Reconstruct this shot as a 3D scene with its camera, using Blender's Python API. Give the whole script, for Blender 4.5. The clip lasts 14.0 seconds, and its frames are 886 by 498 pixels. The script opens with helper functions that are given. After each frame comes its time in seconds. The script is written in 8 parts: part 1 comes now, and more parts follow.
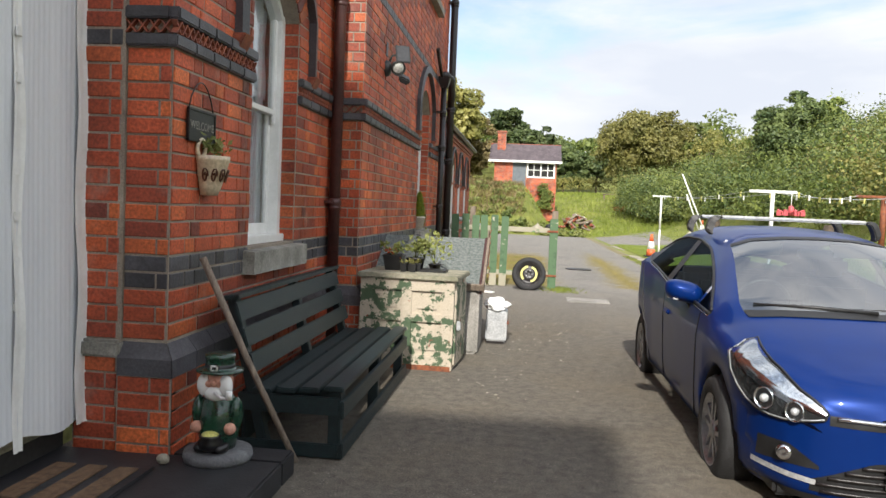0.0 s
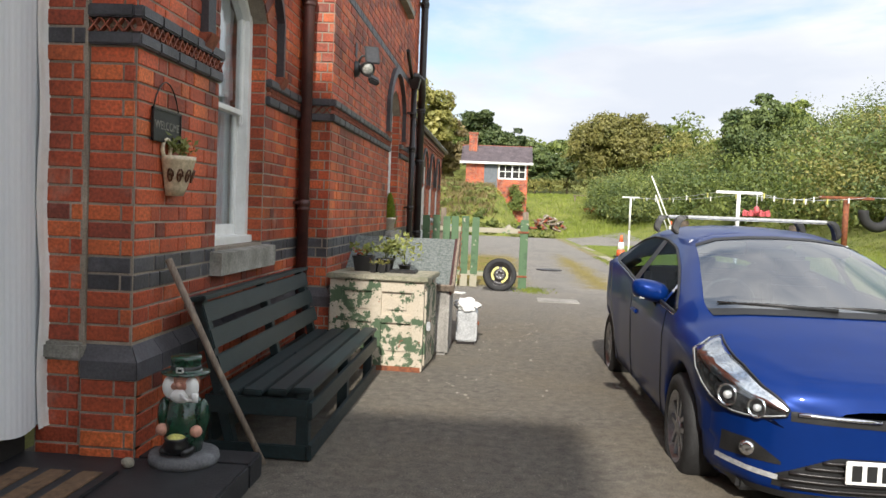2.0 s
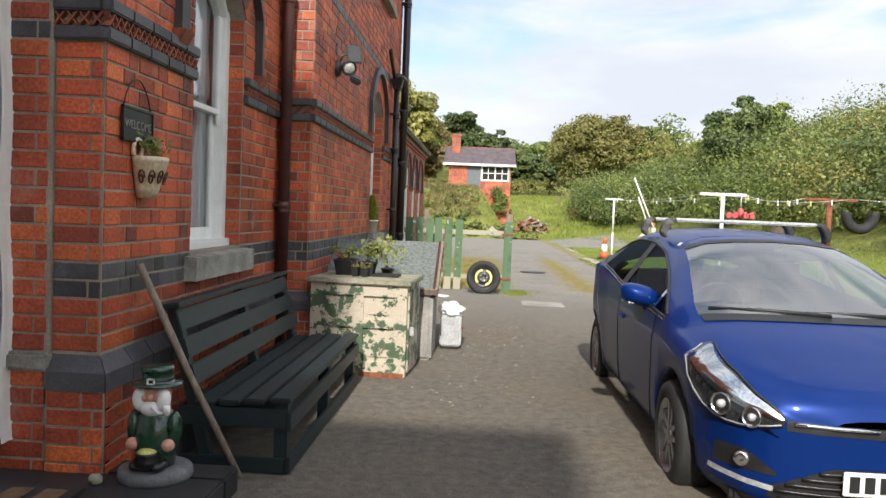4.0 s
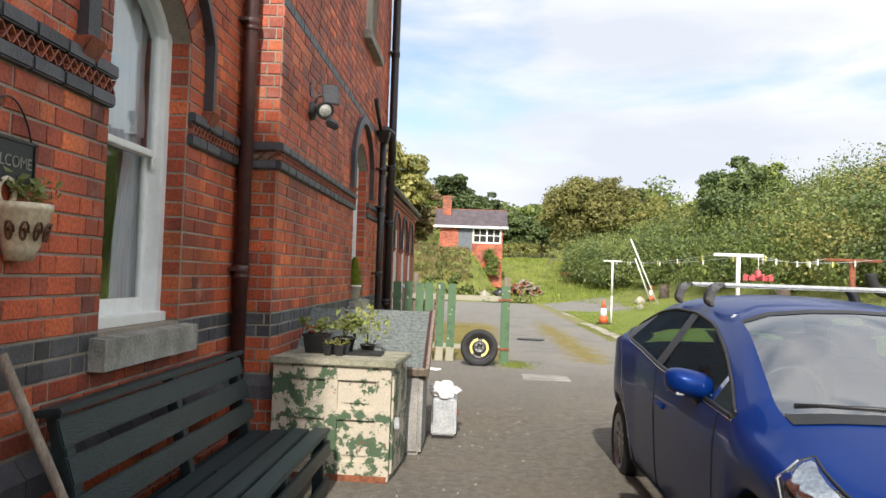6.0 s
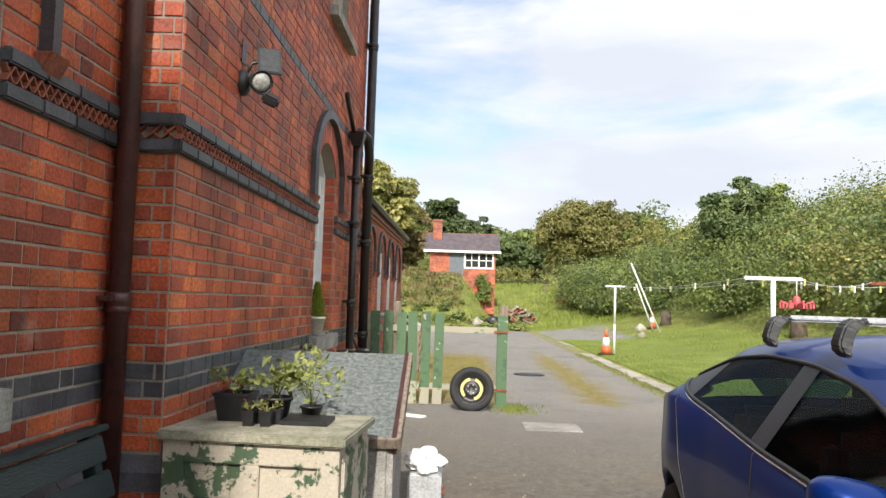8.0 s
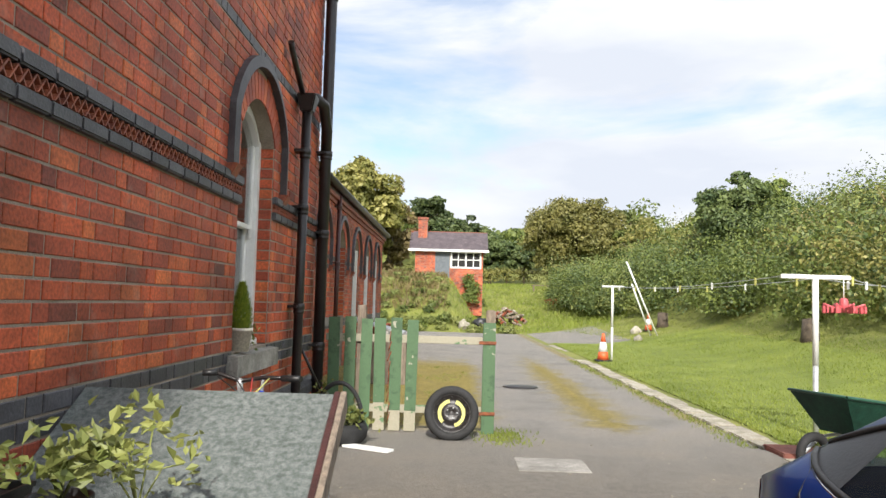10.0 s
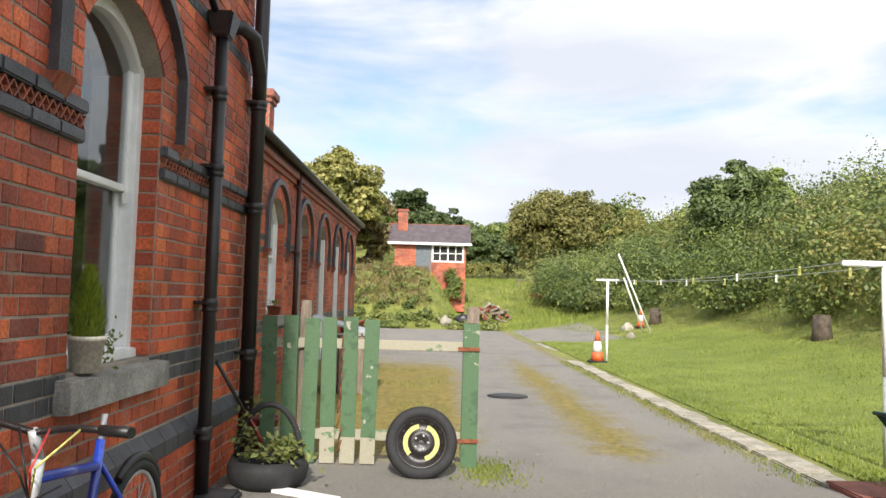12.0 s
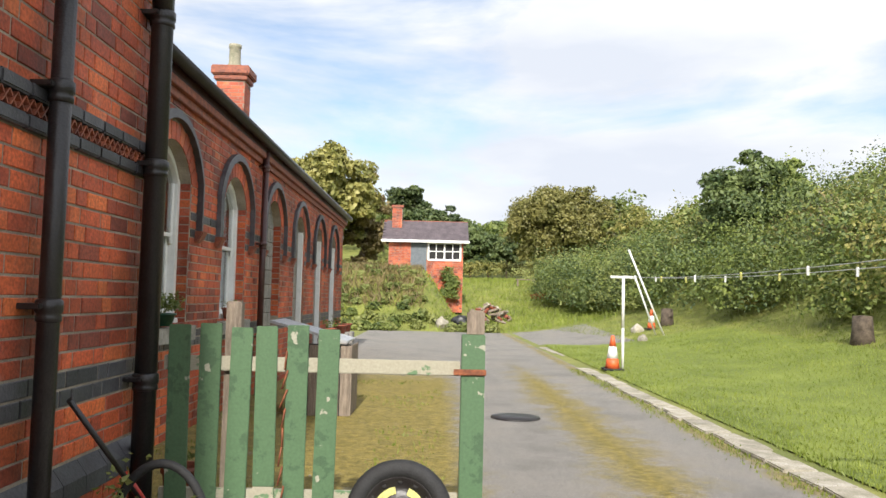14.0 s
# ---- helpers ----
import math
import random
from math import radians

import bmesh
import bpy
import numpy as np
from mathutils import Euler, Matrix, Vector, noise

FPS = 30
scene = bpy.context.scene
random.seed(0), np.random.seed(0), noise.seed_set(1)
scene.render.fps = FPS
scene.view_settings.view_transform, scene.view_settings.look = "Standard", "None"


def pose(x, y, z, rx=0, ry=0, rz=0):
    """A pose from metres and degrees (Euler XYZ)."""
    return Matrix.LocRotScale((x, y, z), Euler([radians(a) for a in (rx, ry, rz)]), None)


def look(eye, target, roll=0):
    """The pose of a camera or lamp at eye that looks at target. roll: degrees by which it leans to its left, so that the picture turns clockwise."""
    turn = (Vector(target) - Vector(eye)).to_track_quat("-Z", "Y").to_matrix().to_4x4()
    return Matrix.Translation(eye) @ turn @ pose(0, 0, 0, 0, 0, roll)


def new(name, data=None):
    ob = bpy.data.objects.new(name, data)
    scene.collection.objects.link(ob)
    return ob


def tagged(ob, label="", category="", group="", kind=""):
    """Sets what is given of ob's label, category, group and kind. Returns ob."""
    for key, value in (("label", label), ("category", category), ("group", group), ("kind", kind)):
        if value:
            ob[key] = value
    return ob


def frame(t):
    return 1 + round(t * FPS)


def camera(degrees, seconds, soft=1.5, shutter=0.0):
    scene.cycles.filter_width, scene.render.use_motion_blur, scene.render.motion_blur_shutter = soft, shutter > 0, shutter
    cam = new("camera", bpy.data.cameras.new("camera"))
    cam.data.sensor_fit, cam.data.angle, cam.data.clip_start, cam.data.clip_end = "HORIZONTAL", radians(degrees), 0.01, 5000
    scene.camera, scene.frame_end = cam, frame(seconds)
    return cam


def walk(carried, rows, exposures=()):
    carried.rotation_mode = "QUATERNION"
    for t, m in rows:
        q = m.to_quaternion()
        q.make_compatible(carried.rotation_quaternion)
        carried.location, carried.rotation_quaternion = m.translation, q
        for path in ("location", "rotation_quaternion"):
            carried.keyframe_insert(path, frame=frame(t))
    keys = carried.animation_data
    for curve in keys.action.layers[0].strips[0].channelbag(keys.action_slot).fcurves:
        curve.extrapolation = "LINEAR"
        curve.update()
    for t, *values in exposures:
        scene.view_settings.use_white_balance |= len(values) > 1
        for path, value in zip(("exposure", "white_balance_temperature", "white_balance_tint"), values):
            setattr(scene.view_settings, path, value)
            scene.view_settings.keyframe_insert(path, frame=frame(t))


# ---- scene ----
cam = camera(59.5, 14.0)
PATH = [
    (0, (0.349, -0.188, 1.442), (0.135, 1.798, 1.333), 2.4),
    (0.5, (0.359, -0.183, 1.433), (0.158, 1.804, 1.327), 2.3),
    (1, (0.36, -0.184, 1.433), (0.176, 1.805, 1.328), 2.3),
    (1.5, (0.367, -0.184, 1.433), (0.203, 1.807, 1.33), 2.3),
    (2, (0.373, -0.195, 1.436), (0.23, 1.797, 1.334), 2.3),
    (2.5, (0.378, -0.191, 1.431), (0.25, 1.803, 1.33), 2.3),
    (3, (0.387, -0.195, 1.442), (0.275, 1.799, 1.34), 2.4),
    (5.3, (0.31, 0.555, 1.442), (0.22, 2.553, 1.409), 2.2),
    (5.5, (0.311, 0.686, 1.433), (0.223, 2.685, 1.428), 2.2),
    (6, (0.293, 1.101, 1.453), (0.211, 3.098, 1.52), 2.0),
    (6.5, (0.239, 1.539, 1.469), (0.164, 3.536, 1.56), 2.0),
    (7, (0.273, 1.944, 1.47), (0.203, 3.94, 1.582), 1.8),
    (7.5, (0.307, 2.385, 1.474), (0.241, 4.379, 1.61), 1.7),
    (8, (0.303, 2.873, 1.479), (0.24, 4.867, 1.614), 1.8),
    (8.5, (0.351, 3.321, 1.478), (0.295, 5.315, 1.615), 1.8),
    (8.7, (0.357, 3.508, 1.491), (0.31, 5.503, 1.63), 1.8),
    (10.8, (0.424, 5.51, 1.525), (0.407, 7.506, 1.655), 1.5),
    (11, (0.416, 5.71, 1.525), (0.41, 7.706, 1.651), 1.5),
    (11.5, (0.48, 6.185, 1.534), (0.483, 8.181, 1.66), 1.5),
    (12, (0.505, 6.682, 1.517), (0.516, 8.678, 1.644), 1.6),
    (12.5, (0.544, 7.172, 1.507), (0.561, 9.168, 1.636), 1.6),
    (13, (0.561, 7.699, 1.498), (0.572, 9.695, 1.629), 1.3),
    (13.5, (0.551, 8.223, 1.525), (0.567, 10.219, 1.654), 1.3),
    (14, (0.571, 8.742, 1.515), (0.589, 10.738, 1.643), 1.4),
]
walk(cam, [(t, look(eye, target, roll)) for t, eye, target, roll in PATH])

# ---- world, sun, exposure ----
SUN_EL, SUN_AZ = radians(37.0), radians(1.5)      # sun stands behind the first camera, a touch to its left
world = bpy.data.worlds.new("sky")
scene.world = world
world.use_nodes = True
wn, wl = world.node_tree.nodes, world.node_tree.links
wn.clear()
w_out = wn.new("ShaderNodeOutputWorld")
w_bg = wn.new("ShaderNodeBackground")
w_sky = wn.new("ShaderNodeTexSky")
w_sky.sky_type, w_sky.sun_disc = "NISHITA", False
w_sky.sun_elevation, w_sky.sun_rotation = SUN_EL, radians(181.5)
w_gain = wn.new("ShaderNodeVectorMath")
w_gain.operation = "SCALE"
w_gain.inputs["Scale"].default_value = 0.15
w_tc = wn.new("ShaderNodeTexCoord")
w_map = wn.new("ShaderNodeMapping")
w_map.inputs["Scale"].default_value = (1.0, 1.0, 3.6)
w_map.inputs["Location"].default_value = (3.1, 0.6, 0.4)
w_noise = wn.new("ShaderNodeTexNoise")
w_noise.inputs["Scale"].default_value = 2.1
w_noise.inputs["Detail"].default_value = 9.0
w_noise.inputs["Roughness"].default_value = 0.55
w_noise.inputs["Distortion"].default_value = 0.35
w_ramp = wn.new("ShaderNodeValToRGB")
w_ramp.color_ramp.elements[0].position, w_ramp.color_ramp.elements[1].position = 0.33, 0.50
w_noise2 = wn.new("ShaderNodeTexNoise")
w_noise2.inputs["Scale"].default_value = 2.6
w_noise2.inputs["Detail"].default_value = 7.0
w_cloud = wn.new("ShaderNodeValToRGB")
w_cloud.color_ramp.elements[0].position, w_cloud.color_ramp.elements[1].position = 0.36, 0.60
w_cloud.color_ramp.elements[0].color = (0.64, 0.68, 0.76, 1)
w_cloud.color_ramp.elements[1].color = (0.83, 0.84, 0.86, 1)
w_mix = wn.new("ShaderNodeMix")
w_mix.data_type = "RGBA"
wl.new(w_tc.outputs["Generated"], w_map.inputs["Vector"])
wl.new(w_map.outputs["Vector"], w_noise.inputs["Vector"])
wl.new(w_map.outputs["Vector"], w_noise2.inputs["Vector"])
wl.new(w_noise.outputs["Fac"], w_ramp.inputs["Fac"])
wl.new(w_noise2.outputs["Fac"], w_cloud.inputs["Fac"])
wl.new(w_sky.outputs["Color"], w_gain.inputs[0])
wl.new(w_ramp.outputs["Color"], w_mix.inputs["Factor"])
wl.new(w_gain.outputs["Vector"], w_mix.inputs[6])
wl.new(w_cloud.outputs["Color"], w_mix.inputs[7])
# Sky glow added on the unseen sun side, to fill the shade.
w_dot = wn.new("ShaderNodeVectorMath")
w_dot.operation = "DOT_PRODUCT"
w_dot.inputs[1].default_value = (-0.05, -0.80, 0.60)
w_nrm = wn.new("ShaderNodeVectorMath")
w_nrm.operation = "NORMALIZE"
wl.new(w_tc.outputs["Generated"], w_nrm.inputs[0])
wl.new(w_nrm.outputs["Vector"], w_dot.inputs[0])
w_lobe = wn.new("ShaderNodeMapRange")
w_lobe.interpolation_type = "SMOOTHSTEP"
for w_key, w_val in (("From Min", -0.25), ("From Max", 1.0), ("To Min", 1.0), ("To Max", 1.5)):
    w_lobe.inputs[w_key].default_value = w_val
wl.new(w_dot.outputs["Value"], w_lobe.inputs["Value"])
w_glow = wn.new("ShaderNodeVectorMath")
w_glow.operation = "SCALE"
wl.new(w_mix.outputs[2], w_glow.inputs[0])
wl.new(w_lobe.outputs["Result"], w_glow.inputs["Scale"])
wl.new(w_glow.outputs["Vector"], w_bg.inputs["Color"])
wl.new(w_bg.outputs["Background"], w_out.inputs["Surface"])
w_bg.inputs["Strength"].default_value = 1.0

sun_data = bpy.data.lights.new("sun", "SUN")
sun_data.energy, sun_data.angle, sun_data.color = 4.9, radians(1.5), (1.0, 0.95, 0.87)
sun = new("sun", sun_data)
to_sun = Vector((-math.sin(SUN_AZ) * math.cos(SUN_EL), -math.cos(SUN_AZ) * math.cos(SUN_EL), math.sin(SUN_EL)))
sun.rotation_euler = to_sun.to_track_quat("Z", "Y").to_euler()
scene.view_settings.exposure = 0.36


# ---- materials ----
def mat(name, base, dark=None, rough=0.7, scale=8.0, fine=90.0, bump=0.15, metal=0.0, spread=(0.35, 0.68), third=None, per=None, amount=0.0, stretch=(1, 1, 1), coat=0.0, grain=0.22):
    """A surface with coarse stains from base to dark, fine grain, bump; per: 'object' or 'island' brightness variation."""
    m = bpy.data.materials.new(name)
    m.use_nodes = True
    n, l = m.node_tree.nodes, m.node_tree.links
    b = n["Principled BSDF"]
    tc = n.new("ShaderNodeTexCoord")
    mp = n.new("ShaderNodeMapping")
    mp.inputs["Scale"].default_value = stretch
    if per == "object":
        oi0 = n.new("ShaderNodeObjectInfo")
        vm = n.new("ShaderNodeVectorMath")
        vm.operation = "ADD"
        l.new(tc.outputs["Object"], vm.inputs[0])
        l.new(oi0.outputs["Location"], vm.inputs[1])
        l.new(vm.outputs[0], mp.inputs["Vector"])
    else:
        l.new(tc.outputs["Object"], mp.inputs["Vector"])
    n1 = n.new("ShaderNodeTexNoise")
    n1.inputs["Scale"].default_value, n1.inputs["Detail"].default_value, n1.inputs["Roughness"].default_value = scale, 6.0, 0.62
    n2 = n.new("ShaderNodeTexNoise")
    n2.inputs["Scale"].default_value, n2.inputs["Detail"].default_value = fine, 3.0
    l.new(mp.outputs["Vector"], n1.inputs["Vector"])
    l.new(mp.outputs["Vector"], n2.inputs["Vector"])
    r = n.new("ShaderNodeValToRGB")
    e = r.color_ramp.elements
    e[0].position, e[1].position = spread
    dark = dark or tuple(c * 0.6 for c in base)
    e[0].color, e[1].color = (*dark, 1), (*base, 1)
    if third:
        x = e.new(min(0.98, spread[1] + 0.12))
        x.color = (*third, 1)
    l.new(n1.outputs["Fac"], r.inputs["Fac"])
    gr = n.new("ShaderNodeMapRange")
    gr.inputs["From Min"].default_value, gr.inputs["From Max"].default_value = 0.3, 0.7
    gr.inputs["To Min"].default_value, gr.inputs["To Max"].default_value = 1 - grain, 1 + grain
    l.new(n2.outputs["Fac"], gr.inputs["Value"])
    mul = n.new("ShaderNodeVectorMath")
    mul.operation = "SCALE"
    l.new(r.outputs["Color"], mul.inputs[0])
    l.new(gr.outputs["Result"], mul.inputs["Scale"])
    col = mul.outputs["Vector"]
    if per:
        src = n.new("ShaderNodeObjectInfo") if per == "object" else n.new("ShaderNodeNewGeometry")
        out = src.outputs["Random"] if per == "object" else src.outputs["Random Per Island"]
        pr = n.new("ShaderNodeMapRange")
        pr.inputs["To Min"].default_value, pr.inputs["To Max"].default_value = 1 - amount, 1 + amount * 0.8
        l.new(out, pr.inputs["Value"])
        mul2 = n.new("ShaderNodeVectorMath")
        mul2.operation = "SCALE"
        l.new(col, mul2.inputs[0])
        l.new(pr.outputs["Result"], mul2.inputs["Scale"])
        col = mul2.outputs["Vector"]
    l.new(col, b.inputs["Base Color"])
    b.inputs["Roughness"].default_value, b.inputs["Metallic"].default_value = rough, metal
    b.inputs["Coat Weight"].default_value = coat
    b.inputs["Coat Roughness"].default_value = 0.05
    if bump:
        bp = n.new("ShaderNodeBump")
        bp.inputs["Strength"].default_value, bp.inputs["Distance"].default_value = bump, 0.01
        l.new(n2.outputs["Fac"], bp.inputs["Height"])
        l.new(bp.outputs["Normal"], b.inputs["Normal"])
    return m


def brick_mat(name, per):
    """Fired clay from dark plum red to orange, a hue for each brick, sooty stains across."""
    m = bpy.data.materials.new(name)
    m.use_nodes = True
    n, l = m.node_tree.nodes, m.node_tree.links
    b = n["Principled BSDF"]
    src = n.new("ShaderNodeObjectInfo") if per == "object" else n.new("ShaderNodeNewGeometry")
    out = src.outputs["Random"] if per == "object" else src.outputs["Random Per Island"]
    geo = n.new("ShaderNodeNewGeometry")
    r = n.new("ShaderNodeValToRGB")
    e = r.color_ramp.elements
    e[0].position, e[0].color = 0.0, (0.19, 0.046, 0.030, 1)
    e[1].position, e[1].color = 1.0, (0.64, 0.155, 0.045, 1)
    for p, c in ((0.10, (0.35, 0.066, 0.031, 1)), (0.34, (0.46, 0.083, 0.032, 1)), (0.72, (0.55, 0.105, 0.036, 1))):
        x = e.new(p)
        x.color = c
    l.new(out, r.inputs["Fac"])
    stain = n.new("ShaderNodeTexNoise")
    stain.inputs["Scale"].default_value, stain.inputs["Detail"].default_value = 1.7, 7.0
    grain = n.new("ShaderNodeTexNoise")
    grain.inputs["Scale"].default_value, grain.inputs["Detail"].default_value = 60.0, 5.0
    for t in (stain, grain):
        l.new(geo.outputs["Position"], t.inputs["Vector"])
    sr = n.new("ShaderNodeMapRange")
    sr.inputs["From Min"].default_value, sr.inputs["From Max"].default_value = 0.35, 0.65
    sr.inputs["To Min"].default_value, sr.inputs["To Max"].default_value = 0.46, 1.12
    gr = n.new("ShaderNodeMapRange")
    gr.inputs["From Min"].default_value, gr.inputs["From Max"].default_value = 0.3, 0.7
    gr.inputs["To Min"].default_value, gr.inputs["To Max"].default_value = 0.62, 1.35
    l.new(stain.outputs["Fac"], sr.inputs["Value"])
    l.new(grain.outputs["Fac"], gr.inputs["Value"])
    mm = n.new("ShaderNodeMath")
    mm.operation = "MULTIPLY"
    l.new(sr.outputs["Result"], mm.inputs[0])
    l.new(gr.outputs["Result"], mm.inputs[1])
    mul = n.new("ShaderNodeVectorMath")
    mul.operation = "SCALE"
    l.new(r.outputs["Color"], mul.inputs[0])
    l.new(mm.outputs["Value"], mul.inputs["Scale"])
    # pale lime bloom in patches
    bl = n.new("ShaderNodeTexNoise")
    bl.inputs["Scale"].default_value, bl.inputs["Detail"].default_value = 5.0, 8.0
    l.new(geo.outputs["Position"], bl.inputs["Vector"])
    br = n.new("ShaderNodeMapRange")
    br.inputs["From Min"].default_value, br.inputs["From Max"].default_value = 0.60, 0.78
    br.inputs["To Max"].default_value = 0.35
    l.new(bl.outputs["Fac"], br.inputs["Value"])
    mx = n.new("ShaderNodeMix")
    mx.data_type = "RGBA"
    mx.inputs[7].default_value = (0.42, 0.30, 0.24, 1)
    l.new(br.outputs["Result"], mx.inputs["Factor"])
    l.new(mul.outputs["Vector"], mx.inputs[6])
    l.new(mx.outputs[2], b.inputs["Base Color"])
    b.inputs["Roughness"].default_value = 0.62
    bp = n.new("ShaderNodeBump")
    bp.inputs["Strength"].default_value, bp.inputs["Distance"].default_value = 0.35, 0.006
    l.new(grain.outputs["Fac"], bp.inputs["Height"])
    l.new(bp.outputs["Normal"], b.inputs["Normal"])
    return m


def peel_mat(name, top, under, third, cut=0.5, scale=5.0):
    """Old paint flaking off in ragged patches down to an older coat."""
    m = bpy.data.materials.new(name)
    m.use_nodes = True
    n, l = m.node_tree.nodes, m.node_tree.links
    b = n["Principled BSDF"]
    tc = n.new("ShaderNodeTexCoord")
    a = n.new("ShaderNodeTexNoise")
    a.inputs["Scale"].default_value, a.inputs["Detail"].default_value, a.inputs["Roughness"].default_value = scale, 9.0, 0.66
    c = n.new("ShaderNodeTexNoise")
    c.inputs["Scale"].default_value, c.inputs["Detail"].default_value = scale * 1.6, 8.0
    g = n.new("ShaderNodeTexNoise")
    g.inputs["Scale"].default_value, g.inputs["Detail"].default_value = 70.0, 3.0
    for t in (a, c, g):
        l.new(tc.outputs["Object"], t.inputs["Vector"])
    r = n.new("ShaderNodeValToRGB")
    r.color_ramp.elements[0].position, r.color_ramp.elements[1].position = cut, cut + 0.015
    r.color_ramp.elements[0].color, r.color_ramp.elements[1].color = (*under, 1), (*top, 1)
    l.new(a.outputs["Fac"], r.inputs["Fac"])
    r2 = n.new("ShaderNodeValToRGB")
    r2.color_ramp.elements[0].position, r2.color_ramp.elements[1].position = 0.68, 0.70
    l.new(c.outputs["Fac"], r2.inputs["Fac"])
    mx = n.new("ShaderNodeMix")
    mx.data_type = "RGBA"
    mx.inputs[7].default_value = (*third, 1)
    l.new(r2.outputs["Color"], mx.inputs["Factor"])
    l.new(r.outputs["Color"], mx.inputs[6])
    gr = n.new("ShaderNodeMapRange")
    gr.inputs["To Min"].default_value, gr.inputs["To Max"].default_value = 0.7, 1.2
    l.new(g.outputs["Fac"], gr.inputs["Value"])
    mul = n.new("ShaderNodeVectorMath")
    mul.operation = "SCALE"
    l.new(mx.outputs[2], mul.inputs[0])
    l.new(gr.outputs["Result"], mul.inputs["Scale"])
    l.new(mul.outputs["Vector"], b.inputs["Base Color"])
    b.inputs["Roughness"].default_value = 0.6
    bp = n.new("ShaderNodeBump")
    bp.inputs["Strength"].default_value, bp.inputs["Distance"].default_value = 0.5, 0.003
    l.new(r.outputs["Color"], bp.inputs["Height"])
    l.new(bp.outputs["Normal"], b.inputs["Normal"])
    return m


def leaf_mat(name, a, b_, rough=0.55):
    m = bpy.data.materials.new(name)
    m.use_nodes = True
    n, l = m.node_tree.nodes, m.node_tree.links
    b = n["Principled BSDF"]
    g = n.new("ShaderNodeNewGeometry")
    oi = n.new("ShaderNodeObjectInfo")
    tc = n.new("ShaderNodeTexCoord")
    ns = n.new("ShaderNodeTexNoise")
    ns.inputs["Scale"].default_value = 0.9
    l.new(g.outputs["Position"], ns.inputs["Vector"])
    mx = n.new("ShaderNodeMix")
    mx.data_type = "RGBA"
    mx.inputs[6].default_value, mx.inputs[7].default_value = (*a, 1), (*b_, 1)
    ad = n.new("ShaderNodeMath")
    ad.operation = "MULTIPLY_ADD"
    ad.inputs[1].default_value, ad.inputs[2].default_value = 0.7, 0.0
    l.new(g.outputs["Random Per Island"], ad.inputs[0])
    sc = n.new("ShaderNodeMapRange")
    sc.inputs["From Min"].default_value, sc.inputs["From Max"].default_value = 0.35, 0.65
    sc.inputs["To Min"].default_value, sc.inputs["To Max"].default_value = -0.2, 0.5
    l.new(ns.outputs["Fac"], sc.inputs["Value"])
    ad2 = n.new("ShaderNodeMath")
    ad2.operation, ad2.use_clamp = "ADD", True
    l.new(ad.outputs[0], ad2.inputs[0])
    l.new(sc.outputs["Result"], ad2.inputs[1])
    l.new(ad2.outputs[0], mx.inputs["Factor"])
    pr = n.new("ShaderNodeMapRange")
    pr.inputs["To Min"].default_value, pr.inputs["To Max"].default_value = 0.75, 1.25
    l.new(oi.outputs["Random"], pr.inputs["Value"])
    mul = n.new("ShaderNodeVectorMath")
    mul.operation = "SCALE"
    l.new(mx.outputs[2], mul.inputs[0])
    l.new(pr.outputs["Result"], mul.inputs["Scale"])
    l.new(mul.outputs["Vector"], b.inputs["Base Color"])
    b.inputs["Roughness"].default_value = rough
    tr = n.new("ShaderNodeBsdfTranslucent")
    l.new(mul.outputs["Vector"], tr.inputs["Color"])
    ms = n.new("ShaderNodeMixShader")
    ms.inputs["Fac"].default_value = 0.3
    l.new(b.outputs["BSDF"], ms.inputs[1])
    l.new(tr.outputs["BSDF"], ms.inputs[2])
    l.new(ms.outputs["Shader"], n["Material Output"].inputs["Surface"])
    return m


def glass_mat(name, tint=(0.95, 0.97, 0.97), clear=0.97, base=0.045, gloss=1.0):
    m = bpy.data.materials.new(name)
    m.use_nodes = True
    n, l = m.node_tree.nodes, m.node_tree.links
    n.remove(n["Principled BSDF"])
    t = n.new("ShaderNodeBsdfTransparent")
    t.inputs["Color"].default_value = (*[c * clear for c in tint], 1)
    g = n.new("ShaderNodeBsdfGlossy")
    g.inputs["Roughness"].default_value = 0.02
    f = n.new("ShaderNodeLayerWeight")
    f.inputs["Blend"].default_value = 0.5
    pw = n.new("ShaderNodeMath")
    pw.operation = "POWER"
    pw.inputs[1].default_value = 4.0
    l.new(f.outputs["Facing"], pw.inputs[0])
    ms = n.new("ShaderNodeMixShader")
    fm = n.new("ShaderNodeMath")
    fm.operation = "MULTIPLY_ADD"
    fm.inputs[1].default_value, fm.inputs[2].default_value = 0.9 * gloss, base
    l.new(pw.outputs[0], fm.inputs[0])
    l.new(fm.outputs[0], ms.inputs["Fac"])
    l.new(t.outputs["BSDF"], ms.inputs[1])
    l.new(g.outputs["BSDF"], ms.inputs[2])
    l.new(ms.outputs["Shader"], n["Material Output"].inputs["Surface"])
    return m


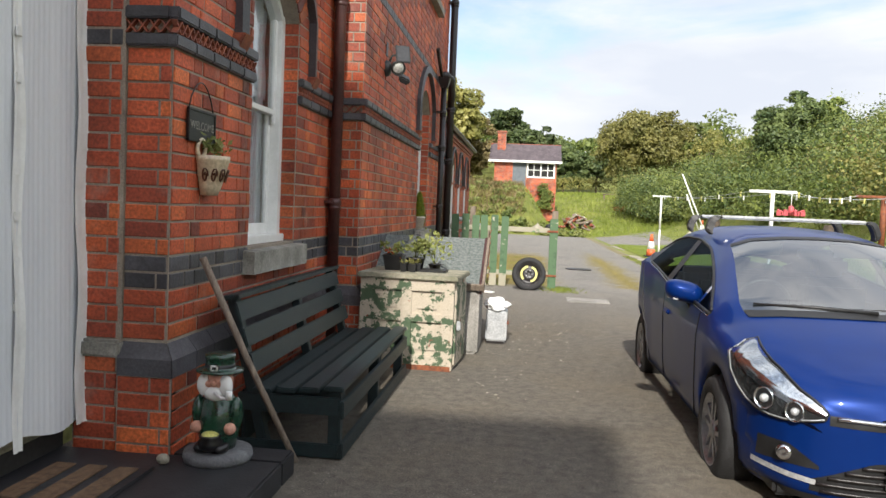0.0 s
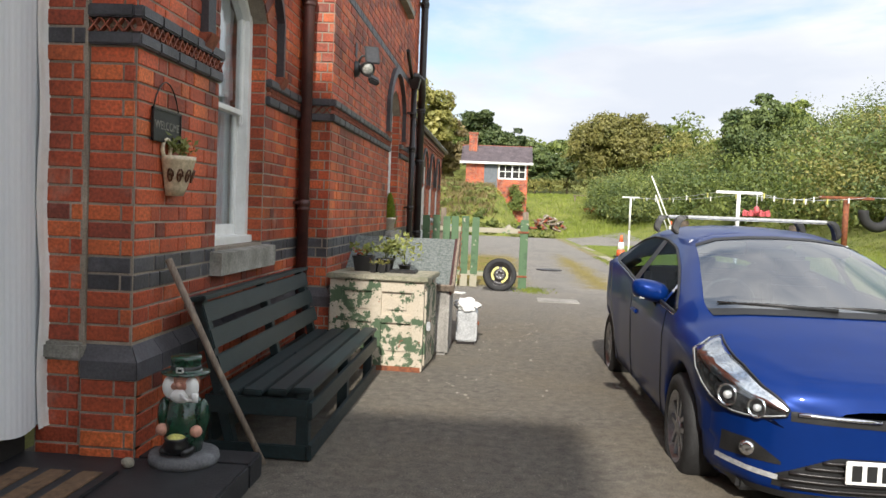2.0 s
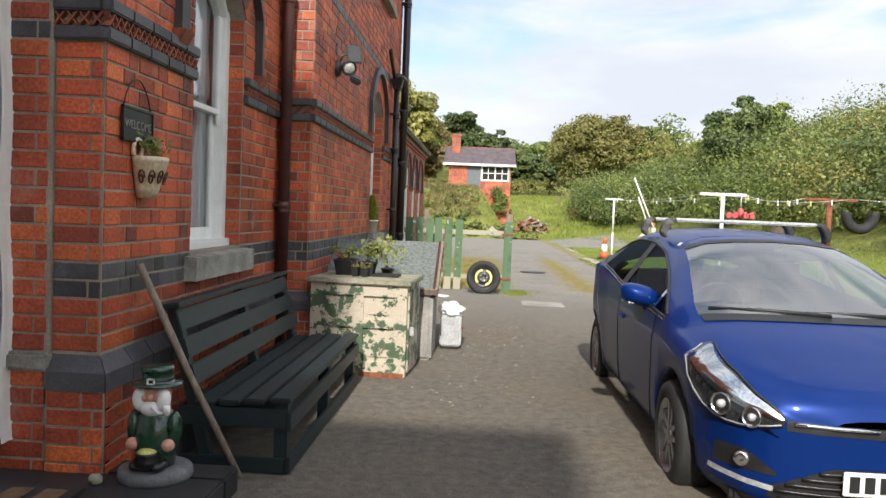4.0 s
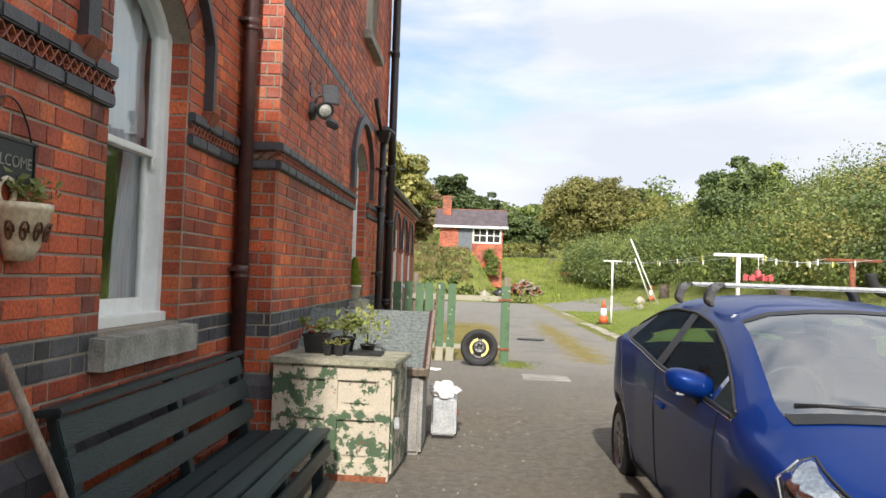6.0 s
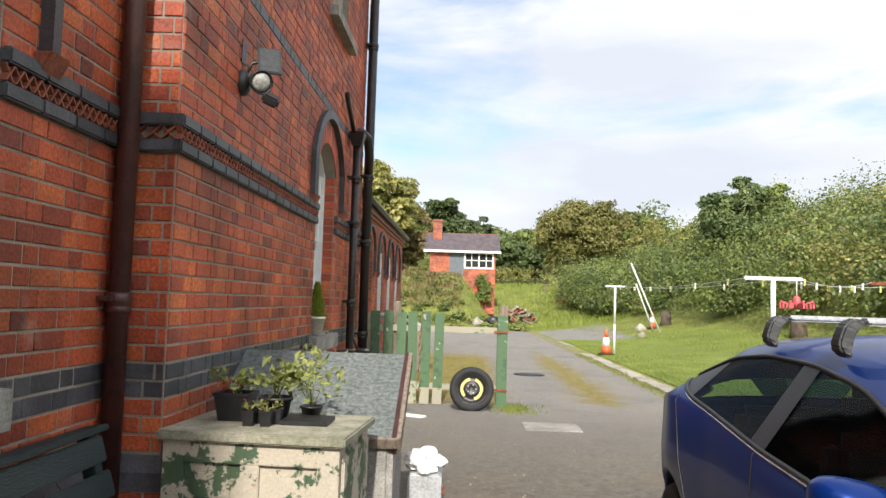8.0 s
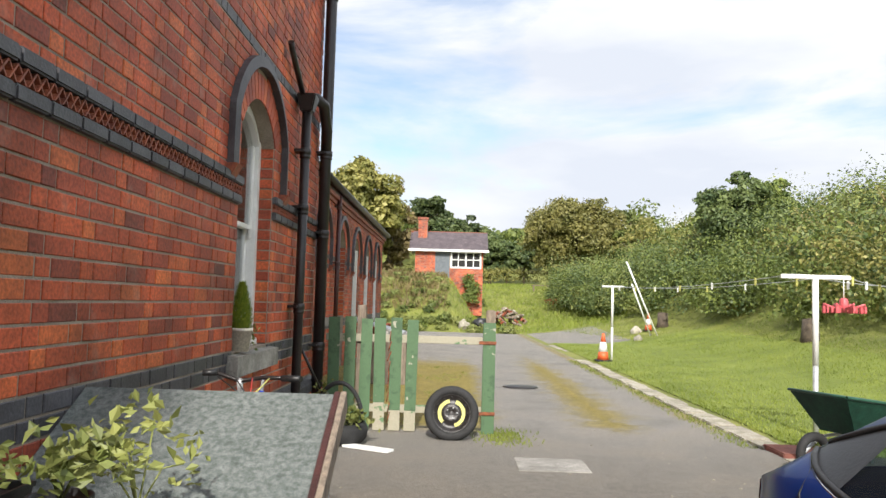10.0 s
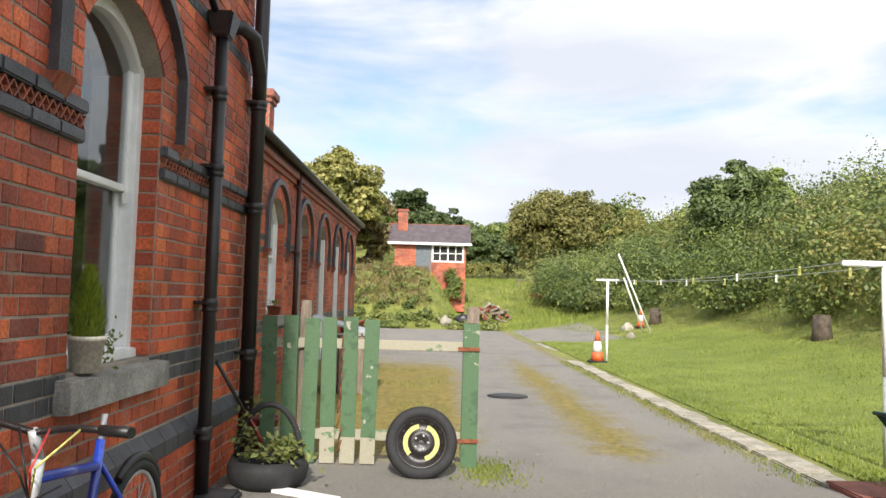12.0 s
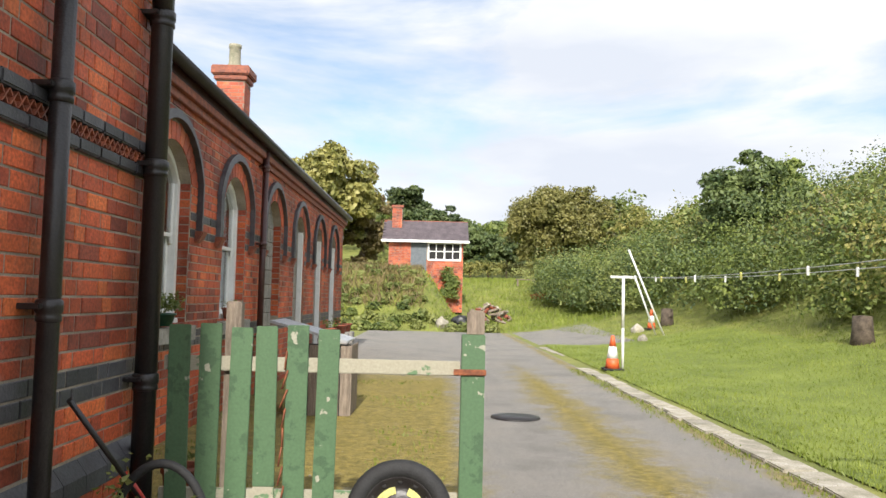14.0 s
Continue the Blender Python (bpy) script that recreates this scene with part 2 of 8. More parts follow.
M = {
    "brick": brick_mat("brick_clay", "object"),
    "brick_far": brick_mat("brick_clay_joined", "island"),
    "black": mat("blue_black_brick", (0.085, 0.084, 0.092), (0.045, 0.042, 0.047), 0.5, 5, 70, 0.25, per="object", amount=0.35),
    "black_far": mat("blue_black_brick_joined", (0.085, 0.084, 0.092), (0.045, 0.042, 0.047), 0.5, 5, 70, 0.25, per="island", amount=0.35),
    "mortar": mat("lime_mortar", (0.37, 0.315, 0.25), (0.21, 0.175, 0.14), 0.9, 3, 120, 0.4),
    "terracotta": mat("terracotta", (0.36, 0.10, 0.045), (0.15, 0.045, 0.03), 0.6, 14, 90, 0.3),
    "stone": mat("grey_stone", (0.36, 0.34, 0.30), (0.17, 0.165, 0.14), 0.85, 5, 70, 0.5, third=(0.27, 0.25, 0.17)),
    "white": mat("white_paint", (0.82, 0.82, 0.80), (0.70, 0.70, 0.67), 0.4, 6, 60, 0.05, grain=0.03),
    "iron": mat("black_iron_paint", (0.022, 0.018, 0.017), (0.012, 0.010, 0.010), 0.38, 9, 80, 0.25),
    "iron_brown": mat("brown_iron_paint", (0.075, 0.026, 0.022), (0.04, 0.016, 0.014), 0.4, 9, 80, 0.25),
    "curtain": mat("net_curtain", (0.72, 0.73, 0.74), (0.58, 0.60, 0.63), 0.9, 3, 300, 0.1, stretch=(1, 1, 0.1), grain=0.04),
    "bench": mat("dark_green_bench_paint", (0.010, 0.025, 0.027), (0.006, 0.014, 0.016), 0.48, 12, 60, 0.35, stretch=(3, 0.5, 3)),
    "slate": mat("dark_step_paint", (0.030, 0.031, 0.034), (0.016, 0.016, 0.018), 0.55, 7, 90, 0.3),
    "wood_grey": mat("weathered_wood", (0.30, 0.24, 0.18), (0.14, 0.11, 0.085), 0.8, 9, 70, 0.4, stretch=(4, 4, 0.5)),
    "fence": peel_mat("green_fence_paint", (0.080, 0.150, 0.072), (0.058, 0.112, 0.055), (0.36, 0.35, 0.27), 0.42, 6.0),
    "fence_bare": peel_mat("pale_bare_wood", (0.36, 0.335, 0.25), (0.12, 0.21, 0.10), (0.36, 0.32, 0.25), 0.40, 6.0),
    "cabinet": peel_mat("flaking_cream_paint", (0.47, 0.41, 0.32), (0.065, 0.105, 0.055), (0.25, 0.055, 0.035), 0.47, 7.5),
    "cabinet_top": mat("lichened_board", (0.36, 0.33, 0.25), (0.18, 0.18, 0.12), 0.9, 8, 60, 0.4),
    "felt": mat("grey_mineral_felt", (0.23, 0.25, 0.24), (0.09, 0.11, 0.10), 0.95, 40, 260, 0.9),
    "concrete": mat("grey_render", (0.34, 0.32, 0.29), (0.20, 0.19, 0.17), 0.9, 5, 80, 0.4),
    "rubber": mat("tyre_rubber", (0.022, 0.022, 0.023), (0.012, 0.012, 0.012), 0.75, 12, 90, 0.2),
    "plastic": mat("black_plastic", (0.018, 0.018, 0.019), (0.010, 0.010, 0.010), 0.45, 12, 90, 0.1),
    "yellow": mat("yellow_rim_paint", (0.62, 0.60, 0.16), (0.42, 0.40, 0.12), 0.5, 20, 80, 0.1),
    "rust": mat("rusty_strap", (0.30, 0.095, 0.035), (0.12, 0.04, 0.02), 0.75, 20, 90, 0.3),
    "galv": mat("galvanised_steel", (0.55, 0.56, 0.56), (0.38, 0.39, 0.40), 0.4, 10, 60, 0.05, metal=0.3),
    "paint_blue": mat("blue_car_paint", (0.0017, 0.023, 0.145), (0.0015, 0.020, 0.128), 0.36, 4, 400, 0.0, metal=0.25, coat=0.30, grain=0.02),
    "chrome": mat("chrome", (0.75, 0.76, 0.78), (0.6, 0.6, 0.62), 0.15, 6, 60, 0.0, metal=1.0),
    "alloy": mat("alloy_wheel", (0.50, 0.51, 0.53), (0.32, 0.33, 0.35), 0.3, 10, 60, 0.0, metal=0.85),
    "red": mat("red_plastic", (0.55, 0.05, 0.04), (0.35, 0.03, 0.03), 0.4, 10, 60, 0.05),
    "pink": mat("pink_plastic", (0.62, 0.12, 0.13), (0.45, 0.07, 0.08), 0.5, 10, 60, 0.05),
    "orange": mat("orange_plastic", (0.75, 0.14, 0.035), (0.55, 0.09, 0.03), 0.5, 10, 60, 0.05),
    "asphalt": None,
    "glass": glass_mat("window_glass"),
    "car_glass": glass_mat("car_glass", (0.75, 0.88, 0.86), 0.70, 0.02, 0.05),
    "screen_glass": glass_mat("windscreen_glass", (0.75, 0.88, 0.86), 0.80, 0.38, 1.0),
    # Near-black that paints in the shade of rooms, gaps and holes.
    "dark": mat("unlit_black", (0.03, 0.028, 0.026), (0.015, 0.014, 0.013), 0.9, 2, 30, 0.0),
    "cloth": mat("dark_cloth", (0.020, 0.020, 0.022), (0.012, 0.012, 0.013), 0.9, 12, 160, 0.2),
    "barrow": mat("green_barrow_steel", (0.022, 0.095, 0.060), (0.012, 0.055, 0.035), 0.45, 7, 60, 0.1),
    "bike_blue": mat("blue_bicycle_paint", (0.012, 0.045, 0.36), (0.01, 0.03, 0.24), 0.3, 7, 60, 0.0, coat=0.6),
    "flag": mat("pale_kerb_stone", (0.42, 0.38, 0.32), (0.24, 0.22, 0.16), 0.9, 6, 60, 0.4, per="object", amount=0.2),
    "red_slab": mat("red_paving_slab", (0.27, 0.095, 0.065), (0.17, 0.065, 0.05), 0.85, 6, 60, 0.3),
    "roof_slate": mat("purple_grey_slate", (0.14, 0.11, 0.12), (0.075, 0.06, 0.065), 0.7, 3, 40, 0.3, per="island", amount=0.3),
    "bark": mat("bark", (0.13, 0.10, 0.07), (0.06, 0.045, 0.035), 0.95, 9, 60, 0.7),
    "leaf": leaf_mat("leaf_green", (0.07, 0.11, 0.026), (0.235, 0.275, 0.065)),
    "leaf_light": leaf_mat("leaf_light", (0.13, 0.17, 0.04), (0.31, 0.325, 0.1)),
    "leaf_dark": leaf_mat("leaf_dark", (0.052, 0.086, 0.03), (0.16, 0.20, 0.066)),
    "leaf_olive": leaf_mat("leaf_olive", (0.135, 0.145, 0.032), (0.38, 0.345, 0.11)),
    "leaf_dry": leaf_mat("leaf_dry", (0.182, 0.143, 0.058), (0.39, 0.305, 0.137)),
    "grass": leaf_mat("grass_blades", (0.13, 0.175, 0.022), (0.27, 0.31, 0.058)),
    "conifer": leaf_mat("golden_conifer", (0.10, 0.16, 0.015), (0.34, 0.38, 0.045)),
    "rust_pile": leaf_mat("rusty_brash", (0.20, 0.070, 0.022), (0.36, 0.16, 0.06), 0.9),
    "flower": leaf_mat("red_orange_petals", (0.50, 0.06, 0.02), (0.62, 0.20, 0.05)),
}

M["paint_blue"].node_tree.nodes["Principled BSDF"].inputs["Specular IOR Level"].default_value = 0.1


def ground_mat():
    """Worn grey asphalt with moss strips, gravel specks and pale patches, laid out by place."""
    m = bpy.data.materials.new("asphalt")
    m.use_nodes = True
    n, l = m.node_tree.nodes, m.node_tree.links
    b = n["Principled BSDF"]
    g = n.new("ShaderNodeNewGeometry")
    sep = n.new("ShaderNodeSeparateXYZ")
    l.new(g.outputs["Position"], sep.inputs[0])

    def noise_node(scale, detail=5.0, rough=0.6):
        t = n.new("ShaderNodeTexNoise")
        t.inputs["Scale"].default_value, t.inputs["Detail"].default_value, t.inputs["Roughness"].default_value = scale, detail, rough
        l.new(g.outputs["Position"], t.inputs["Vector"])
        return t.outputs["Fac"]

    def rng(v, a, b2, c=0.0, d=1.0):
        r = n.new("ShaderNodeMapRange")
        for k, x in zip(("From Min", "From Max", "To Min", "To Max"), (a, b2, c, d)):
            r.inputs[k].default_value = x
        l.new(v, r.inputs["Value"])
        return r.outputs["Result"]

    def op(kind, a, b2):
        o = n.new("ShaderNodeMath")
        o.operation = kind
        for i, v in enumerate((a, b2)):
            if isinstance(v, float):
                o.inputs[i].default_value = v
            else:
                l.new(v, o.inputs[i])
        return o.outputs[0]

    def mixc(f, a, c):
        x = n.new("ShaderNodeMix")
        x.data_type = "RGBA"
        l.new(f, x.inputs["Factor"])
        for i, v in ((6, a), (7, c)):
            if isinstance(v, tuple):
                x.inputs[i].default_value = (*v, 1)
            else:
                l.new(v, x.inputs[i])
        return x.outputs[2]

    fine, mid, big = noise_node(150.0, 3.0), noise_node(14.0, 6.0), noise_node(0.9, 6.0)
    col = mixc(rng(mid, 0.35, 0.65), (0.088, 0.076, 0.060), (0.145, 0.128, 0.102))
    # asphalt blends to a paler grey between y 9 and 14
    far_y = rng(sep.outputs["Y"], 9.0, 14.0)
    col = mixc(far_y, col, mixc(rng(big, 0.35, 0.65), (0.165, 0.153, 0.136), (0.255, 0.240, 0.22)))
    # dusty brown wash near the house
    col = mixc(op("MULTIPLY", rng(big, 0.45, 0.7), 0.45), col, (0.150, 0.120, 0.078))
    # moss strips: between the wheel tracks, by the fence
    sx = op("ABSOLUTE", op("SUBTRACT", sep.outputs["X"], 2.35), 0.0)
    strip = op("MULTIPLY", rng(sx, 0.0, 0.85, 1.0, 0.0), op("MULTIPLY", rng(sep.outputs["Y"], 13.2, 14.2), rng(sep.outputs["Y"], 22.0, 28.0, 1.0, 0.25)))
    yard = op("MULTIPLY", rng(sep.outputs["X"], 0.7, 1.3, 1.0, 0.0), op("MULTIPLY", rng(sep.outputs["Y"], 12.8, 14.0), rng(sep.outputs["Y"], 22.0, 27.0, 1.0, 0.0)))
    side = op("MULTIPLY", rng(op("ABSOLUTE", op("SUBTRACT", sep.outputs["X"], 3.55), 0.0), 0.05, 0.35, 1.0, 0.0), rng(sep.outputs["Y"], 13.0, 15.0))
    area = op("MAXIMUM", strip, op("MAXIMUM", yard, op("MULTIPLY", side, 0.8)))
    moss = op("MULTIPLY", rng(op("ADD", op("MULTIPLY", noise_node(2.1, 10.0, 0.78), 1.3), op("MULTIPLY", area, 0.48)), 0.84, 1.02), area)
    mossc = mixc(rng(mid, 0.35, 0.65), (0.125, 0.100, 0.018), (0.26, 0.20, 0.045))
    col = mixc(moss, col, mossc)
    # loose gravel specks
    vor = n.new("ShaderNodeTexVoronoi")
    vor.inputs["Scale"].default_value = 38.0
    l.new(g.outputs["Position"], vor.inputs["Vector"])
    speck = op("MULTIPLY", rng(vor.outputs["Distance"], 0.10, 0.22, 1.0, 0.0), rng(noise_node(2.2, 4.0), 0.45, 0.62))
    col = mixc(op("MULTIPLY", speck, 0.7), col, (0.36, 0.34, 0.30))
    mul = n.new("ShaderNodeVectorMath")
    mul.operation = "SCALE"
    l.new(col, mul.inputs[0])
    l.new(rng(fine, 0.3, 0.7, 0.35, 1.65), mul.inputs["Scale"])
    l.new(mul.outputs[0], b.inputs["Base Color"])
    b.inputs["Roughness"].default_value = 0.88
    bp = n.new("ShaderNodeBump")
    bp.inputs["Strength"].default_value, bp.inputs["Distance"].default_value = 0.6, 0.012
    l.new(fine, bp.inputs["Height"])
    l.new(bp.outputs["Normal"], b.inputs["Normal"])
    return m


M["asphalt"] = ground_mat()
M["turf"] = mat("mown_turf", (0.195, 0.235, 0.036), (0.115, 0.150, 0.022), 0.9, 0.8, 120, 0.8, third=(0.24, 0.24, 0.062))
M["rough_turf"] = mat("rough_grass_ground", (0.22, 0.225, 0.050), (0.120, 0.140, 0.030), 0.95, 0.9, 40, 0.9, third=(0.33, 0.30, 0.11))


# ---- mesh helpers ----
def cuboid(bm, x0, x1, y0, y1, z0, z1, m=None):
    v = [bm.verts.new(p) for p in ((x0, y0, z0), (x1, y0, z0), (x1, y1, z0), (x0, y1, z0), (x0, y0, z1), (x1, y0, z1), (x1, y1, z1), (x0, y1, z1))]
    if m is not None:
        for a in v:
            a.co = m @ a.co
    for f in ((3, 2, 1, 0), (4, 5, 6, 7), (0, 1, 5, 4), (1, 2, 6, 5), (2, 3, 7, 6), (3, 0, 4, 7)):
        bm.faces.new([v[i] for i in f])
    return v


def soft(bm, w=0.004, seg=2):
    bmesh.ops.bevel(bm, geom=list(bm.edges), offset=w, segments=seg, affect="EDGES", clamp_overlap=True)
    return bm


def boxbm(x0, x1, y0, y1, z0, z1, w=0.004, m=None):
    bm = bmesh.new()
    cuboid(bm, x0, x1, y0, y1, z0, z1)
    if w:
        soft(bm, w)
    if m is not None:
        bmesh.ops.transform(bm, matrix=m, verts=bm.verts)
    return bm


def tube(bm, points, r, n=12, cap=True):
    """A round bar along points; r a number or one per point."""
    rings = []
    pts = [Vector(p) for p in points]
    up = None
    for i, p in enumerate(pts):
        d = (pts[min(i + 1, len(pts) - 1)] - pts[max(i - 1, 0)]).normalized()
        if up is None:
            up = Vector((0, 0, 1)) if abs(d.z) < 0.9 else Vector((0, 1, 0))
        s = d.cross(up).normalized()
        t = s.cross(d).normalized()
        up = t
        rad = r[i] if isinstance(r, (list, tuple)) else r
        rings.append([bm.verts.new(p + (s * math.cos(a) + t * math.sin(a)) * rad) for a in [2 * math.pi * k / n for k in range(n)]])
    for a, b in zip(rings, rings[1:]):
        for k in range(n):
            f = bm.faces.new((a[k], a[(k + 1) % n], b[(k + 1) % n], b[k]))
            f.smooth = True
    if cap:
        bm.faces.new(list(reversed(rings[0])))
        bm.faces.new(rings[-1])
    return bm


def lathe(bm, prof, n=32, m=None):
    """Turn a profile of (radius, height) about z."""
    rings = []
    for r, z in prof:
        rings.append([bm.verts.new((r * math.cos(2 * math.pi * k / n), r * math.sin(2 * math.pi * k / n), z)) for k in range(n)])
    for a, b in zip(rings, rings[1:]):
        for k in range(n):
            f = bm.faces.new((a[k], a[(k + 1) % n], b[(k + 1) % n], b[k]))
            f.smooth = True
    bm.faces.new(list(reversed(rings[0])))
    bm.faces.new(rings[-1])
    if m is not None:
        for ring in rings:
            for v in ring:
                v.co = m @ v.co
    return bm


def finish(name, bm, material):
    me = bpy.data.meshes.new(name)
    bmesh.ops.recalc_face_normals(bm, faces=bm.faces)
    bm.to_mesh(me)
    bm.free()
    me.materials.append(material)
    return new(name, me)


def part(name, bm, material, parent, label=""):
    ob = finish(name, bm, material)
    ob.parent = parent
    if label:
        ob["label"] = label
    return ob


def thing(name, label, category, m=None, group="", kind=""):
    ob = new(name)
    ob.empty_display_size = 0.1
    if m is not None:
        ob.matrix_world = m
    return tagged(ob, label, category, group, kind)


def structure(name, bm, material, label, category, parent=None):
    ob = finish(name, bm, material)
    if parent:
        ob.parent = parent
    return tagged(ob, label, category, kind="structure")


def raw(name, verts, faces, material, smooth=False):
    me = bpy.data.meshes.new(name)
    me.from_pydata(verts, [], faces)
    me.materials.append(material)
    if smooth:
        me.shade_smooth()
    return new(name, me)


def smooth01(a, b, x):
    t = min(1.0, max(0.0, (x - a) / (b - a)))
    return t * t * (3 - 2 * t)


# ---- plan ----
XA, YA0, YA1 = -1.44, 3.54, 6.66      # wall with the first window
XB, YB1 = -1.16, 13.32                # bay wall, its end
XW, YW1 = -1.97, 29.8                 # low wing
TOP = 7.2
COURSE = 0.0867
KERB_X = 3.80


def bank_foot(y):
    """Where the bank beside the lawn begins, bending in towards the field."""
    return 11.0 - 0.083 * (min(max(y, 24.0), 36.0) - 24.0) - 0.19 * (min(max(y, 36.0), 50.0) - 36.0)


def ground_z(x, y):
    z = 0.09 * smooth01(7.0, 12.0, y)
    z -= 0.09 * smooth01(0.4, 1.7, x) * smooth01(10.5, 8.0, y)
    z += 2.9 * smooth01(43.0, 68.0, y) + 5.5 * smooth01(72.0, 105.0, y)
    mound = smooth01(42.0, 48.0, y) * smooth01(2.3, -0.2, x)
    z = max(z, 2.84 * mound)
    if x > KERB_X:
        z += smooth01(KERB_X, KERB_X + 0.35, x) * smooth01(12.4, 13.2, y) * 0.05
        foot = bank_foot(y)
        z += (0.75 * smooth01(foot - 5.0, foot + 0.5, x) + 3.7 * smooth01(foot - 1.0, foot + 6.0, x)) * smooth01(58, 40, y)
    return z


def grid_ground(name, xs, ys, material, lift=0.0):
    verts = [(x, y, ground_z(x, y) + lift) for y in ys for x in xs]
    w = len(xs)
    faces = [(j * w + i, j * w + i + 1, (j + 1) * w + i + 1, (j + 1) * w + i) for j in range(len(ys) - 1) for i in range(w - 1)]
    return raw(name, verts, faces, material, True)


def steps(*spans):
    out = []
    for a, b, s in spans:
        k = max(1, int(round((b - a) / s)))
        out += [a + (b - a) * i / k for i in range(k)]
    return out + [spans[-1][1]]


ground = tagged(grid_ground("ground", steps((-600, -60, 60), (-60, -12, 6), (-12, 14, 0.5), (14, 60, 2), (60, 600, 60)),
                            steps((-300, -30, 30), (-30, 4, 3), (4, 60, 0.5), (60, 130, 5), (130, 1500, 140)), M["rough_turf"]),
                "rough grassy ground with weeds reaching the far woods", "ground", kind="structure")
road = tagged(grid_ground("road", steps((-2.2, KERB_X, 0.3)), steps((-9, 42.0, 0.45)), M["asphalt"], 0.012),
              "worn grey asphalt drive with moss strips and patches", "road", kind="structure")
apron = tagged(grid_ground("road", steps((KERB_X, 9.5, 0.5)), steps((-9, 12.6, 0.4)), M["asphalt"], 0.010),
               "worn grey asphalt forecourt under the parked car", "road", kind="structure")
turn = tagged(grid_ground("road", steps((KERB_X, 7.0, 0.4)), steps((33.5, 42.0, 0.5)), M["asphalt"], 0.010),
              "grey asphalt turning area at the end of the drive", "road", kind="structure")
lawn = tagged(grid_ground("lawn", steps((KERB_X + 0.22, 9.6, 0.3)), steps((12.6, 33.5, 0.4)), M["turf"], 0.014),
              "short mown sunlit green lawn", "lawn", kind="structure")


# ---- masonry ----
def wall_shell(name, axis, plane, u0, u1, z0, z1, thick, openings, material, sign=1):
    """A mortar-faced wall with arched openings through it. axis 'y': runs along y and faces sign*x; 'x': runs along x, faces sign*y.
    openings: (centre, half width, sill, spring, crown)."""
    cuts = {u0, u1}
    for c, h, s, sp, cr in openings:
        cuts |= {c - h + 2 * h * k / 12 for k in range(13)}
    cuts = sorted(c for c in cuts if u0 - 1e-6 <= c <= u1 + 1e-6)

    def top_of(o, u):
        c, h, s, sp, cr = o
        rise = max(cr - sp, 1e-4)
        rad = (h * h + rise * rise) / (2 * rise)
        return sp + math.sqrt(max(rad * rad - (u - c) ** 2, 0)) - (rad - rise)

    bm = bmesh.new()
    P = (lambda u, z, d: (plane - sign * d, u, z)) if axis == "y" else (lambda u, z, d: (u, plane - sign * d, z))

    def quad(a, b, c, d):
        bm.faces.new([bm.verts.new(p) for p in (a, b, c, d)])

    for a, b in zip(cuts, cuts[1:]):
        mid = (a + b) / 2
        o = next((o for o in openings if abs(mid - o[0]) < o[1]), None)
        spans = [((z0, z0), (z1, z1))] if not o else [((z0, z0), (o[2], o[2])), ((top_of(o, a), top_of(o, b)), (z1, z1))]
        for (la, lb), (ha, hb) in spans:
            for d in (0, thick):
                quad(P(a, la, d), P(b, lb, d), P(b, hb, d), P(a, ha, d))
        if o:
            quad(P(a, o[2], 0), P(b, o[2], 0), P(b, o[2], thick), P(a, o[2], thick))
            quad(P(a, top_of(o, a), 0), P(b, top_of(o, b), 0), P(b, top_of(o, b), thick), P(a, top_of(o, a), thick))
    for o in openings:
        for s in (-1, 1):
            u = o[0] + s * o[1]
            quad(P(u, o[2], 0), P(u, o[3], 0), P(u, o[3], thick), P(u, o[2], thick))
    for u in (u0, u1):
        quad(P(u, z0, 0), P(u, z1, 0), P(u, z1, thick), P(u, z0, thick))
    quad(P(u0, z1, 0), P(u1, z1, 0), P(u1, z1, thick), P(u0, z1, thick))
    return finish(name, bm, material)


brick_cache = {}


def brick_mesh(length, height, depth, material, key):
    k = (round(length, 3), round(height, 3), round(depth, 3), key)
    if k not in brick_cache:
        bm = bmesh.new()
        e = 0.0035
        a, b = length / 2, height / 2
        outer = [bm.verts.new((u, 0, z)) for u, z in ((-a, -b), (a, -b), (a, b), (-a, b))]
        rim = [bm.verts.new((u, -(depth - e), z)) for u, z in ((-a, -b), (a, -b), (a, b), (-a, b))]
        top = [bm.verts.new((u, -depth, z)) for u, z in ((-a + e, -b + e), (a - e, -b + e), (a - e, b - e), (-a + e, b - e))]
        for r0, r1 in ((outer, rim), (rim, top)):
            for i in range(4):
                bm.faces.new((r0[i], r0[(i + 1) % 4], r1[(i + 1) % 4], r1[i]))
        bm.faces.new(top)
        bmesh.ops.recalc_face_normals(bm, faces=bm.faces)
        me = bpy.data.meshes.new("brick")
        bm.to_mesh(me)
        bm.free()
        me.materials.append(material)
        brick_cache[k] = me
    return brick_cache[k]


later = []        # brick pieces are laid at the end of the file


def lay(parent, axis, plane, u0, u1, z0, z1, openings=(), sign=1, near=None, black=(), skip=(), rnd=1, grow=0.006, soldier=False, head=True):
    """Courses of alternating headers and stretchers on a wall's face. near: (u0, u1, z0, z1) where bricks are objects of their own."""
    later.append((parent, axis, plane, u0, u1, z0, z1, tuple(openings), sign, near, tuple(black), tuple(skip), rnd, grow))


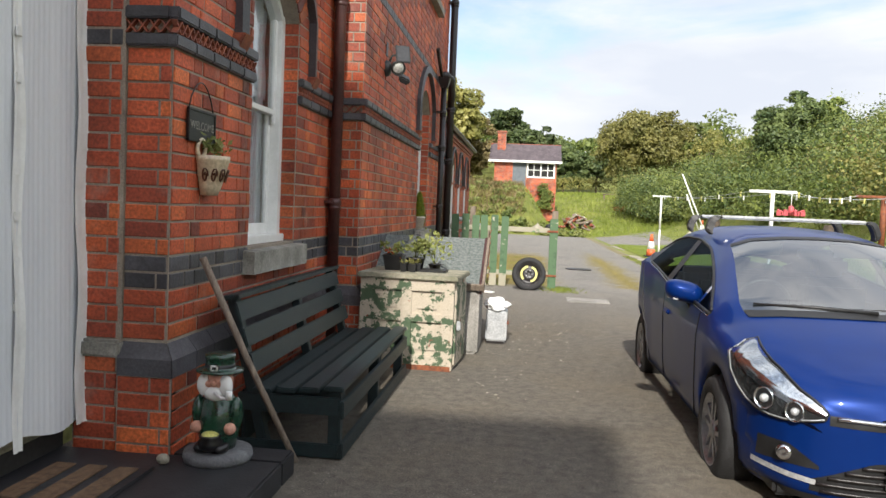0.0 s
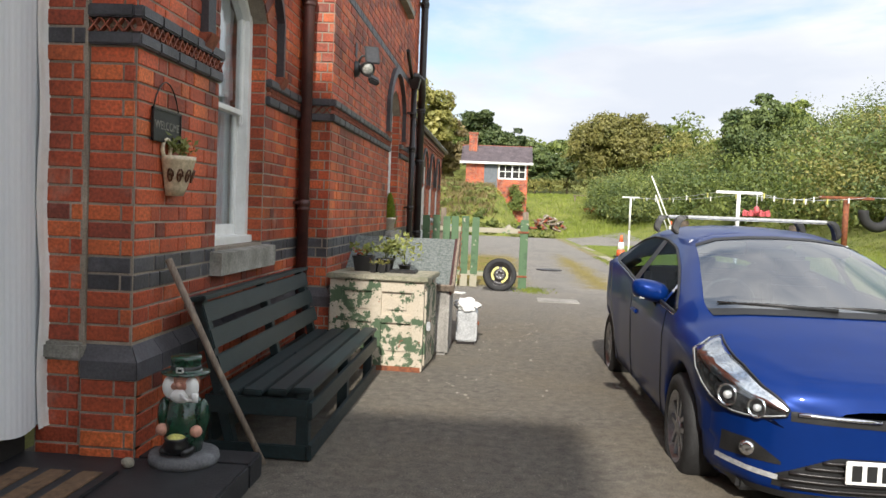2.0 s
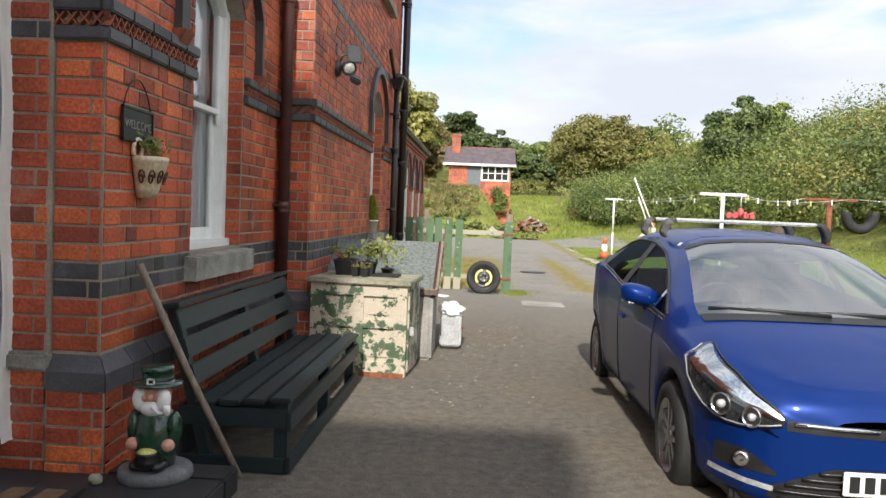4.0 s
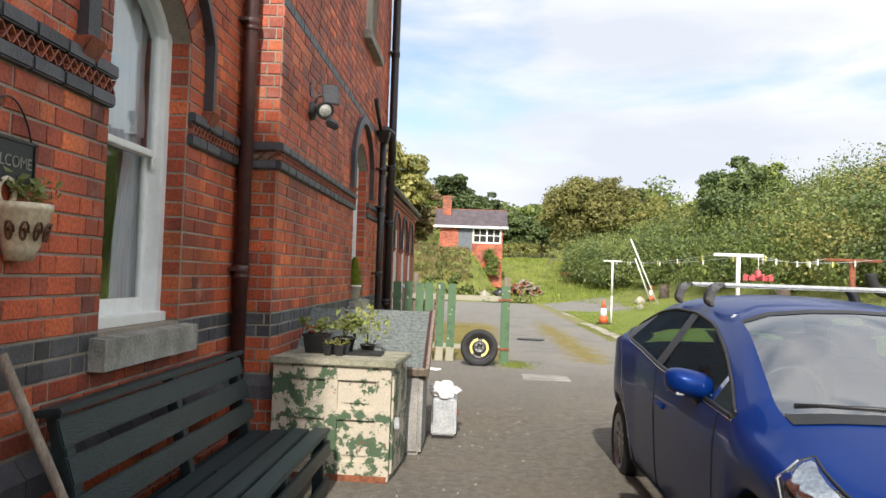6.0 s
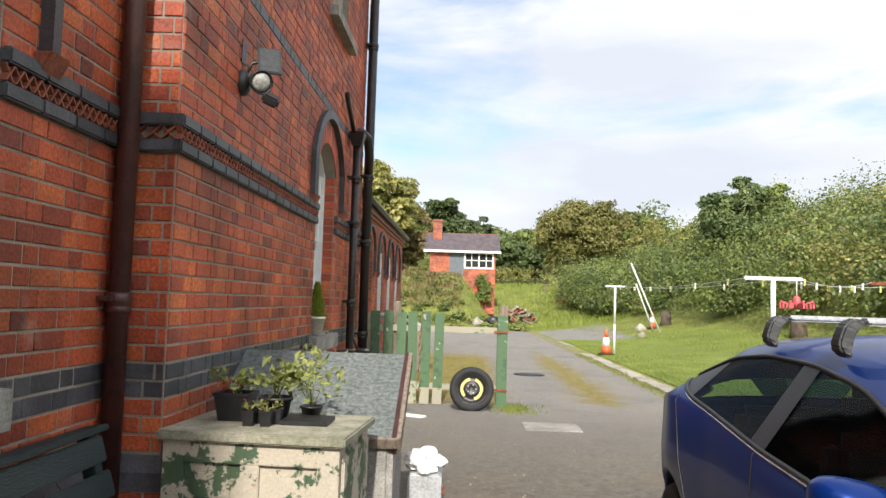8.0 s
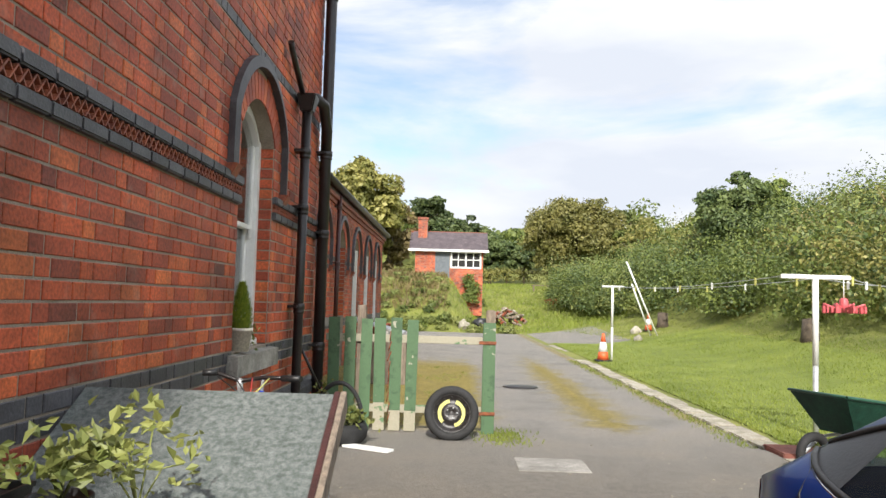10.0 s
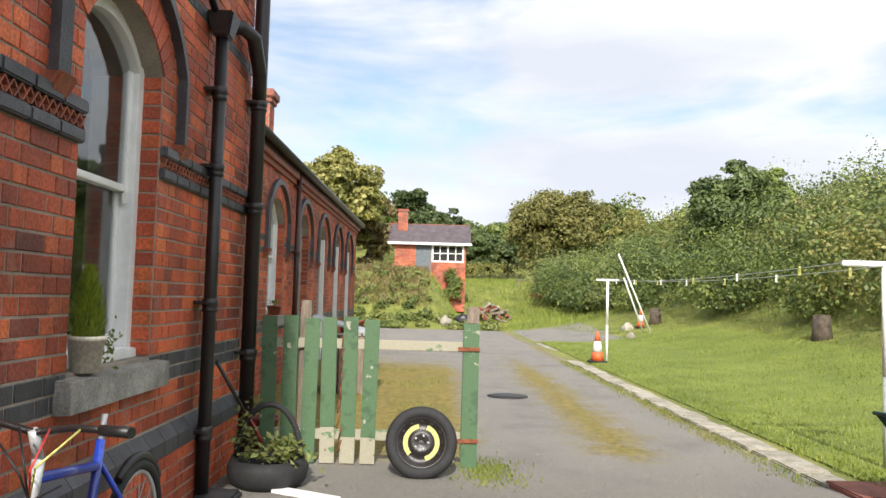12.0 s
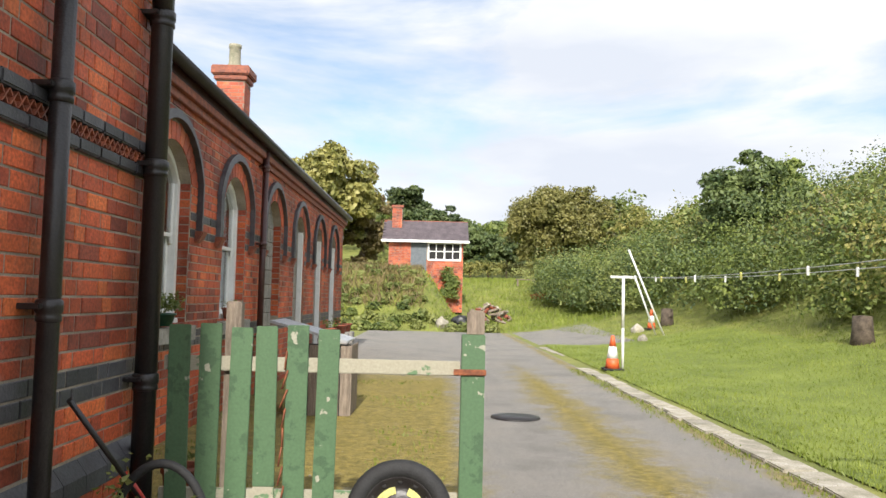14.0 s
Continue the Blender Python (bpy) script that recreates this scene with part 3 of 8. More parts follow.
def lay_now(parent, axis, plane, u0, u1, z0, z1, openings, sign, near, black, skip, rnd, grow):
    rg = random.Random(rnd)
    joint = 0.012
    pieces = []
    count = int(round((z1 - z0) / COURSE))
    for i in range(count):
        za, zb = z0 + i * COURSE, z0 + (i + 1) * COURSE
        zm = (za + zb) / 2
        if any(a <= zm <= b for a, b in skip):
            continue
        u = u0 - (0.0 if i % 2 == 0 else 0.1735)
        k = i
        while u < u1 - 0.012:
            step = 0.231 if k % 2 == 0 else 0.116
            a, b = max(u, u0), min(u + step, u1)
            u += step
            k += 1
            if b - a < 0.03:
                continue
            segs = [(a, b)]
            for c, h, s, sp, cr in openings:
                if zm < s - 0.001 or zm > cr:
                    continue
                rise = max(cr - sp, 1e-4)
                rad = (h * h + rise * rise) / (2 * rise)
                dz = max(0.0, zm - (sp - (rad - rise))) if zm > sp else 0
                hw = h if zm <= sp else math.sqrt(max(rad * rad - (zm - (cr - rad)) ** 2, 0))
                segs = [t for q in segs for t in ((q[0], min(q[1], c - hw)), (max(q[0], c + hw), q[1])) if t[1] - t[0] > 0.03]
            for q in segs:
                is_black = any(x <= zm <= y for x, y in black)
                pieces.append((q[0] + joint / 2, q[1] - joint / 2, za + joint / 2, zb - joint / 2, is_black))
    data = {False: ([], []), True: ([], [])}
    made = 0
    for a, b, za, zb, is_black in pieces:
        cu, cz = (a + b) / 2, (za + zb) / 2
        proud = grow + rg.uniform(-0.0025, 0.003)
        if near and made < 300 and near[0] <= cu <= near[1] and near[2] <= cz <= near[3]:
            made += 1
            key = "black" if is_black else "brick"
            ob = new("brick", brick_mesh(b - a, zb - za, 0.010, M[key], key))
            turn_z = {("y", 1): 90, ("y", -1): -90, ("x", 1): 180, ("x", -1): 0}[(axis, sign)]
            off = sign * (proud - 0.010)
            where = (plane + off, cu, cz) if axis == "y" else (cu, plane + off, cz)
            ob.matrix_world = pose(*where, rg.uniform(-0.5, 0.5), 0, turn_z + rg.uniform(-0.5, 0.5))
            ob.parent = parent
            continue
        v, f = data[is_black]
        n0 = len(v)
        e = 0.0035
        for d, s in ((0.0, 0.0), (proud - e, 0.0), (proud, e)):
            for uu, zz in ((a + s, za + s), (b - s, za + s), (b - s, zb - s), (a + s, zb - s)):
                v.append((plane + sign * d, uu, zz) if axis == "y" else (uu, plane + sign * d, zz))
        flip = (axis == "y") != (sign > 0)
        q = []
        for base in (0, 4):
            for i in range(4):
                j = (i + 1) % 4
                q.append((n0 + base + i, n0 + base + j, n0 + base + 4 + j, n0 + base + 4 + i))
        q.append((n0 + 8, n0 + 9, n0 + 10, n0 + 11))
        f += [tuple(reversed(t)) for t in q] if flip else q
    for is_black, (v, f) in data.items():
        if v:
            ob = raw("brickwork", v, f, M["black_far" if is_black else "brick_far"])
            ob.parent = parent
            tagged(ob, "blue-black brick courses" if is_black else "red brick courses", kind="stuff")


def arch_ring(bm, axis_plane, c, h, spring, crown, t0, t1, d0, d1, n=14, legs=0.0):
    """A curved moulding over an arch in the plane x=axis_plane, from t0 to t1 outside it, proud from d0 to d1, with straight legs below."""
    rise = crown - spring
    rad = (h * h + rise * rise) / (2 * rise)
    cz = crown - rad
    half = math.asin(h / rad)
    pts = []
    if legs:
        pts.append((c - h, spring - legs, -1.0, 0.0))
    for i in range(n + 1):
        a = -half + 2 * half * i / n
        nx, nz = math.sin(a), math.cos(a)
        if legs and i in (0, n):
            nx, nz = (-1.0, 0.0) if i == 0 else (1.0, 0.0)
            pts.append((c + (-h if i == 0 else h), spring, nx, nz))
            continue
        pts.append((c + rad * math.sin(a), cz + rad * math.cos(a), nx, nz))
    if legs:
        pts.append((c + h, spring - legs, 1.0, 0.0))
    rings = []
    for y, z, ny, nz in pts:
        rings.append([bm.verts.new((axis_plane + d, y + ny * t, z + nz * t)) for d, t in ((d0, t0), (d1, t0), (d1 - 0.012, t1), (d0, t1))])
    for a, b in zip(rings, rings[1:]):
        for k in range(4):
            bm.faces.new((a[k], a[(k + 1) % 4], b[(k + 1) % 4], b[k]))
    bm.faces.new(rings[0])
    bm.faces.new(list(reversed(rings[-1])))
    return bm


def voussoirs(parent, plane, c, h, spring, crown, depth=0.22, n=15):
    """Brick wedges standing over an arch."""
    rise = crown - spring
    rad = (h * h + rise * rise) / (2 * rise)
    cz = crown - rad
    half = math.asin(h / rad)
    for i in range(n):
        a0, a1 = -half + 2 * half * (i + 0.06) / n, -half + 2 * half * (i + 0.94) / n
        bm = bmesh.new()
        ring = []
        for d in (0.0, 0.011):
            ring.append([bm.verts.new((plane + d, c + r * math.sin(a), cz + r * math.cos(a))) for r, a in ((rad, a0), (rad + depth, a0), (rad + depth, a1), (rad, a1))])
        for k in range(4):
            bm.faces.new((ring[0][k], ring[0][(k + 1) % 4], ring[1][(k + 1) % 4], ring[1][k]))
        bm.faces.new(ring[1])
        part("arch_brick", bm, M["brick"], parent)


def band_course(parent, axis, plane, u0, u1, z0, z1, proud, sign, material, name="string_course"):
    """A projecting moulded course of special bricks 0.23 long."""
    k = max(1, int(round(abs(u1 - u0) / 0.235)))
    for i in range(k):
        a, b = u0 + (u1 - u0) * i / k + 0.003, u0 + (u1 - u0) * (i + 1) / k - 0.003
        d0, d1 = (plane - 0.02 * sign, plane + proud * sign)
        lo, hi = min(d0, d1), max(d0, d1)
        bm = boxbm(lo, hi, a, b, z0 + 0.003, z1 - 0.003, 0.008) if axis == "y" else boxbm(a, b, lo, hi, z0 + 0.003, z1 - 0.003, 0.008)
        part(name, bm, material, parent)


def dogtooth(parent, axis, plane, u0, u1, z0, z1, sign):
    """The terracotta course between the black ones: crossing diagonal ribs on a sunk face."""
    bm = bmesh.new()
    k = max(2, int((u1 - u0) / 0.06))
    w = (u1 - u0) / k
    for i in range(k):
        for s in (1, -1):
            a = (u0 + i * w, z0 if s > 0 else z1)
            b = (u0 + (i + 1) * w, z1 if s > 0 else z0)
            t = 0.010
            pts = [(a[0], a[1]), (a[0] + t, a[1]), (b[0], b[1]), (b[0] - t, b[1])]
            lo = [bm.verts.new((plane, u, z) if axis == "y" else (u, plane, z)) for u, z in pts]
            hi = [bm.verts.new((plane + sign * (0.030 + 0.002 * s), u, z) if axis == "y" else (u, plane + sign * (0.030 + 0.002 * s), z)) for u, z in pts]
            for j in range(4):
                bm.faces.new((lo[j], lo[(j + 1) % 4], hi[(j + 1) % 4], hi[j]))
            bm.faces.new(hi)
    part("patterned_course", bm, M["terracotta"], parent, "terracotta course with a crossed diagonal pattern")


def chamfer(parent, axis, plane, u0, u1, sign, zt=0.69, miter0=0.0, miter1=0.0):
    """The plinth: black sloped course, black upright course below it, then a thicker base."""
    prof = [(0.0, zt), (0.055, zt - 0.075), (0.055, zt - 0.165), (0.0, zt - 0.165)]
    k = max(1, int(round((u1 - u0) / 0.235)))
    for i in range(k):
        a, b = u0 + (u1 - u0) * i / k + 0.003, u0 + (u1 - u0) * (i + 1) / k - 0.003
        bm = bmesh.new()
        rings = []
        for j, u in enumerate((a, b)):
            rings.append([])
            for d, z in prof:
                uu = u - (miter0 * d if i == 0 and j == 0 else 0) + (miter1 * d if i == k - 1 and j == 1 else 0)
                rings[-1].append(bm.verts.new((plane + sign * d, uu, z) if axis == "y" else (uu, plane + sign * d, z)))
        for q in range(4):
            bm.faces.new((rings[0][q], rings[0][(q + 1) % 4], rings[1][(q + 1) % 4], rings[1][q]))
        bm.faces.new(rings[0])
        bm.faces.new(list(reversed(rings[1])))
        part("plinth_course", bm, M["black"], parent)


# ---- the house: structure ----
BLACK = ((0.955, 1.135),)
CORB = (2.175, 2.375)
ZB = 1.135 - 13 * COURSE            # a course line near the ground
WIN_A = (5.13, 0.49, 1.13, 2.78, 3.06)
WIN_B = (10.72, 0.51, 1.13, 2.78, 3.06)
WIN_UP = (11.12, 0.50, 4.45, 6.1, 6.38)

wall_a = tagged(wall_shell("wall_house", "y", XA, YA0 + 0.012, YA1 + 0.02, -0.1, TOP, 0.42, [WIN_A], M["mortar"]), "red brick house wall with blue-black bands and a sash window", "wall", kind="structure")
wall_b = tagged(wall_shell("wall_bay", "y", XB, YA1 + 0.012, YB1 - 0.012, -0.1, TOP, 0.42, [WIN_B, WIN_UP], M["mortar"]), "tall red brick bay wall with black bands, sash windows and downpipes", "wall", kind="structure")
wall_pier = tagged(wall_shell("wall_pier", "x", YA0, -1.68, XA - 0.001, -0.1, TOP, 0.42, [], M["mortar"], -1), "red brick pier at the house corner with black bands", "wall", kind="structure")
wall_pier2 = tagged(wall_shell("wall_porch_pier", "x", YA0 - 0.02, -1.93, -1.681, -0.1, TOP, 0.42, [], M["mortar"], -1), "narrow red brick porch pier with crumbling mortar", "wall", kind="structure")
wall_ret = tagged(wall_shell("wall_bay_return", "x", YA1, XA - 0.3, XB - 0.001, -0.1, TOP, 0.3, [], M["mortar"], -1), "short red brick return of the bay wall", "wall", kind="structure")
wall_end = tagged(wall_shell("wall_bay_end", "x", YB1, -8.0, XB - 0.002, -0.1, TOP, 0.3, [], M["mortar"], 1), "red brick end wall of the tall house", "wall", kind="structure")

lay(wall_a, "y", XA, YA0, YA1, ZB, ZB + 80 * COURSE, [(WIN_A[0], WIN_A[1], 1.0, WIN_A[3] + 0.10, WIN_A[4] + 0.22)], 1, (3.5, 4.7, 0.55, 2.75), BLACK, (CORB, (0.52, 0.70)), 1)
lay(wall_b, "y", XB, YA1, YB1, ZB, ZB + 80 * COURSE, [(WIN_B[0], WIN_B[1], 1.0, WIN_B[3] + 0.10, WIN_B[4] + 0.22), (WIN_UP[0], WIN_UP[1], 4.33, WIN_UP[3] + 0.1, WIN_UP[4] + 0.22)], 1, (6.6, 8.3, 0.9, 2.9), BLACK + ((3.40, 3.49),), (CORB, (0.52, 0.70)), 2)
lay(wall_pier, "x", YA0, -1.68, XA, ZB, ZB + 80 * COURSE, [], -1, (-2, -1, 0.0, 3.4), BLACK, (CORB, (0.52, 0.70)), 3)
lay(wall_pier2, "x", YA0 - 0.02, -1.93, -1.69, ZB, ZB + 80 * COURSE, [], -1, (-2, -1, 0.0, 3.4), ((2.20, 2.29),), ((0.62, 0.70),), 4)
lay(wall_ret, "x", YA1, XA, XB, ZB, ZB + 80 * COURSE, [], -1, (-2, -1, 0.0, 4.5), BLACK, (CORB, (0.52, 0.70)), 5)
lay(wall_end, "x", YB1, -2.6, XB, ZB, ZB + 80 * COURSE, [], 1, None, BLACK, (), 6)

Z1, Z2, Z3, Z4 = 2.175, 2.243, 2.307, 2.375


def corbel(parent, axis, plane, u0, u1, sign):
    band_course(parent, axis, plane, u0, u1, Z1, Z2, 0.035, sign, M["black"])
    dogtooth(parent, axis, plane, u0, u1, Z2, Z3, sign)
    band_course(parent, axis, plane, u0, u1, Z3, Z4, 0.045, sign, M["black"])


corbel(wall_a, "y", XA, YA0 - 0.035, WIN_A[0] - WIN_A[1], 1)
corbel(wall_a, "y", XA, WIN_A[0] + WIN_A[1], YA1, 1)
corbel(wall_b, "y", XB, YA1 - 0.035, WIN_B[0] - WIN_B[1], 1)
corbel(wall_b, "y", XB, WIN_B[0] + WIN_B[1], YB1, 1)
corbel(wall_pier, "x", YA0, -1.68, XA, -1)
corbel(wall_ret, "x", YA1, XA + 0.05, XB, -1)
chamfer(wall_a, "y", XA, YA0, YA1, 1, miter0=1.0)
chamfer(wall_b, "y", XB, YA1, YB1, 1, miter0=1.0, miter1=1.0)
chamfer(wall_pier, "x", YA0, -1.68, XA, -1, miter1=1.0)
chamfer(wall_ret, "x", YA1, XA + 0.06, XB, -1, miter1=1.0)
# thicker base under the plinth
for par, ax, pl, a, b, sg in ((wall_a, "y", XA, YA0 - 0.035, YA1, 1), (wall_b, "y", XB, YA1 - 0.035, YB1 + 0.03, 1), (wall_pier, "x", YA0, -1.68, XA + 0.045, -1), (wall_ret, "x", YA1, XA + 0.05, XB + 0.045, -1)):
    lo, hi = sorted((pl - sg * 0.02, pl + sg * 0.045))
    bm = boxbm(lo, hi, a, b, -0.1, 0.525, 0) if ax == "y" else boxbm(a, b, lo, hi, -0.1, 0.525, 0)
    part("wall_base", bm, M["mortar"], par)
    lay(par, ax, pl + sg * 0.045, a, b, 0.525 - 6 * COURSE, 0.525, [], sg, None, (), (), 17)
# worn stone on the porch pier
part("stone_cap", boxbm(-1.95, -1.67, YA0 - 0.06, YA0 + 0.05, 0.61, 0.70, 0.015), M["stone"], wall_pier2, "worn stone offset")


def reveal_bricks(parent, plane, o, rnd):
    """Brick jambs inside an opening, seen edge on."""
    for s, sg in ((1, -1), (-1, 1)):
        u = o[0] + s * o[1]
        lay(parent, "x", u, plane - 0.13, plane, 1.135, 1.135 + 19 * COURSE, [], sg, None, (), (), rnd, 0.006)


reveal_bricks(wall_a, XA, WIN_A, 21)
reveal_bricks(wall_b, XB, WIN_B, 22)


def hood(parent, plane, o, scale=1.0):
    bm = bmesh.new()
    arch_ring(bm, plane, o[0], o[1] + 0.24, o[3] + 0.06, o[4] + 0.24, 0.0, 0.085, -0.02, 0.065, 16, 0.42)
    part("hood_moulding", bm, M["black"], parent, "black brick hood moulding")
    for s in (-1, 1):
        y = o[0] + s * (o[1] + 0.28)
        z = o[3] + 0.06 - 0.42
        bm = bmesh.new()
        cuboid(bm, plane - 0.02, plane + 0.09, y - 0.075, y + 0.075, z - 0.10, z)
        for v in bm.verts:
            if v.co.z < z - 0.05 and v.co.x > plane:
                v.co.x -= 0.055
        soft(bm, 0.01)
        part("label_stop", bm, M["terracotta"], parent, "red stone label stop")
    voussoirs(parent, plane, o[0], o[1], o[3], o[4], 0.2)


hood(wall_a, XA, WIN_A)
hood(wall_b, XB, WIN_B)


def sash_window(name, plane, o, label, curtain=True, half_dark=False):
    """A white two-sash window set back in an arched opening, with net curtains and a near-black box for the unlit room
    behind.
    """
    c, h, s, sp, cr = o
    t = thing(name, label, "window", kind="structure")
    xf = plane - 0.11
    mid = s + (cr - s) * 0.50
    part("window_jamb", boxbm(xf - 0.10, xf, c - h, c - h + 0.075, s, sp + 0.05, 0.006), M["white"], t)
    part("window_jamb", boxbm(xf - 0.10, xf, c + h - 0.075, c + h, s, sp + 0.05, 0.006), M["white"], t)
    bm = bmesh.new()
    arch_ring(bm, xf - 0.10, c, h - 0.075, sp, cr - 0.08, 0.0, 0.09, 0.0, 0.10, 16)
    part("window_head", bm, M["white"], t)
    part("window_sill", boxbm(xf - 0.10, xf + 0.035, c - h, c + h, s - 0.004, s + 0.055, 0.006), M["white"], t)
    for nm, x, z0, z1, bot, top in (("upper_sash", xf - 0.035, mid - 0.02, cr - 0.06, 0.04, 0.0), ("lower_sash", xf - 0.075, s + 0.05, mid + 0.02, 0.085, 0.04)):
        sash = part(nm, boxbm(x - 0.03, x, c - h + 0.07, c - h + 0.125, z0, min(z1, sp), 0.005), M["white"], t)
        part("stile", boxbm(x - 0.03, x, c + h - 0.125, c + h - 0.07, z0, min(z1, sp), 0.005), M["white"], sash)
        part("bottom_rail", boxbm(x - 0.03, x, c - h + 0.12, c + h - 0.12, z0, z0 + bot, 0.005), M["white"], sash)
        if top:
            part("top_rail", boxbm(x - 0.03, x, c - h + 0.12, c + h - 0.12, z1 - top, z1, 0.005), M["white"], sash)
        pane = part("pane", boxbm(x - 0.018, x - 0.014, c - h + 0.10, c + h - 0.10, z0 + bot * 0.6, z1 - 0.01, 0), M["glass"], sash)
        pane.visible_shadow = False
    for sgn in (-1, 1):                        # sash horns
        part("sash_horn", boxbm(xf - 0.06, xf - 0.03, c + sgn * (h - 0.1) - 0.02, c + sgn * (h - 0.1) + 0.02, mid - 0.09, mid - 0.02, 0.01), M["white"], t)
    bm = bmesh.new()                            # the room behind, its lack of light painted near-black
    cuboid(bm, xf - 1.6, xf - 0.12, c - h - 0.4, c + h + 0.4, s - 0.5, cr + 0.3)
    room = part("room", bm, M["dark"], t, "near-black box standing in for the unlit room behind the panes")
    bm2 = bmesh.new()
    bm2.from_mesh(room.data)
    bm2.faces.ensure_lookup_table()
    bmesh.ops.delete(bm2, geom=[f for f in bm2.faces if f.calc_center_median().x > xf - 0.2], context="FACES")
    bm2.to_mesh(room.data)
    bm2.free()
    if curtain:
        for a, b, z0 in ((c - h + 0.02, c - h + 0.34, s + 0.1), (c + h - 0.32, c + h - 0.02, s + 0.1), (c - h + 0.05, c + h - 0.05, mid + 0.1)):
            v, f = [], []
            nn = 40
            wide = b - a > 0.5
            for j in range(13):
                for i in range(nn + 1):
                    k = i / nn
                    z = cr + 0.05 + (z0 - cr - 0.05) * j / 12
                    pinch = 1.0 - (0.0 if wide else 0.45 * math.sin(math.pi * min(1.0, j / 12 * 1.1)) ** 2)
                    yy = (a + (b - a) * k * pinch) if a < c - h + 0.1 else (b - (b - a) * (1 - k) * pinch)
                    v.append((xf - 0.17 + (0.03 if wide else 0.0) + 0.022 * math.sin(k * 38 + 0.4 * math.sin(j * 0.7)), yy, z))
            for j in range(12):
                for i in range(nn):
                    q = j * (nn + 1) + i
                    f.append((q, q + 1, q + nn + 2, q + nn + 1))
            ob = raw("net_curtain", v, f, M["curtain"], True)
            ob.parent = t
    return t


sash_window("window_house", XA, WIN_A, "white sash window with net curtains in an arched brick opening")
sash_window("window_bay", XB, WIN_B, "white sash window in an arched brick opening above a stone sill", curtain=False)
sash_window("window_upper", XB, WIN_UP, "white upper-floor sash window above a stone sill")


def stone_sill(plane, c, half, z, proud=0.085, h=0.165):
    bm = bmesh.new()
    v = cuboid(bm, plane - 0.14, plane + proud, c - half, c + half, z - h, z)
    for a in bm.verts:
        if a.co.z > z - 0.01 and a.co.x > plane:
            a.co.z -= 0.022
    bmesh.ops.subdivide_edges(bm, edges=list(bm.edges), cuts=3, use_grid_fill=True)
    for a in bm.verts:
        a.co += Vector((noise.noise(a.co * 7), noise.noise(a.co * 7 + Vector((9, 0, 0))), noise.noise(a.co * 7 + Vector((0, 9, 0))))) * 0.006
    return tagged(finish("window_sill", bm, M["stone"]), "weathered grey stone window sill", "sill", kind="structure")


stone_sill(XA, WIN_A[0], 0.585, 1.125)
stone_sill(XB, WIN_B[0], 0.615, 1.125)
stone_sill(XB, WIN_UP[0], 0.66, 4.45, 0.10, 0.12)

# tall house roof and the part behind the camera
bm = bmesh.new()
cuboid(bm, -9.0, XB + 0.25, YA0 - 0.3, YB1 + 0.25, TOP, TOP + 0.16)
structure("roof_house", bm, M["roof_slate"], "dark eaves and slate roof of the tall house", "roof")
# Unseen range, placed and sized to cast the shadow on the forecourt.
back = tagged(wall_shell("wall_back_range", "x", -3.0, -9.0, 0.77, -0.1, 6.1, 0.4, [], M["brick_far"], 1), "unseen red brick range placed behind the forecourt to shade it", "wall", kind="structure")
tagged(wall_shell("wall_back_side", "y", 0.77, -12.0, -3.0, -0.1, 6.1, 0.4, [], M["brick_far"], 1), "red brick side of the unseen range placed to shade the forecourt", "wall", kind="structure")
tagged(wall_shell("wall_porch_back", "y", -3.2, -3.0, YA0 + 0.1, -0.1, 3.4, 0.3, [], M["brick_far"], 1), "red brick wall inside the porch", "wall", kind="structure")

# Unseen tall wall, added to keep the sun off pier and return.
tagged(wall_shell("wall_back_gable", "x", -3.42, -9.0, -1.05, -0.1, 10.2, 0.4, [], M["brick_far"], 1), "unseen tall red brick wall added to shade the pier and bay return", "wall", kind="structure")

# ---- low wing ----
ARCHES = [16.15 + 2.35 * i for i in range(6)]
wing_open = [(c, 0.56, 1.2 if i < 2 else 0.02, 2.62, 2.98) for i, c in enumerate(ARCHES)]
wing = tagged(wall_shell("wall_wing", "y", XW, YB1, YW1, -0.1, 3.5, 0.4, wing_open, M["mortar"]), "long low red brick wing with arched openings", "wall", kind="structure")
lay(wing, "y", XW, YB1, YW1, ZB + COURSE, ZB + 41 * COURSE, [(c, 0.56, max(1.05, s) if s > 1 else 0.0, sp + 0.1, cr + 0.2) for c, _, s, sp, cr in wing_open], 1, (16.7, 19.2, 1.2, 2.6), ((1.0, 1.17), (2.10, 2.19), (2.27, 2.36)), (), 8)
bm = bmesh.new()
cuboid(bm, -8.0, XW - 0.002, YW1 - 0.3, YW1, -0.1, 3.5)
wing_end = structure("wall_wing_end", bm, M["mortar"], "red brick end wall of the low wing", "wall")
lay(wing_end, "x", YW1, -4.0, XW, ZB + COURSE, ZB + 41 * COURSE, [], 1, None, (), (), 9)
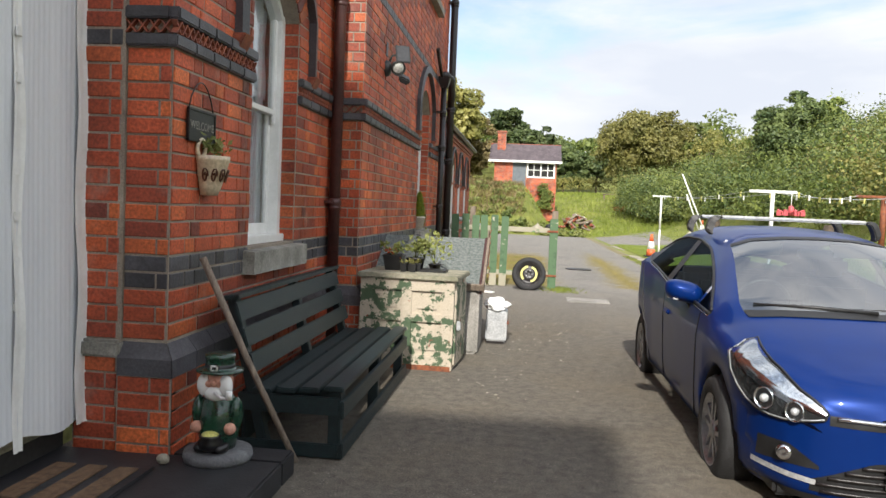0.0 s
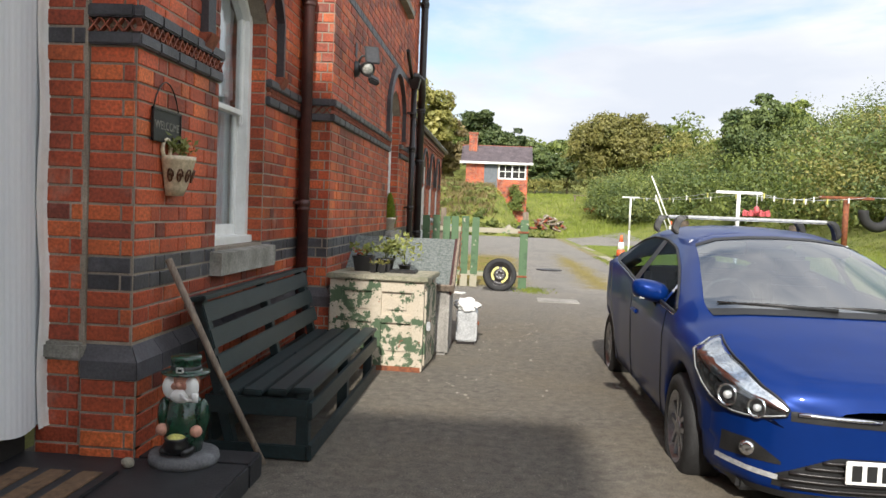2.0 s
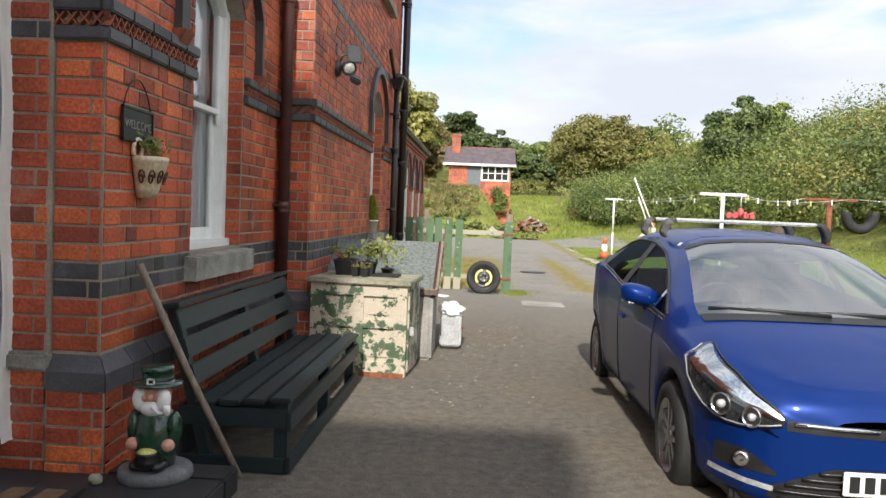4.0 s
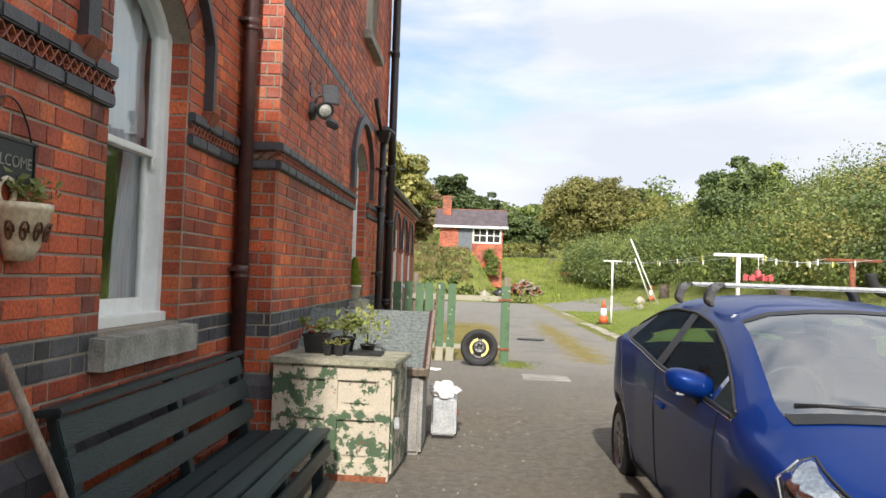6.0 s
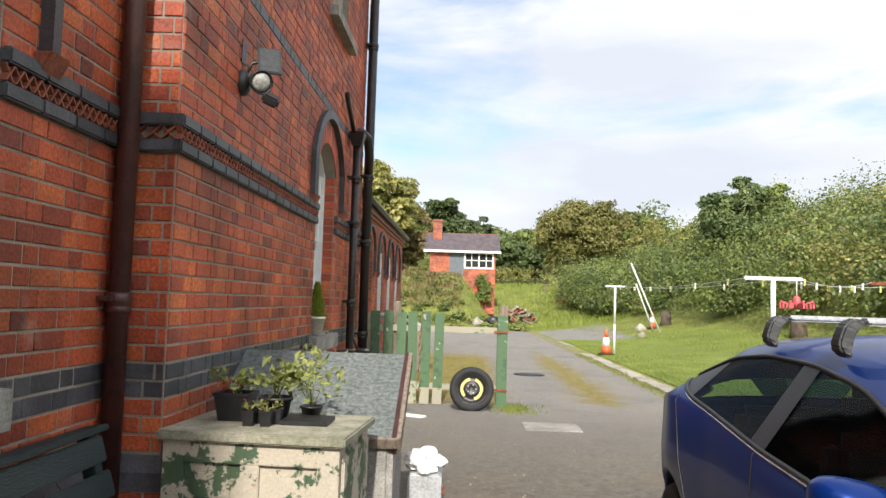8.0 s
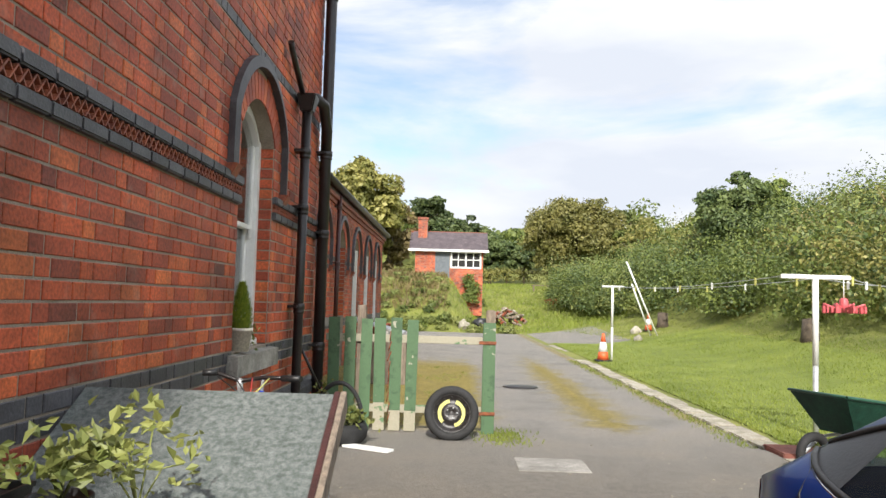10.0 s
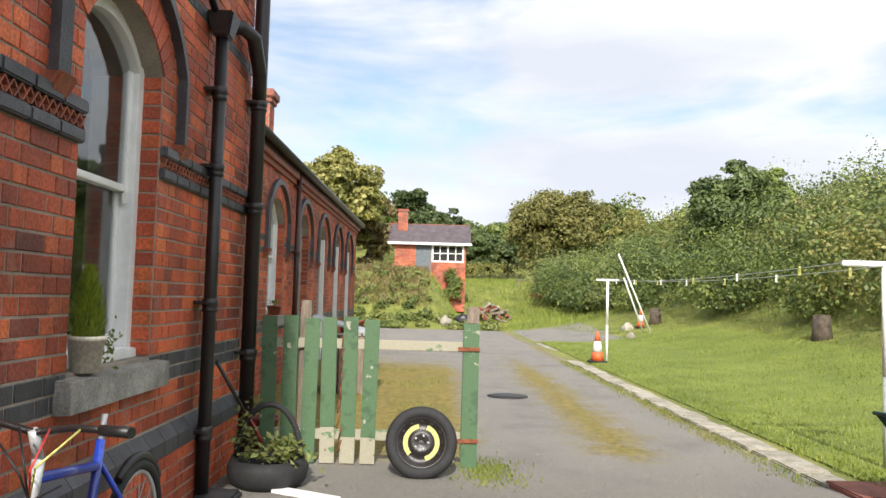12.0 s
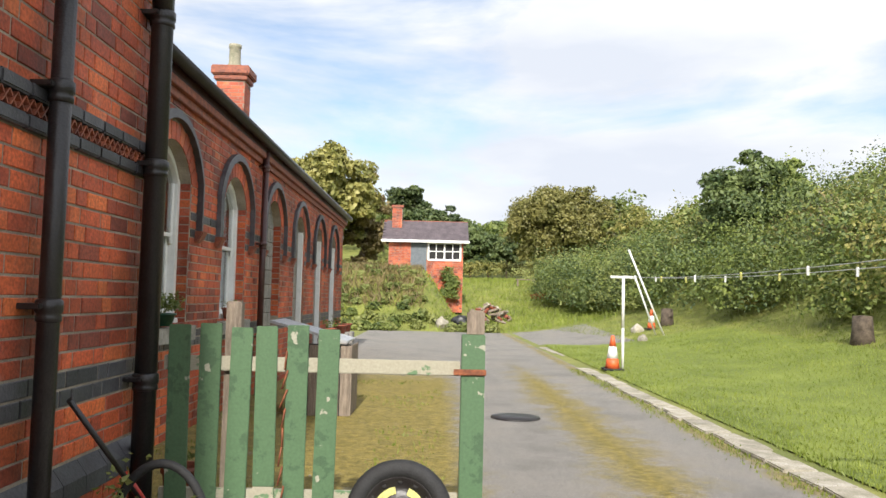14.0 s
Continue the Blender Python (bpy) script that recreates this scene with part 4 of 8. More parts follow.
for i, o in enumerate(wing_open):
    bm = bmesh.new()
    arch_ring(bm, XW, o[0], o[1] + 0.20, o[3] + 0.04, o[4] + 0.20, 0.0, 0.085, -0.02, 0.07, 14, 0.5)
    part("hood_moulding", bm, M["black"], wing, "black brick hood moulding")
    voussoirs(wing, XW, o[0], o[1], o[3], o[4], 0.17, 12)
    for s in (-1, 1):
        y, z = o[0] + s * (o[1] + 0.24), o[3] + 0.04 - 0.5
        bm = bmesh.new()
        cuboid(bm, XW - 0.02, XW + 0.10, y - 0.08, y + 0.08, z - 0.12, z)
        for v in bm.verts:
            if v.co.z < z - 0.05 and v.co.x > XW:
                v.co.x -= 0.06
        soft(bm, 0.01)
        part("label_stop", bm, M["terracotta"], wing, "red stone label stop")
        lay(wing, "x", o[0] + s * o[1], XW - 0.14, XW, 1.17, 1.17 + 17 * COURSE, [], -s, None, (), (), 30 + i, 0.006)
for i in (0, 1):
    sash_window("window_wing", XW, wing_open[i], "white sash window in the arched brick opening of the low wing", curtain=(i == 1))
    stone_sill(XW, ARCHES[i], 0.66, 1.2)
for i in (2, 3, 4, 5):
    o = wing_open[i]
    infill = thing("infill", "grey concrete block infill of an arched opening", "block infill", kind="structure")
    row = 0
    z = 0.1
    while z < o[4] - 0.04:
        h = min(0.225, o[4] - 0.02 - z)
        y = o[0] - o[1] + 0.004 - (0.22 if row % 2 else 0)
        while y < o[0] + o[1]:
            a, b = max(y, o[0] - o[1] + 0.004), min(y + 0.44, o[0] + o[1] - 0.004)
            if b - a > 0.05:
                hw = o[1]
                part("block", boxbm(XW - 0.32, XW - 0.12, a + 0.005, b - 0.005, z + 0.005, z + h - 0.005, 0.006), M["concrete"], infill)
            y += 0.44
        z += 0.225
        row += 1
    if i in (3, 4, 5):
        for yy in ((o[0] + o[1] - 0.06,) if i == 3 else (o[0] + o[1] - 0.06, o[0] - o[1] + 0.06)):
            part("door_frame", boxbm(XW - 0.12, XW - 0.03, yy - 0.045, yy + 0.045, 0.1, o[3] + 0.1, 0.006), M["white"], infill, "white timber frame post")
# eaves: brick corbels, fascia, gutter, slates
for k, (z0, z1, d) in enumerate(((3.36, 3.44, 0.05), (3.44, 3.52, 0.10))):
    part("eaves_course", boxbm(XW - 0.02, XW + d, YB1 + 0.01, YW1 + 0.05, z0, z1, 0.006), M["terracotta"], wing, "moulded brick eaves course")
roof_w = thing("roof_wing", "low slate roof with a dark iron gutter", "roof", kind="structure")
part("fascia", boxbm(XW + 0.06, XW + 0.10, YB1 + 0.02, YW1 + 0.2, 3.52, 3.66, 0.006), M["iron_brown"], roof_w)
bm = bmesh.new()
tube(bm, [(XW + 0.17, YB1 + 0.05, 3.63), (XW + 0.17, YW1 + 0.22, 3.63)], 0.065, 12)
part("gutter", bm, M["iron"], roof_w, "dark iron gutter")
bm = bmesh.new()
cuboid(bm, -3.6, 0.0, YB1 + 0.02, YW1 + 0.25, -0.05, 0.0, Matrix.Translation((XW + 0.15, 0, 3.70)) @ pose(0, 0, 0, 0, 31, 0))
part("slates", bm, M["roof_slate"], roof_w)
chim = thing("chimney", "red brick chimney with a corbelled cap and a buff pot", "chimney")
CX, CY = -4.35, 27.0
part("stack", boxbm(CX - 0.33, CX + 0.33, CY - 0.28, CY + 0.28, 3.6, 6.75, 0.01), M["mortar"], chim)
part("cap_course", boxbm(CX - 0.39, CX + 0.39, CY - 0.34, CY + 0.34, 6.52, 6.64, 0.02), M["terracotta"], chim)
part("cap", boxbm(CX - 0.45, CX + 0.45, CY - 0.40, CY + 0.40, 6.64, 6.86, 0.03), M["terracotta"], chim)
bm = bmesh.new()
lathe(bm, [(0.15, 6.8), (0.16, 6.95), (0.14, 7.0), (0.13, 7.35), (0.15, 7.38), (0.15, 7.45), (0.11, 7.45)], 20, Matrix.Translation((CX, CY, 0)))
part("chimney_pot", bm, M["cabinet_top"], chim, "buff clay chimney pot")
lay(chim, "x", CY - 0.28, CX - 0.33, CX + 0.33, 4.75, 4.75 + 20 * COURSE, [], -1, None, (), (), 41)
lay(chim, "y", CX + 0.33, CY - 0.28, CY + 0.28, 4.75, 4.75 + 20 * COURSE, [], 1, None, (), (), 42)


# ---- rainwater pipes ----
def downpipe(x, y, z0, z1, material, label, r=0.045, joints=(), kick=None):
    t = thing("downpipe", label, "downpipe")
    bm = bmesh.new()
    pts = [(x, y, z0), (x, y, z1)] if not kick else kick
    tube(bm, pts, r, 16)
    part("pipe", bm, material, t)
    for z in joints:
        bm = bmesh.new()
        lathe(bm, [(r, z - 0.045), (r + 0.008, z - 0.04), (r + 0.008, z - 0.02), (r + 0.003, z - 0.01), (r + 0.011, z + 0.0), (r + 0.011, z + 0.045), (r, z + 0.055)], 18, Matrix.Translation((x, y, 0)))
        part("collar", bm, material, t)
        part("bracket", boxbm(x - 0.12, x, y - 0.09, y + 0.09, z + 0.01, z + 0.035, 0.004), material, t)
    return t


downpipe(XA + 0.075, YA1 - 0.10, 0.0, TOP, M["iron_brown"], "brown painted cast-iron downpipe in the wall corner", 0.05, (1.42, 3.2, 5.0))
pipe_a = downpipe(XB + 0.10, 12.05, 0.12, 3.30, M["iron"], "black cast-iron waste pipe with a hopper head", 0.045, (0.55, 1.42, 2.36, 2.9))
bm = bmesh.new()
cuboid(bm, XB + 0.01, XB + 0.20, 12.05 - 0.11, 12.05 + 0.11, 3.30, 3.47)
for v in bm.verts:
    if v.co.z < 3.35:
        v.co.x += (0.10 - (v.co.x - XB)) * 0.4
        v.co.y += (12.05 - v.co.y) * 0.4
soft(bm, 0.012)
part("hopper", bm, M["iron"], pipe_a, "black hopper head")
bm = bmesh.new()
tube(bm, [(XB + 0.06, 11.42, 3.78), (XB + 0.06, 11.50, 3.72), (XB + 0.07, 12.0, 3.45)], 0.028, 12)
part("waste_pipe", bm, M["iron"], pipe_a)
pipe_b = downpipe(XB + 0.10, YB1 - 0.12, 0.1, TOP, M["iron"], "thick black cast-iron soil pipe running up the house corner", 0.062, (1.0, 2.22, 3.10, 4.9))
bm = bmesh.new()
tube(bm, [(XB - 0.1, 12.72, 3.62), (XB + 0.06, 12.74, 3.62), (XB + 0.12, 12.86, 3.58), (XB + 0.12, 13.10, 3.36), (XB + 0.10, YB1 - 0.12, 3.12)], 0.06, 14)
part("branch", bm, M["iron"], pipe_b)
downpipe(XW + 0.09, 19.72, 0.1, 3.55, M["iron_brown"], "brown cast-iron downpipe on the low wing", 0.045, (0.9, 2.2, 3.3))

# ---- hut on the bank ----
hut = thing("hut", "small red brick hut with a slate roof on the bank", "hut")
HY = 50.0
HZ, HE = 2.72, 4.62
hw = tagged(wall_shell("wall", "x", HY, -1.95, 2.02, 0.8, HE, 3.0, [(-0.35, 0.42, HZ, HZ + 1.86, HZ + 1.87), (1.02, 0.86, 3.62, 4.50, 4.51)], M["mortar"], -1), "")
hw.parent = hut
lay(hw, "x", HY, -1.95, 2.02, 0.8, 0.8 + 44 * COURSE, [(-0.35, 0.42, HZ, HZ + 1.86, HZ + 1.87), (1.02, 0.92, 3.55, 4.6, 4.61)], -1, None, (), (), 51)
lay(hw, "y", 2.02, HY, HY + 3.0, 0.8, 0.8 + 44 * COURSE, [], 1, None, (), (), 52)
d = part("door", boxbm(-0.77, 0.07, HY + 0.05, HY + 0.10, HZ, HZ + 1.86, 0.01), mat("grey_blue_door_paint", (0.15, 0.17, 0.19), (0.10, 0.115, 0.13), 0.6, 6, 60, 0.2), hut, "grey-blue boarded door")
for k in range(6):
    part("board", boxbm(-0.76 + k * 0.14, -0.64 + k * 0.14, HY + 0.03, HY + 0.06, HZ + 0.02, HZ + 1.84, 0.008), d.data.materials[0], d)
hwin = part("window", boxbm(0.13, 1.92, HY - 0.03, HY + 0.03, 3.52, 3.62, 0.01), M["white"], hut, "white timber window band")
for x0, x1, z0, z1 in ((0.13, 1.92, 4.42, 4.52), (0.13, 0.22, 3.6, 4.44), (1.83, 1.92, 3.6, 4.44), (0.98, 1.07, 3.6, 4.44), (0.56, 0.61, 3.6, 4.44), (1.44, 1.49, 3.6, 4.44), (0.2, 1.85, 4.0, 4.05)):
    part("glazing_bar", boxbm(x0, x1, HY - 0.03, HY + 0.03, z0, z1, 0.006), M["white"], hwin)
# Opaque near-black slab paints the unlit inside in place of clear glass.
part("pane", boxbm(0.2, 1.85, HY + 0.04, HY + 0.045, 3.6, 4.44, 0), M["dark"], hwin)
hroof = part("roof", boxbm(-2.3, 2.30, 0, 0.06, 0, 2.05, 0, Matrix.Translation((0, HY - 0.28, HE - 0.02)) @ pose(0, 0, 0, -58, 0, 0)), M["roof_slate"], hut, "grey-purple slate roof with tile ridge")
for r in range(12):
    for k in range(16):
        x0 = -2.3 + k * 0.2875 + (0.14 if r % 2 else 0)
        x1 = min(x0 + 0.28, 2.30)
        part("slate", boxbm(x0, x1, -0.018, 0.0, r * 0.17, r * 0.17 + 0.18, 0, Matrix.Translation((0, HY - 0.28, HE - 0.02)) @ pose(0, 0, 0, -58, 0, 0) @ pose(0, 0, 0, 2.0, 0, 0)), M["roof_slate"], hroof)
part("roof_back", boxbm(-2.3, 2.30, -0.06, 0, 0, 2.05, 0, Matrix.Translation((0, HY + 3.18, HE - 0.02)) @ pose(0, 0, 0, 58, 0, 0)), M["roof_slate"], hut)
bm = bmesh.new()
tube(bm, [(-2.3, HY + 1.46, HE + 1.08), (2.3, HY + 1.46, HE + 1.08)], 0.09, 8)
part("ridge", bm, M["terracotta"], hut, "red ridge tiles")
part("fascia", boxbm(-2.35, 2.35, HY - 0.32, HY - 0.27, HE - 0.16, HE - 0.02, 0.01), M["white"], hut, "white fascia board")
bm = bmesh.new()
v = [bm.verts.new(p) for p in ((2.02, HY, HE), (2.02, HY + 3, HE), (2.02, HY + 1.5, HE + 1.0), (1.7, HY, HE), (1.7, HY + 3, HE), (1.7, HY + 1.5, HE + 1.0))]
for f in ((0, 1, 2), (5, 4, 3), (0, 3, 4, 1), (1, 4, 5, 2), (2, 5, 3, 0)):
    bm.faces.new([v[i] for i in f])
part("gable", bm, M["white"], hut)
hc = part("chimney", boxbm(-1.85, -1.30, HY + 0.75, HY + 1.3, HE + 0.3, 6.55, 0.01), M["mortar"], hut, "short brick chimney")
part("cap", boxbm(-1.9, -1.25, HY + 0.70, HY + 1.35, 6.40, 6.55, 0.02), M["terracotta"], hc)
lay(hc, "x", HY + 0.75, -1.85, -1.30, 4.9, 4.9 + 17 * COURSE, [], -1, None, (), (), 53)


# ---- parked car ----
def lerp_table(tab, x):
    if x <= tab[0][0]:
        return tab[0][1]
    for (a, p), (b, q) in zip(tab, tab[1:]):
        if x <= b:
            return p + (q - p) * (x - a) / (b - a)
    return tab[-1][1]


def tyre_and_rim(parent, x, y, z, r, side, width=0.20, spokes=5):
    """A road wheel on an axle along x, its outer face towards side."""
    m = Matrix.Translation((x, y, z)) @ pose(0, 0, 0, 0, 90 * side, 0)
    bm = bmesh.new()
    prof = [(r * 0.66, -width / 2), (r * 0.80, -width / 2 - 0.008), (r * 0.94, -width / 2 + 0.004), (r * 0.99, -width / 2 + 0.03), (r, 0), (r * 0.99, width / 2 - 0.03), (r * 0.94, width / 2 - 0.004), (r * 0.80, width / 2 + 0.008), (r * 0.66, width / 2), (r * 0.64, 0)]
    n = 48
    rings = [[bm.verts.new(m @ Vector((q * math.cos(2 * math.pi * k / n), q * math.sin(2 * math.pi * k / n), h))) for k in range(n)] for q, h in prof]
    for a, b in zip(rings, rings[1:] + rings[:1]):
        for k in range(n):
            bm.faces.new((a[k], a[(k + 1) % n], b[(k + 1) % n], b[k])).smooth = True
    wheel = part("wheel", bm, M["rubber"], parent, "black road tyre on an alloy rim")
    bm = bmesh.new()
    lathe(bm, [(r * 0.10, -0.05), (r * 0.62, -0.06), (r * 0.64, 0.02), (r * 0.665, width / 2 - 0.012), (r * 0.67, width / 2), (r * 0.63, width / 2 - 0.004), (r * 0.60, 0.02), (r * 0.10, 0.0)], 40, m)
    part("rim", bm, M["alloy"], wheel)
    bm = bmesh.new()
    for k in range(spokes):
        for s in (-1, 1):
            a = 2 * math.pi * k / spokes
            mm = m @ pose(0, 0, 0, 0, 0, math.degrees(a)) @ pose(0, 0, 0, 0, 0, s * 8.0)
            cuboid(bm, r * 0.06, r * 0.64, s * 0.018 - 0.014, s * 0.018 + 0.014, width / 2 - 0.05, width / 2 - 0.018, mm)
    part("spokes", bm, M["alloy"], wheel)
    bm = bmesh.new()
    lathe(bm, [(r * 0.16, width / 2 - 0.06), (r * 0.17, width / 2 - 0.015), (r * 0.10, width / 2 - 0.008), (0.004, width / 2 - 0.006)], 20, m)
    part("hub", bm, M["alloy"], wheel)
    bm = bmesh.new()
    lathe(bm, [(0.02, -0.02), (r * 0.6, -0.02), (r * 0.6, -0.015), (0.02, -0.015)], 24, m)
    part("brake_disc", bm, M["plastic"], wheel)
    return wheel


# the car's own frame: middle line, axles, ground level under it
CARX, YF, YR, CG, RW = 2.30, 4.38, 7.18, -0.09, 0.315
NOSE, TAIL = 3.55, 7.86
car = thing("car", "shiny dark blue hatchback with a roof rack parked on the drive", "car")
W_TAB = [(3.55, 0.30), (3.565, 0.45), (3.60, 0.57), (3.68, 0.675), (3.82, 0.765), (4.05, 0.83), (4.4, 0.852), (5.5, 0.858), (6.6, 0.858), (6.9, 0.875), (7.15, 0.892), (7.38, 0.86), (7.60, 0.775), (7.8, 0.63), (7.86, 0.50)]
T_TAB = [(3.55, 0.55), (3.575, 0.62), (3.64, 0.675), (3.80, 0.74), (4.05, 0.81), (4.3, 0.872), (4.47, 0.92), (5.45, 1.345), (5.8, 1.385), (6.3, 1.40), (6.9, 1.355), (7.2, 1.29), (7.38, 1.215), (7.62, 0.97), (7.80, 0.86), (7.86, 0.66)]
B_TAB = [(3.55, 0.50), (3.60, 0.56), (3.70, 0.62), (3.9, 0.70), (4.3, 0.795), (4.65, 0.832), (5.98, 0.905), (7.0, 0.995), (7.25, 1.02), (7.5, 0.94), (7.7, 0.86), (7.86, 0.62)]
LO_TAB = [(4.40, 0.83), (4.62, 0.862), (5.98, 0.938), (6.9, 1.03), (7.10, 1.065), (7.22, 1.11), (7.5, 1.02)]
HI_TAB = [(4.40, 0.84), (4.62, 0.868), (4.85, 0.965), (5.2, 1.098), (5.64, 1.225), (6.0, 1.272), (6.5, 1.278), (6.9, 1.240), (7.10, 1.175), (7.22, 1.115), (7.5, 1.03)]
G_TAB = [(4.40, 0.885), (4.62, 0.955), (5.2, 1.165), (5.64, 1.275), (6.0, 1.318), (6.5, 1.325), (6.95, 1.282), (7.2, 1.205), (7.4, 1.08), (7.6, 0.95), (7.7, 0.90)]
GX_TAB = [(4.40, 0.775), (4.62, 0.735), (5.2, 0.635), (5.64, 0.575), (6.2, 0.562), (7.0, 0.545), (7.4, 0.545), (7.7, 0.62)]


def rounded(tab, y):
    """The table's value, smoothed over a short stretch so that the panels flow."""
    s = 0.010 if y < 3.75 or y > 7.35 else 0.045
    lo, hi = tab[0][0], tab[-1][0]
    return sum(lerp_table(tab, min(hi, max(lo, y + d * s))) * g for d, g in ((-2, 1), (-1, 2), (0, 3), (1, 2), (2, 1))) / 9


def car_section(y):
    """Half a cross section from the sill up to the middle of the roof or bonnet, 13 points."""
    w, t, b = rounded(W_TAB, y), rounded(T_TAB, y), rounded(B_TAB, y)
    zb = CG + 0.20 + 0.10 * smooth01(7.5, 7.86, y)
    for ya in (YF, YR):
        d = abs(y - ya)
        if d < 0.36:
            zb = max(zb, CG + RW + math.sqrt(0.36 ** 2 - d * d))
    low = [(w - 0.09, zb), (w - 0.03, max(CG + 0.27, zb + 0.012)), (w - 0.012, max(0.33, zb + 0.024)), (w - 0.002, max(0.50, zb + 0.036)), (w + 0.006, max(min(0.70, b - 0.09), zb + 0.05)), (w - 0.008, b)]
    low = [(x, min(z, b - 0.008 * (5 - k))) for k, (x, z) in enumerate(low)]
    g = max(t - b, 0.01)
    hood = [(w * fx - 0.02 * fx, b + g * fz) for fx, fz in ((0.955, 0.16), (0.925, 0.30), (0.89, 0.46), (0.80, 0.72), (0.60, 0.90), (0.32, 0.98), (0.0, 1.0))]
    zl, zh, zg, xg = rounded(LO_TAB, y), rounded(HI_TAB, y), rounded(G_TAB, y), rounded(GX_TAB, y)
    side = [((w - 0.008) + (xg - w + 0.008) * q + 0.018 * math.sin(math.pi * min(max(q, 0), 1)), z) for z in (zl, zh) for q in ((z - b) / max(zg - b, 0.02),)]
    top = t - zg
    cabin = side + [(xg, zg), (xg - 0.055, zg + 0.32 * top), (xg * 0.70, zg + 0.74 * top), (xg * 0.36, zg + 0.94 * top), (0.0, t)]
    k = smooth01(4.38, 4.64, y) * smooth01(7.72, 7.46, y)
    return low + [(a[0] + (c[0] - a[0]) * k, a[1] + (c[1] - a[1]) * k) for a, c in zip(hood, cabin)]


ys = steps((3.55, 3.75, 0.0125), (3.75, 7.40, 0.025), (7.40, 7.86, 0.02))
sect = [car_section(y) for y in ys]
ROWN = len(sect[0])


def swept(y, x):
    """Stations bend forward towards the middle at the screen's foot, and the tail is bowed."""
    w = lerp_table(W_TAB, y)
    return y - 0.13 * (1 - min(1.0, x / w) ** 2) * smooth01(3.75, 4.4, y) * smooth01(6.0, 5.2, y) + 0.05 * (1 - min(1.0, x / w) ** 2) * smooth01(6.9, 7.5, y)


def car_faces(keep, push=0.0, sides=(-1, 1)):
    """The body's faces for which keep(y, row, z, x) holds, both sides mirrored."""
    bm = bmesh.new()
    cache = {}

    def vert(i, k, s):
        x, z = sect[i][k]
        key = (i, k, s if x > 1e-6 else 0)
        if key not in cache:
            n = Vector((0, 0, 0))
            if push:
                a, b = sect[i][max(k - 1, 0)], sect[i][min(k + 1, ROWN - 1)]
                n = Vector((s * (b[1] - a[1]), 0, -(b[0] - a[0])))
                n = n.normalized() * push if n.length > 0 else n
            cache[key] = bm.verts.new((CARX + s * x + n.x, swept(ys[i], x), z + n.z))
        return cache[key]

    for i in range(len(ys) - 1):
        for k in range(ROWN - 1):
            z = (sect[i][k][1] + sect[i + 1][k][1] + sect[i][k + 1][1] + sect[i + 1][k + 1][1]) / 4
            x = (sect[i][k][0] + sect[i][k + 1][0]) / 2
            if keep((ys[i] + ys[i + 1]) / 2, k, z, x):
                for s in sides:
                    q = [vert(i, k, s), vert(i + 1, k, s), vert(i + 1, k + 1, s), vert(i, k + 1, s)]
                    if len(set(q)) == 4:
                        bm.faces.new(q if s > 0 else list(reversed(q))).smooth = True
    return bm


def side_x(y, z):
    """The body's half width at a height."""
    s = car_section(y)
    for (x0, z0), (x1, z1) in zip(s, s[1:]):
        if z0 <= z <= z1:
            return x0 + (x1 - x0) * (z - z0) / max(z1 - z0, 1e-6)
    return 0.0 if z > s[-1][1] else s[0][0]


def front_y(x, z):
    """How far back the nose lies at a half width and a height."""
    a, b = NOSE, 4.3
    for _ in range(22):
        m = (a + b) / 2
        a, b = (a, m) if side_x(m, z) >= x else (m, b)
    return b


def nose_patch(sides, x0, x1, low, high, off, nx=14, nz=4):
    """A sheet that lies on the nose between two half widths and two heights."""
    bm = bmesh.new()
    for s in sides:
        rows = []
        for i in range(nx + 1):
            x = x0 + (x1 - x0) * i / nx
            za, zb_ = low(x), high(x)
            rows.append([bm.verts.new((CARX + s * x, front_y(x, za + (zb_ - za) * j / nz) - off, za + (zb_ - za) * j / nz)) for j in range(nz + 1)])
        for a, b in zip(rows, rows[1:]):
            for j in range(nz):
                bm.faces.new((a[j], a[j + 1], b[j + 1], b[j])).smooth = True
    return bm


def is_side_glass(y, k):
    return k == 6 and 4.62 < y < 7.22


def is_windscreen(y, k):
    return k >= 9 and 4.48 < y < 5.44


def is_rear_screen(y, k):
    return k >= 9 and 7.49 < y < 7.63


body = part("body", car_faces(lambda y, k, z, x: not (is_side_glass(y, k) or is_windscreen(y, k) or is_rear_screen(y, k))), M["paint_blue"], car, "glossy blue painted body")
bm = bmesh.new()                                # tail closing face
for i in (len(ys) - 1,):
    ring = [(CARX + x, swept(ys[i], x), z) for x, z in sect[i]] + [(CARX - x, swept(ys[i], x), z) for x, z in reversed(sect[i][:-1])]
    bm.faces.new([bm.verts.new(p) for p in ring])
part("tail_face", bm, M["paint_blue"], car)
part("front_bumper", nose_patch((-1, 1), 0.0, 0.80, lambda x: 0.12, lambda x: 0.505 + 0.05 * x, 0.003, 44, 16), M["paint_blue"], car, "glossy blue front bumper")
lamp_dark = mat("headlamp_housing", (0.10, 0.105, 0.11), (0.03, 0.03, 0.032), 0.25, 30, 90, 0.0, metal=0.6)
LAMP = [(3.585, 0.515, 0.545), (3.60, 0.505, 0.57), (3.63, 0.495, 0.60), (3.68, 0.487, 0.635), (3.75, 0.487, 0.672), (3.82, 0.50, 0.705), (3.90, 0.53, 0.732), (3.98, 0.58, 0.757), (4.05, 0.645, 0.778), (4.11, 0.73, 0.796), (4.15, 0.79, 0.808)]


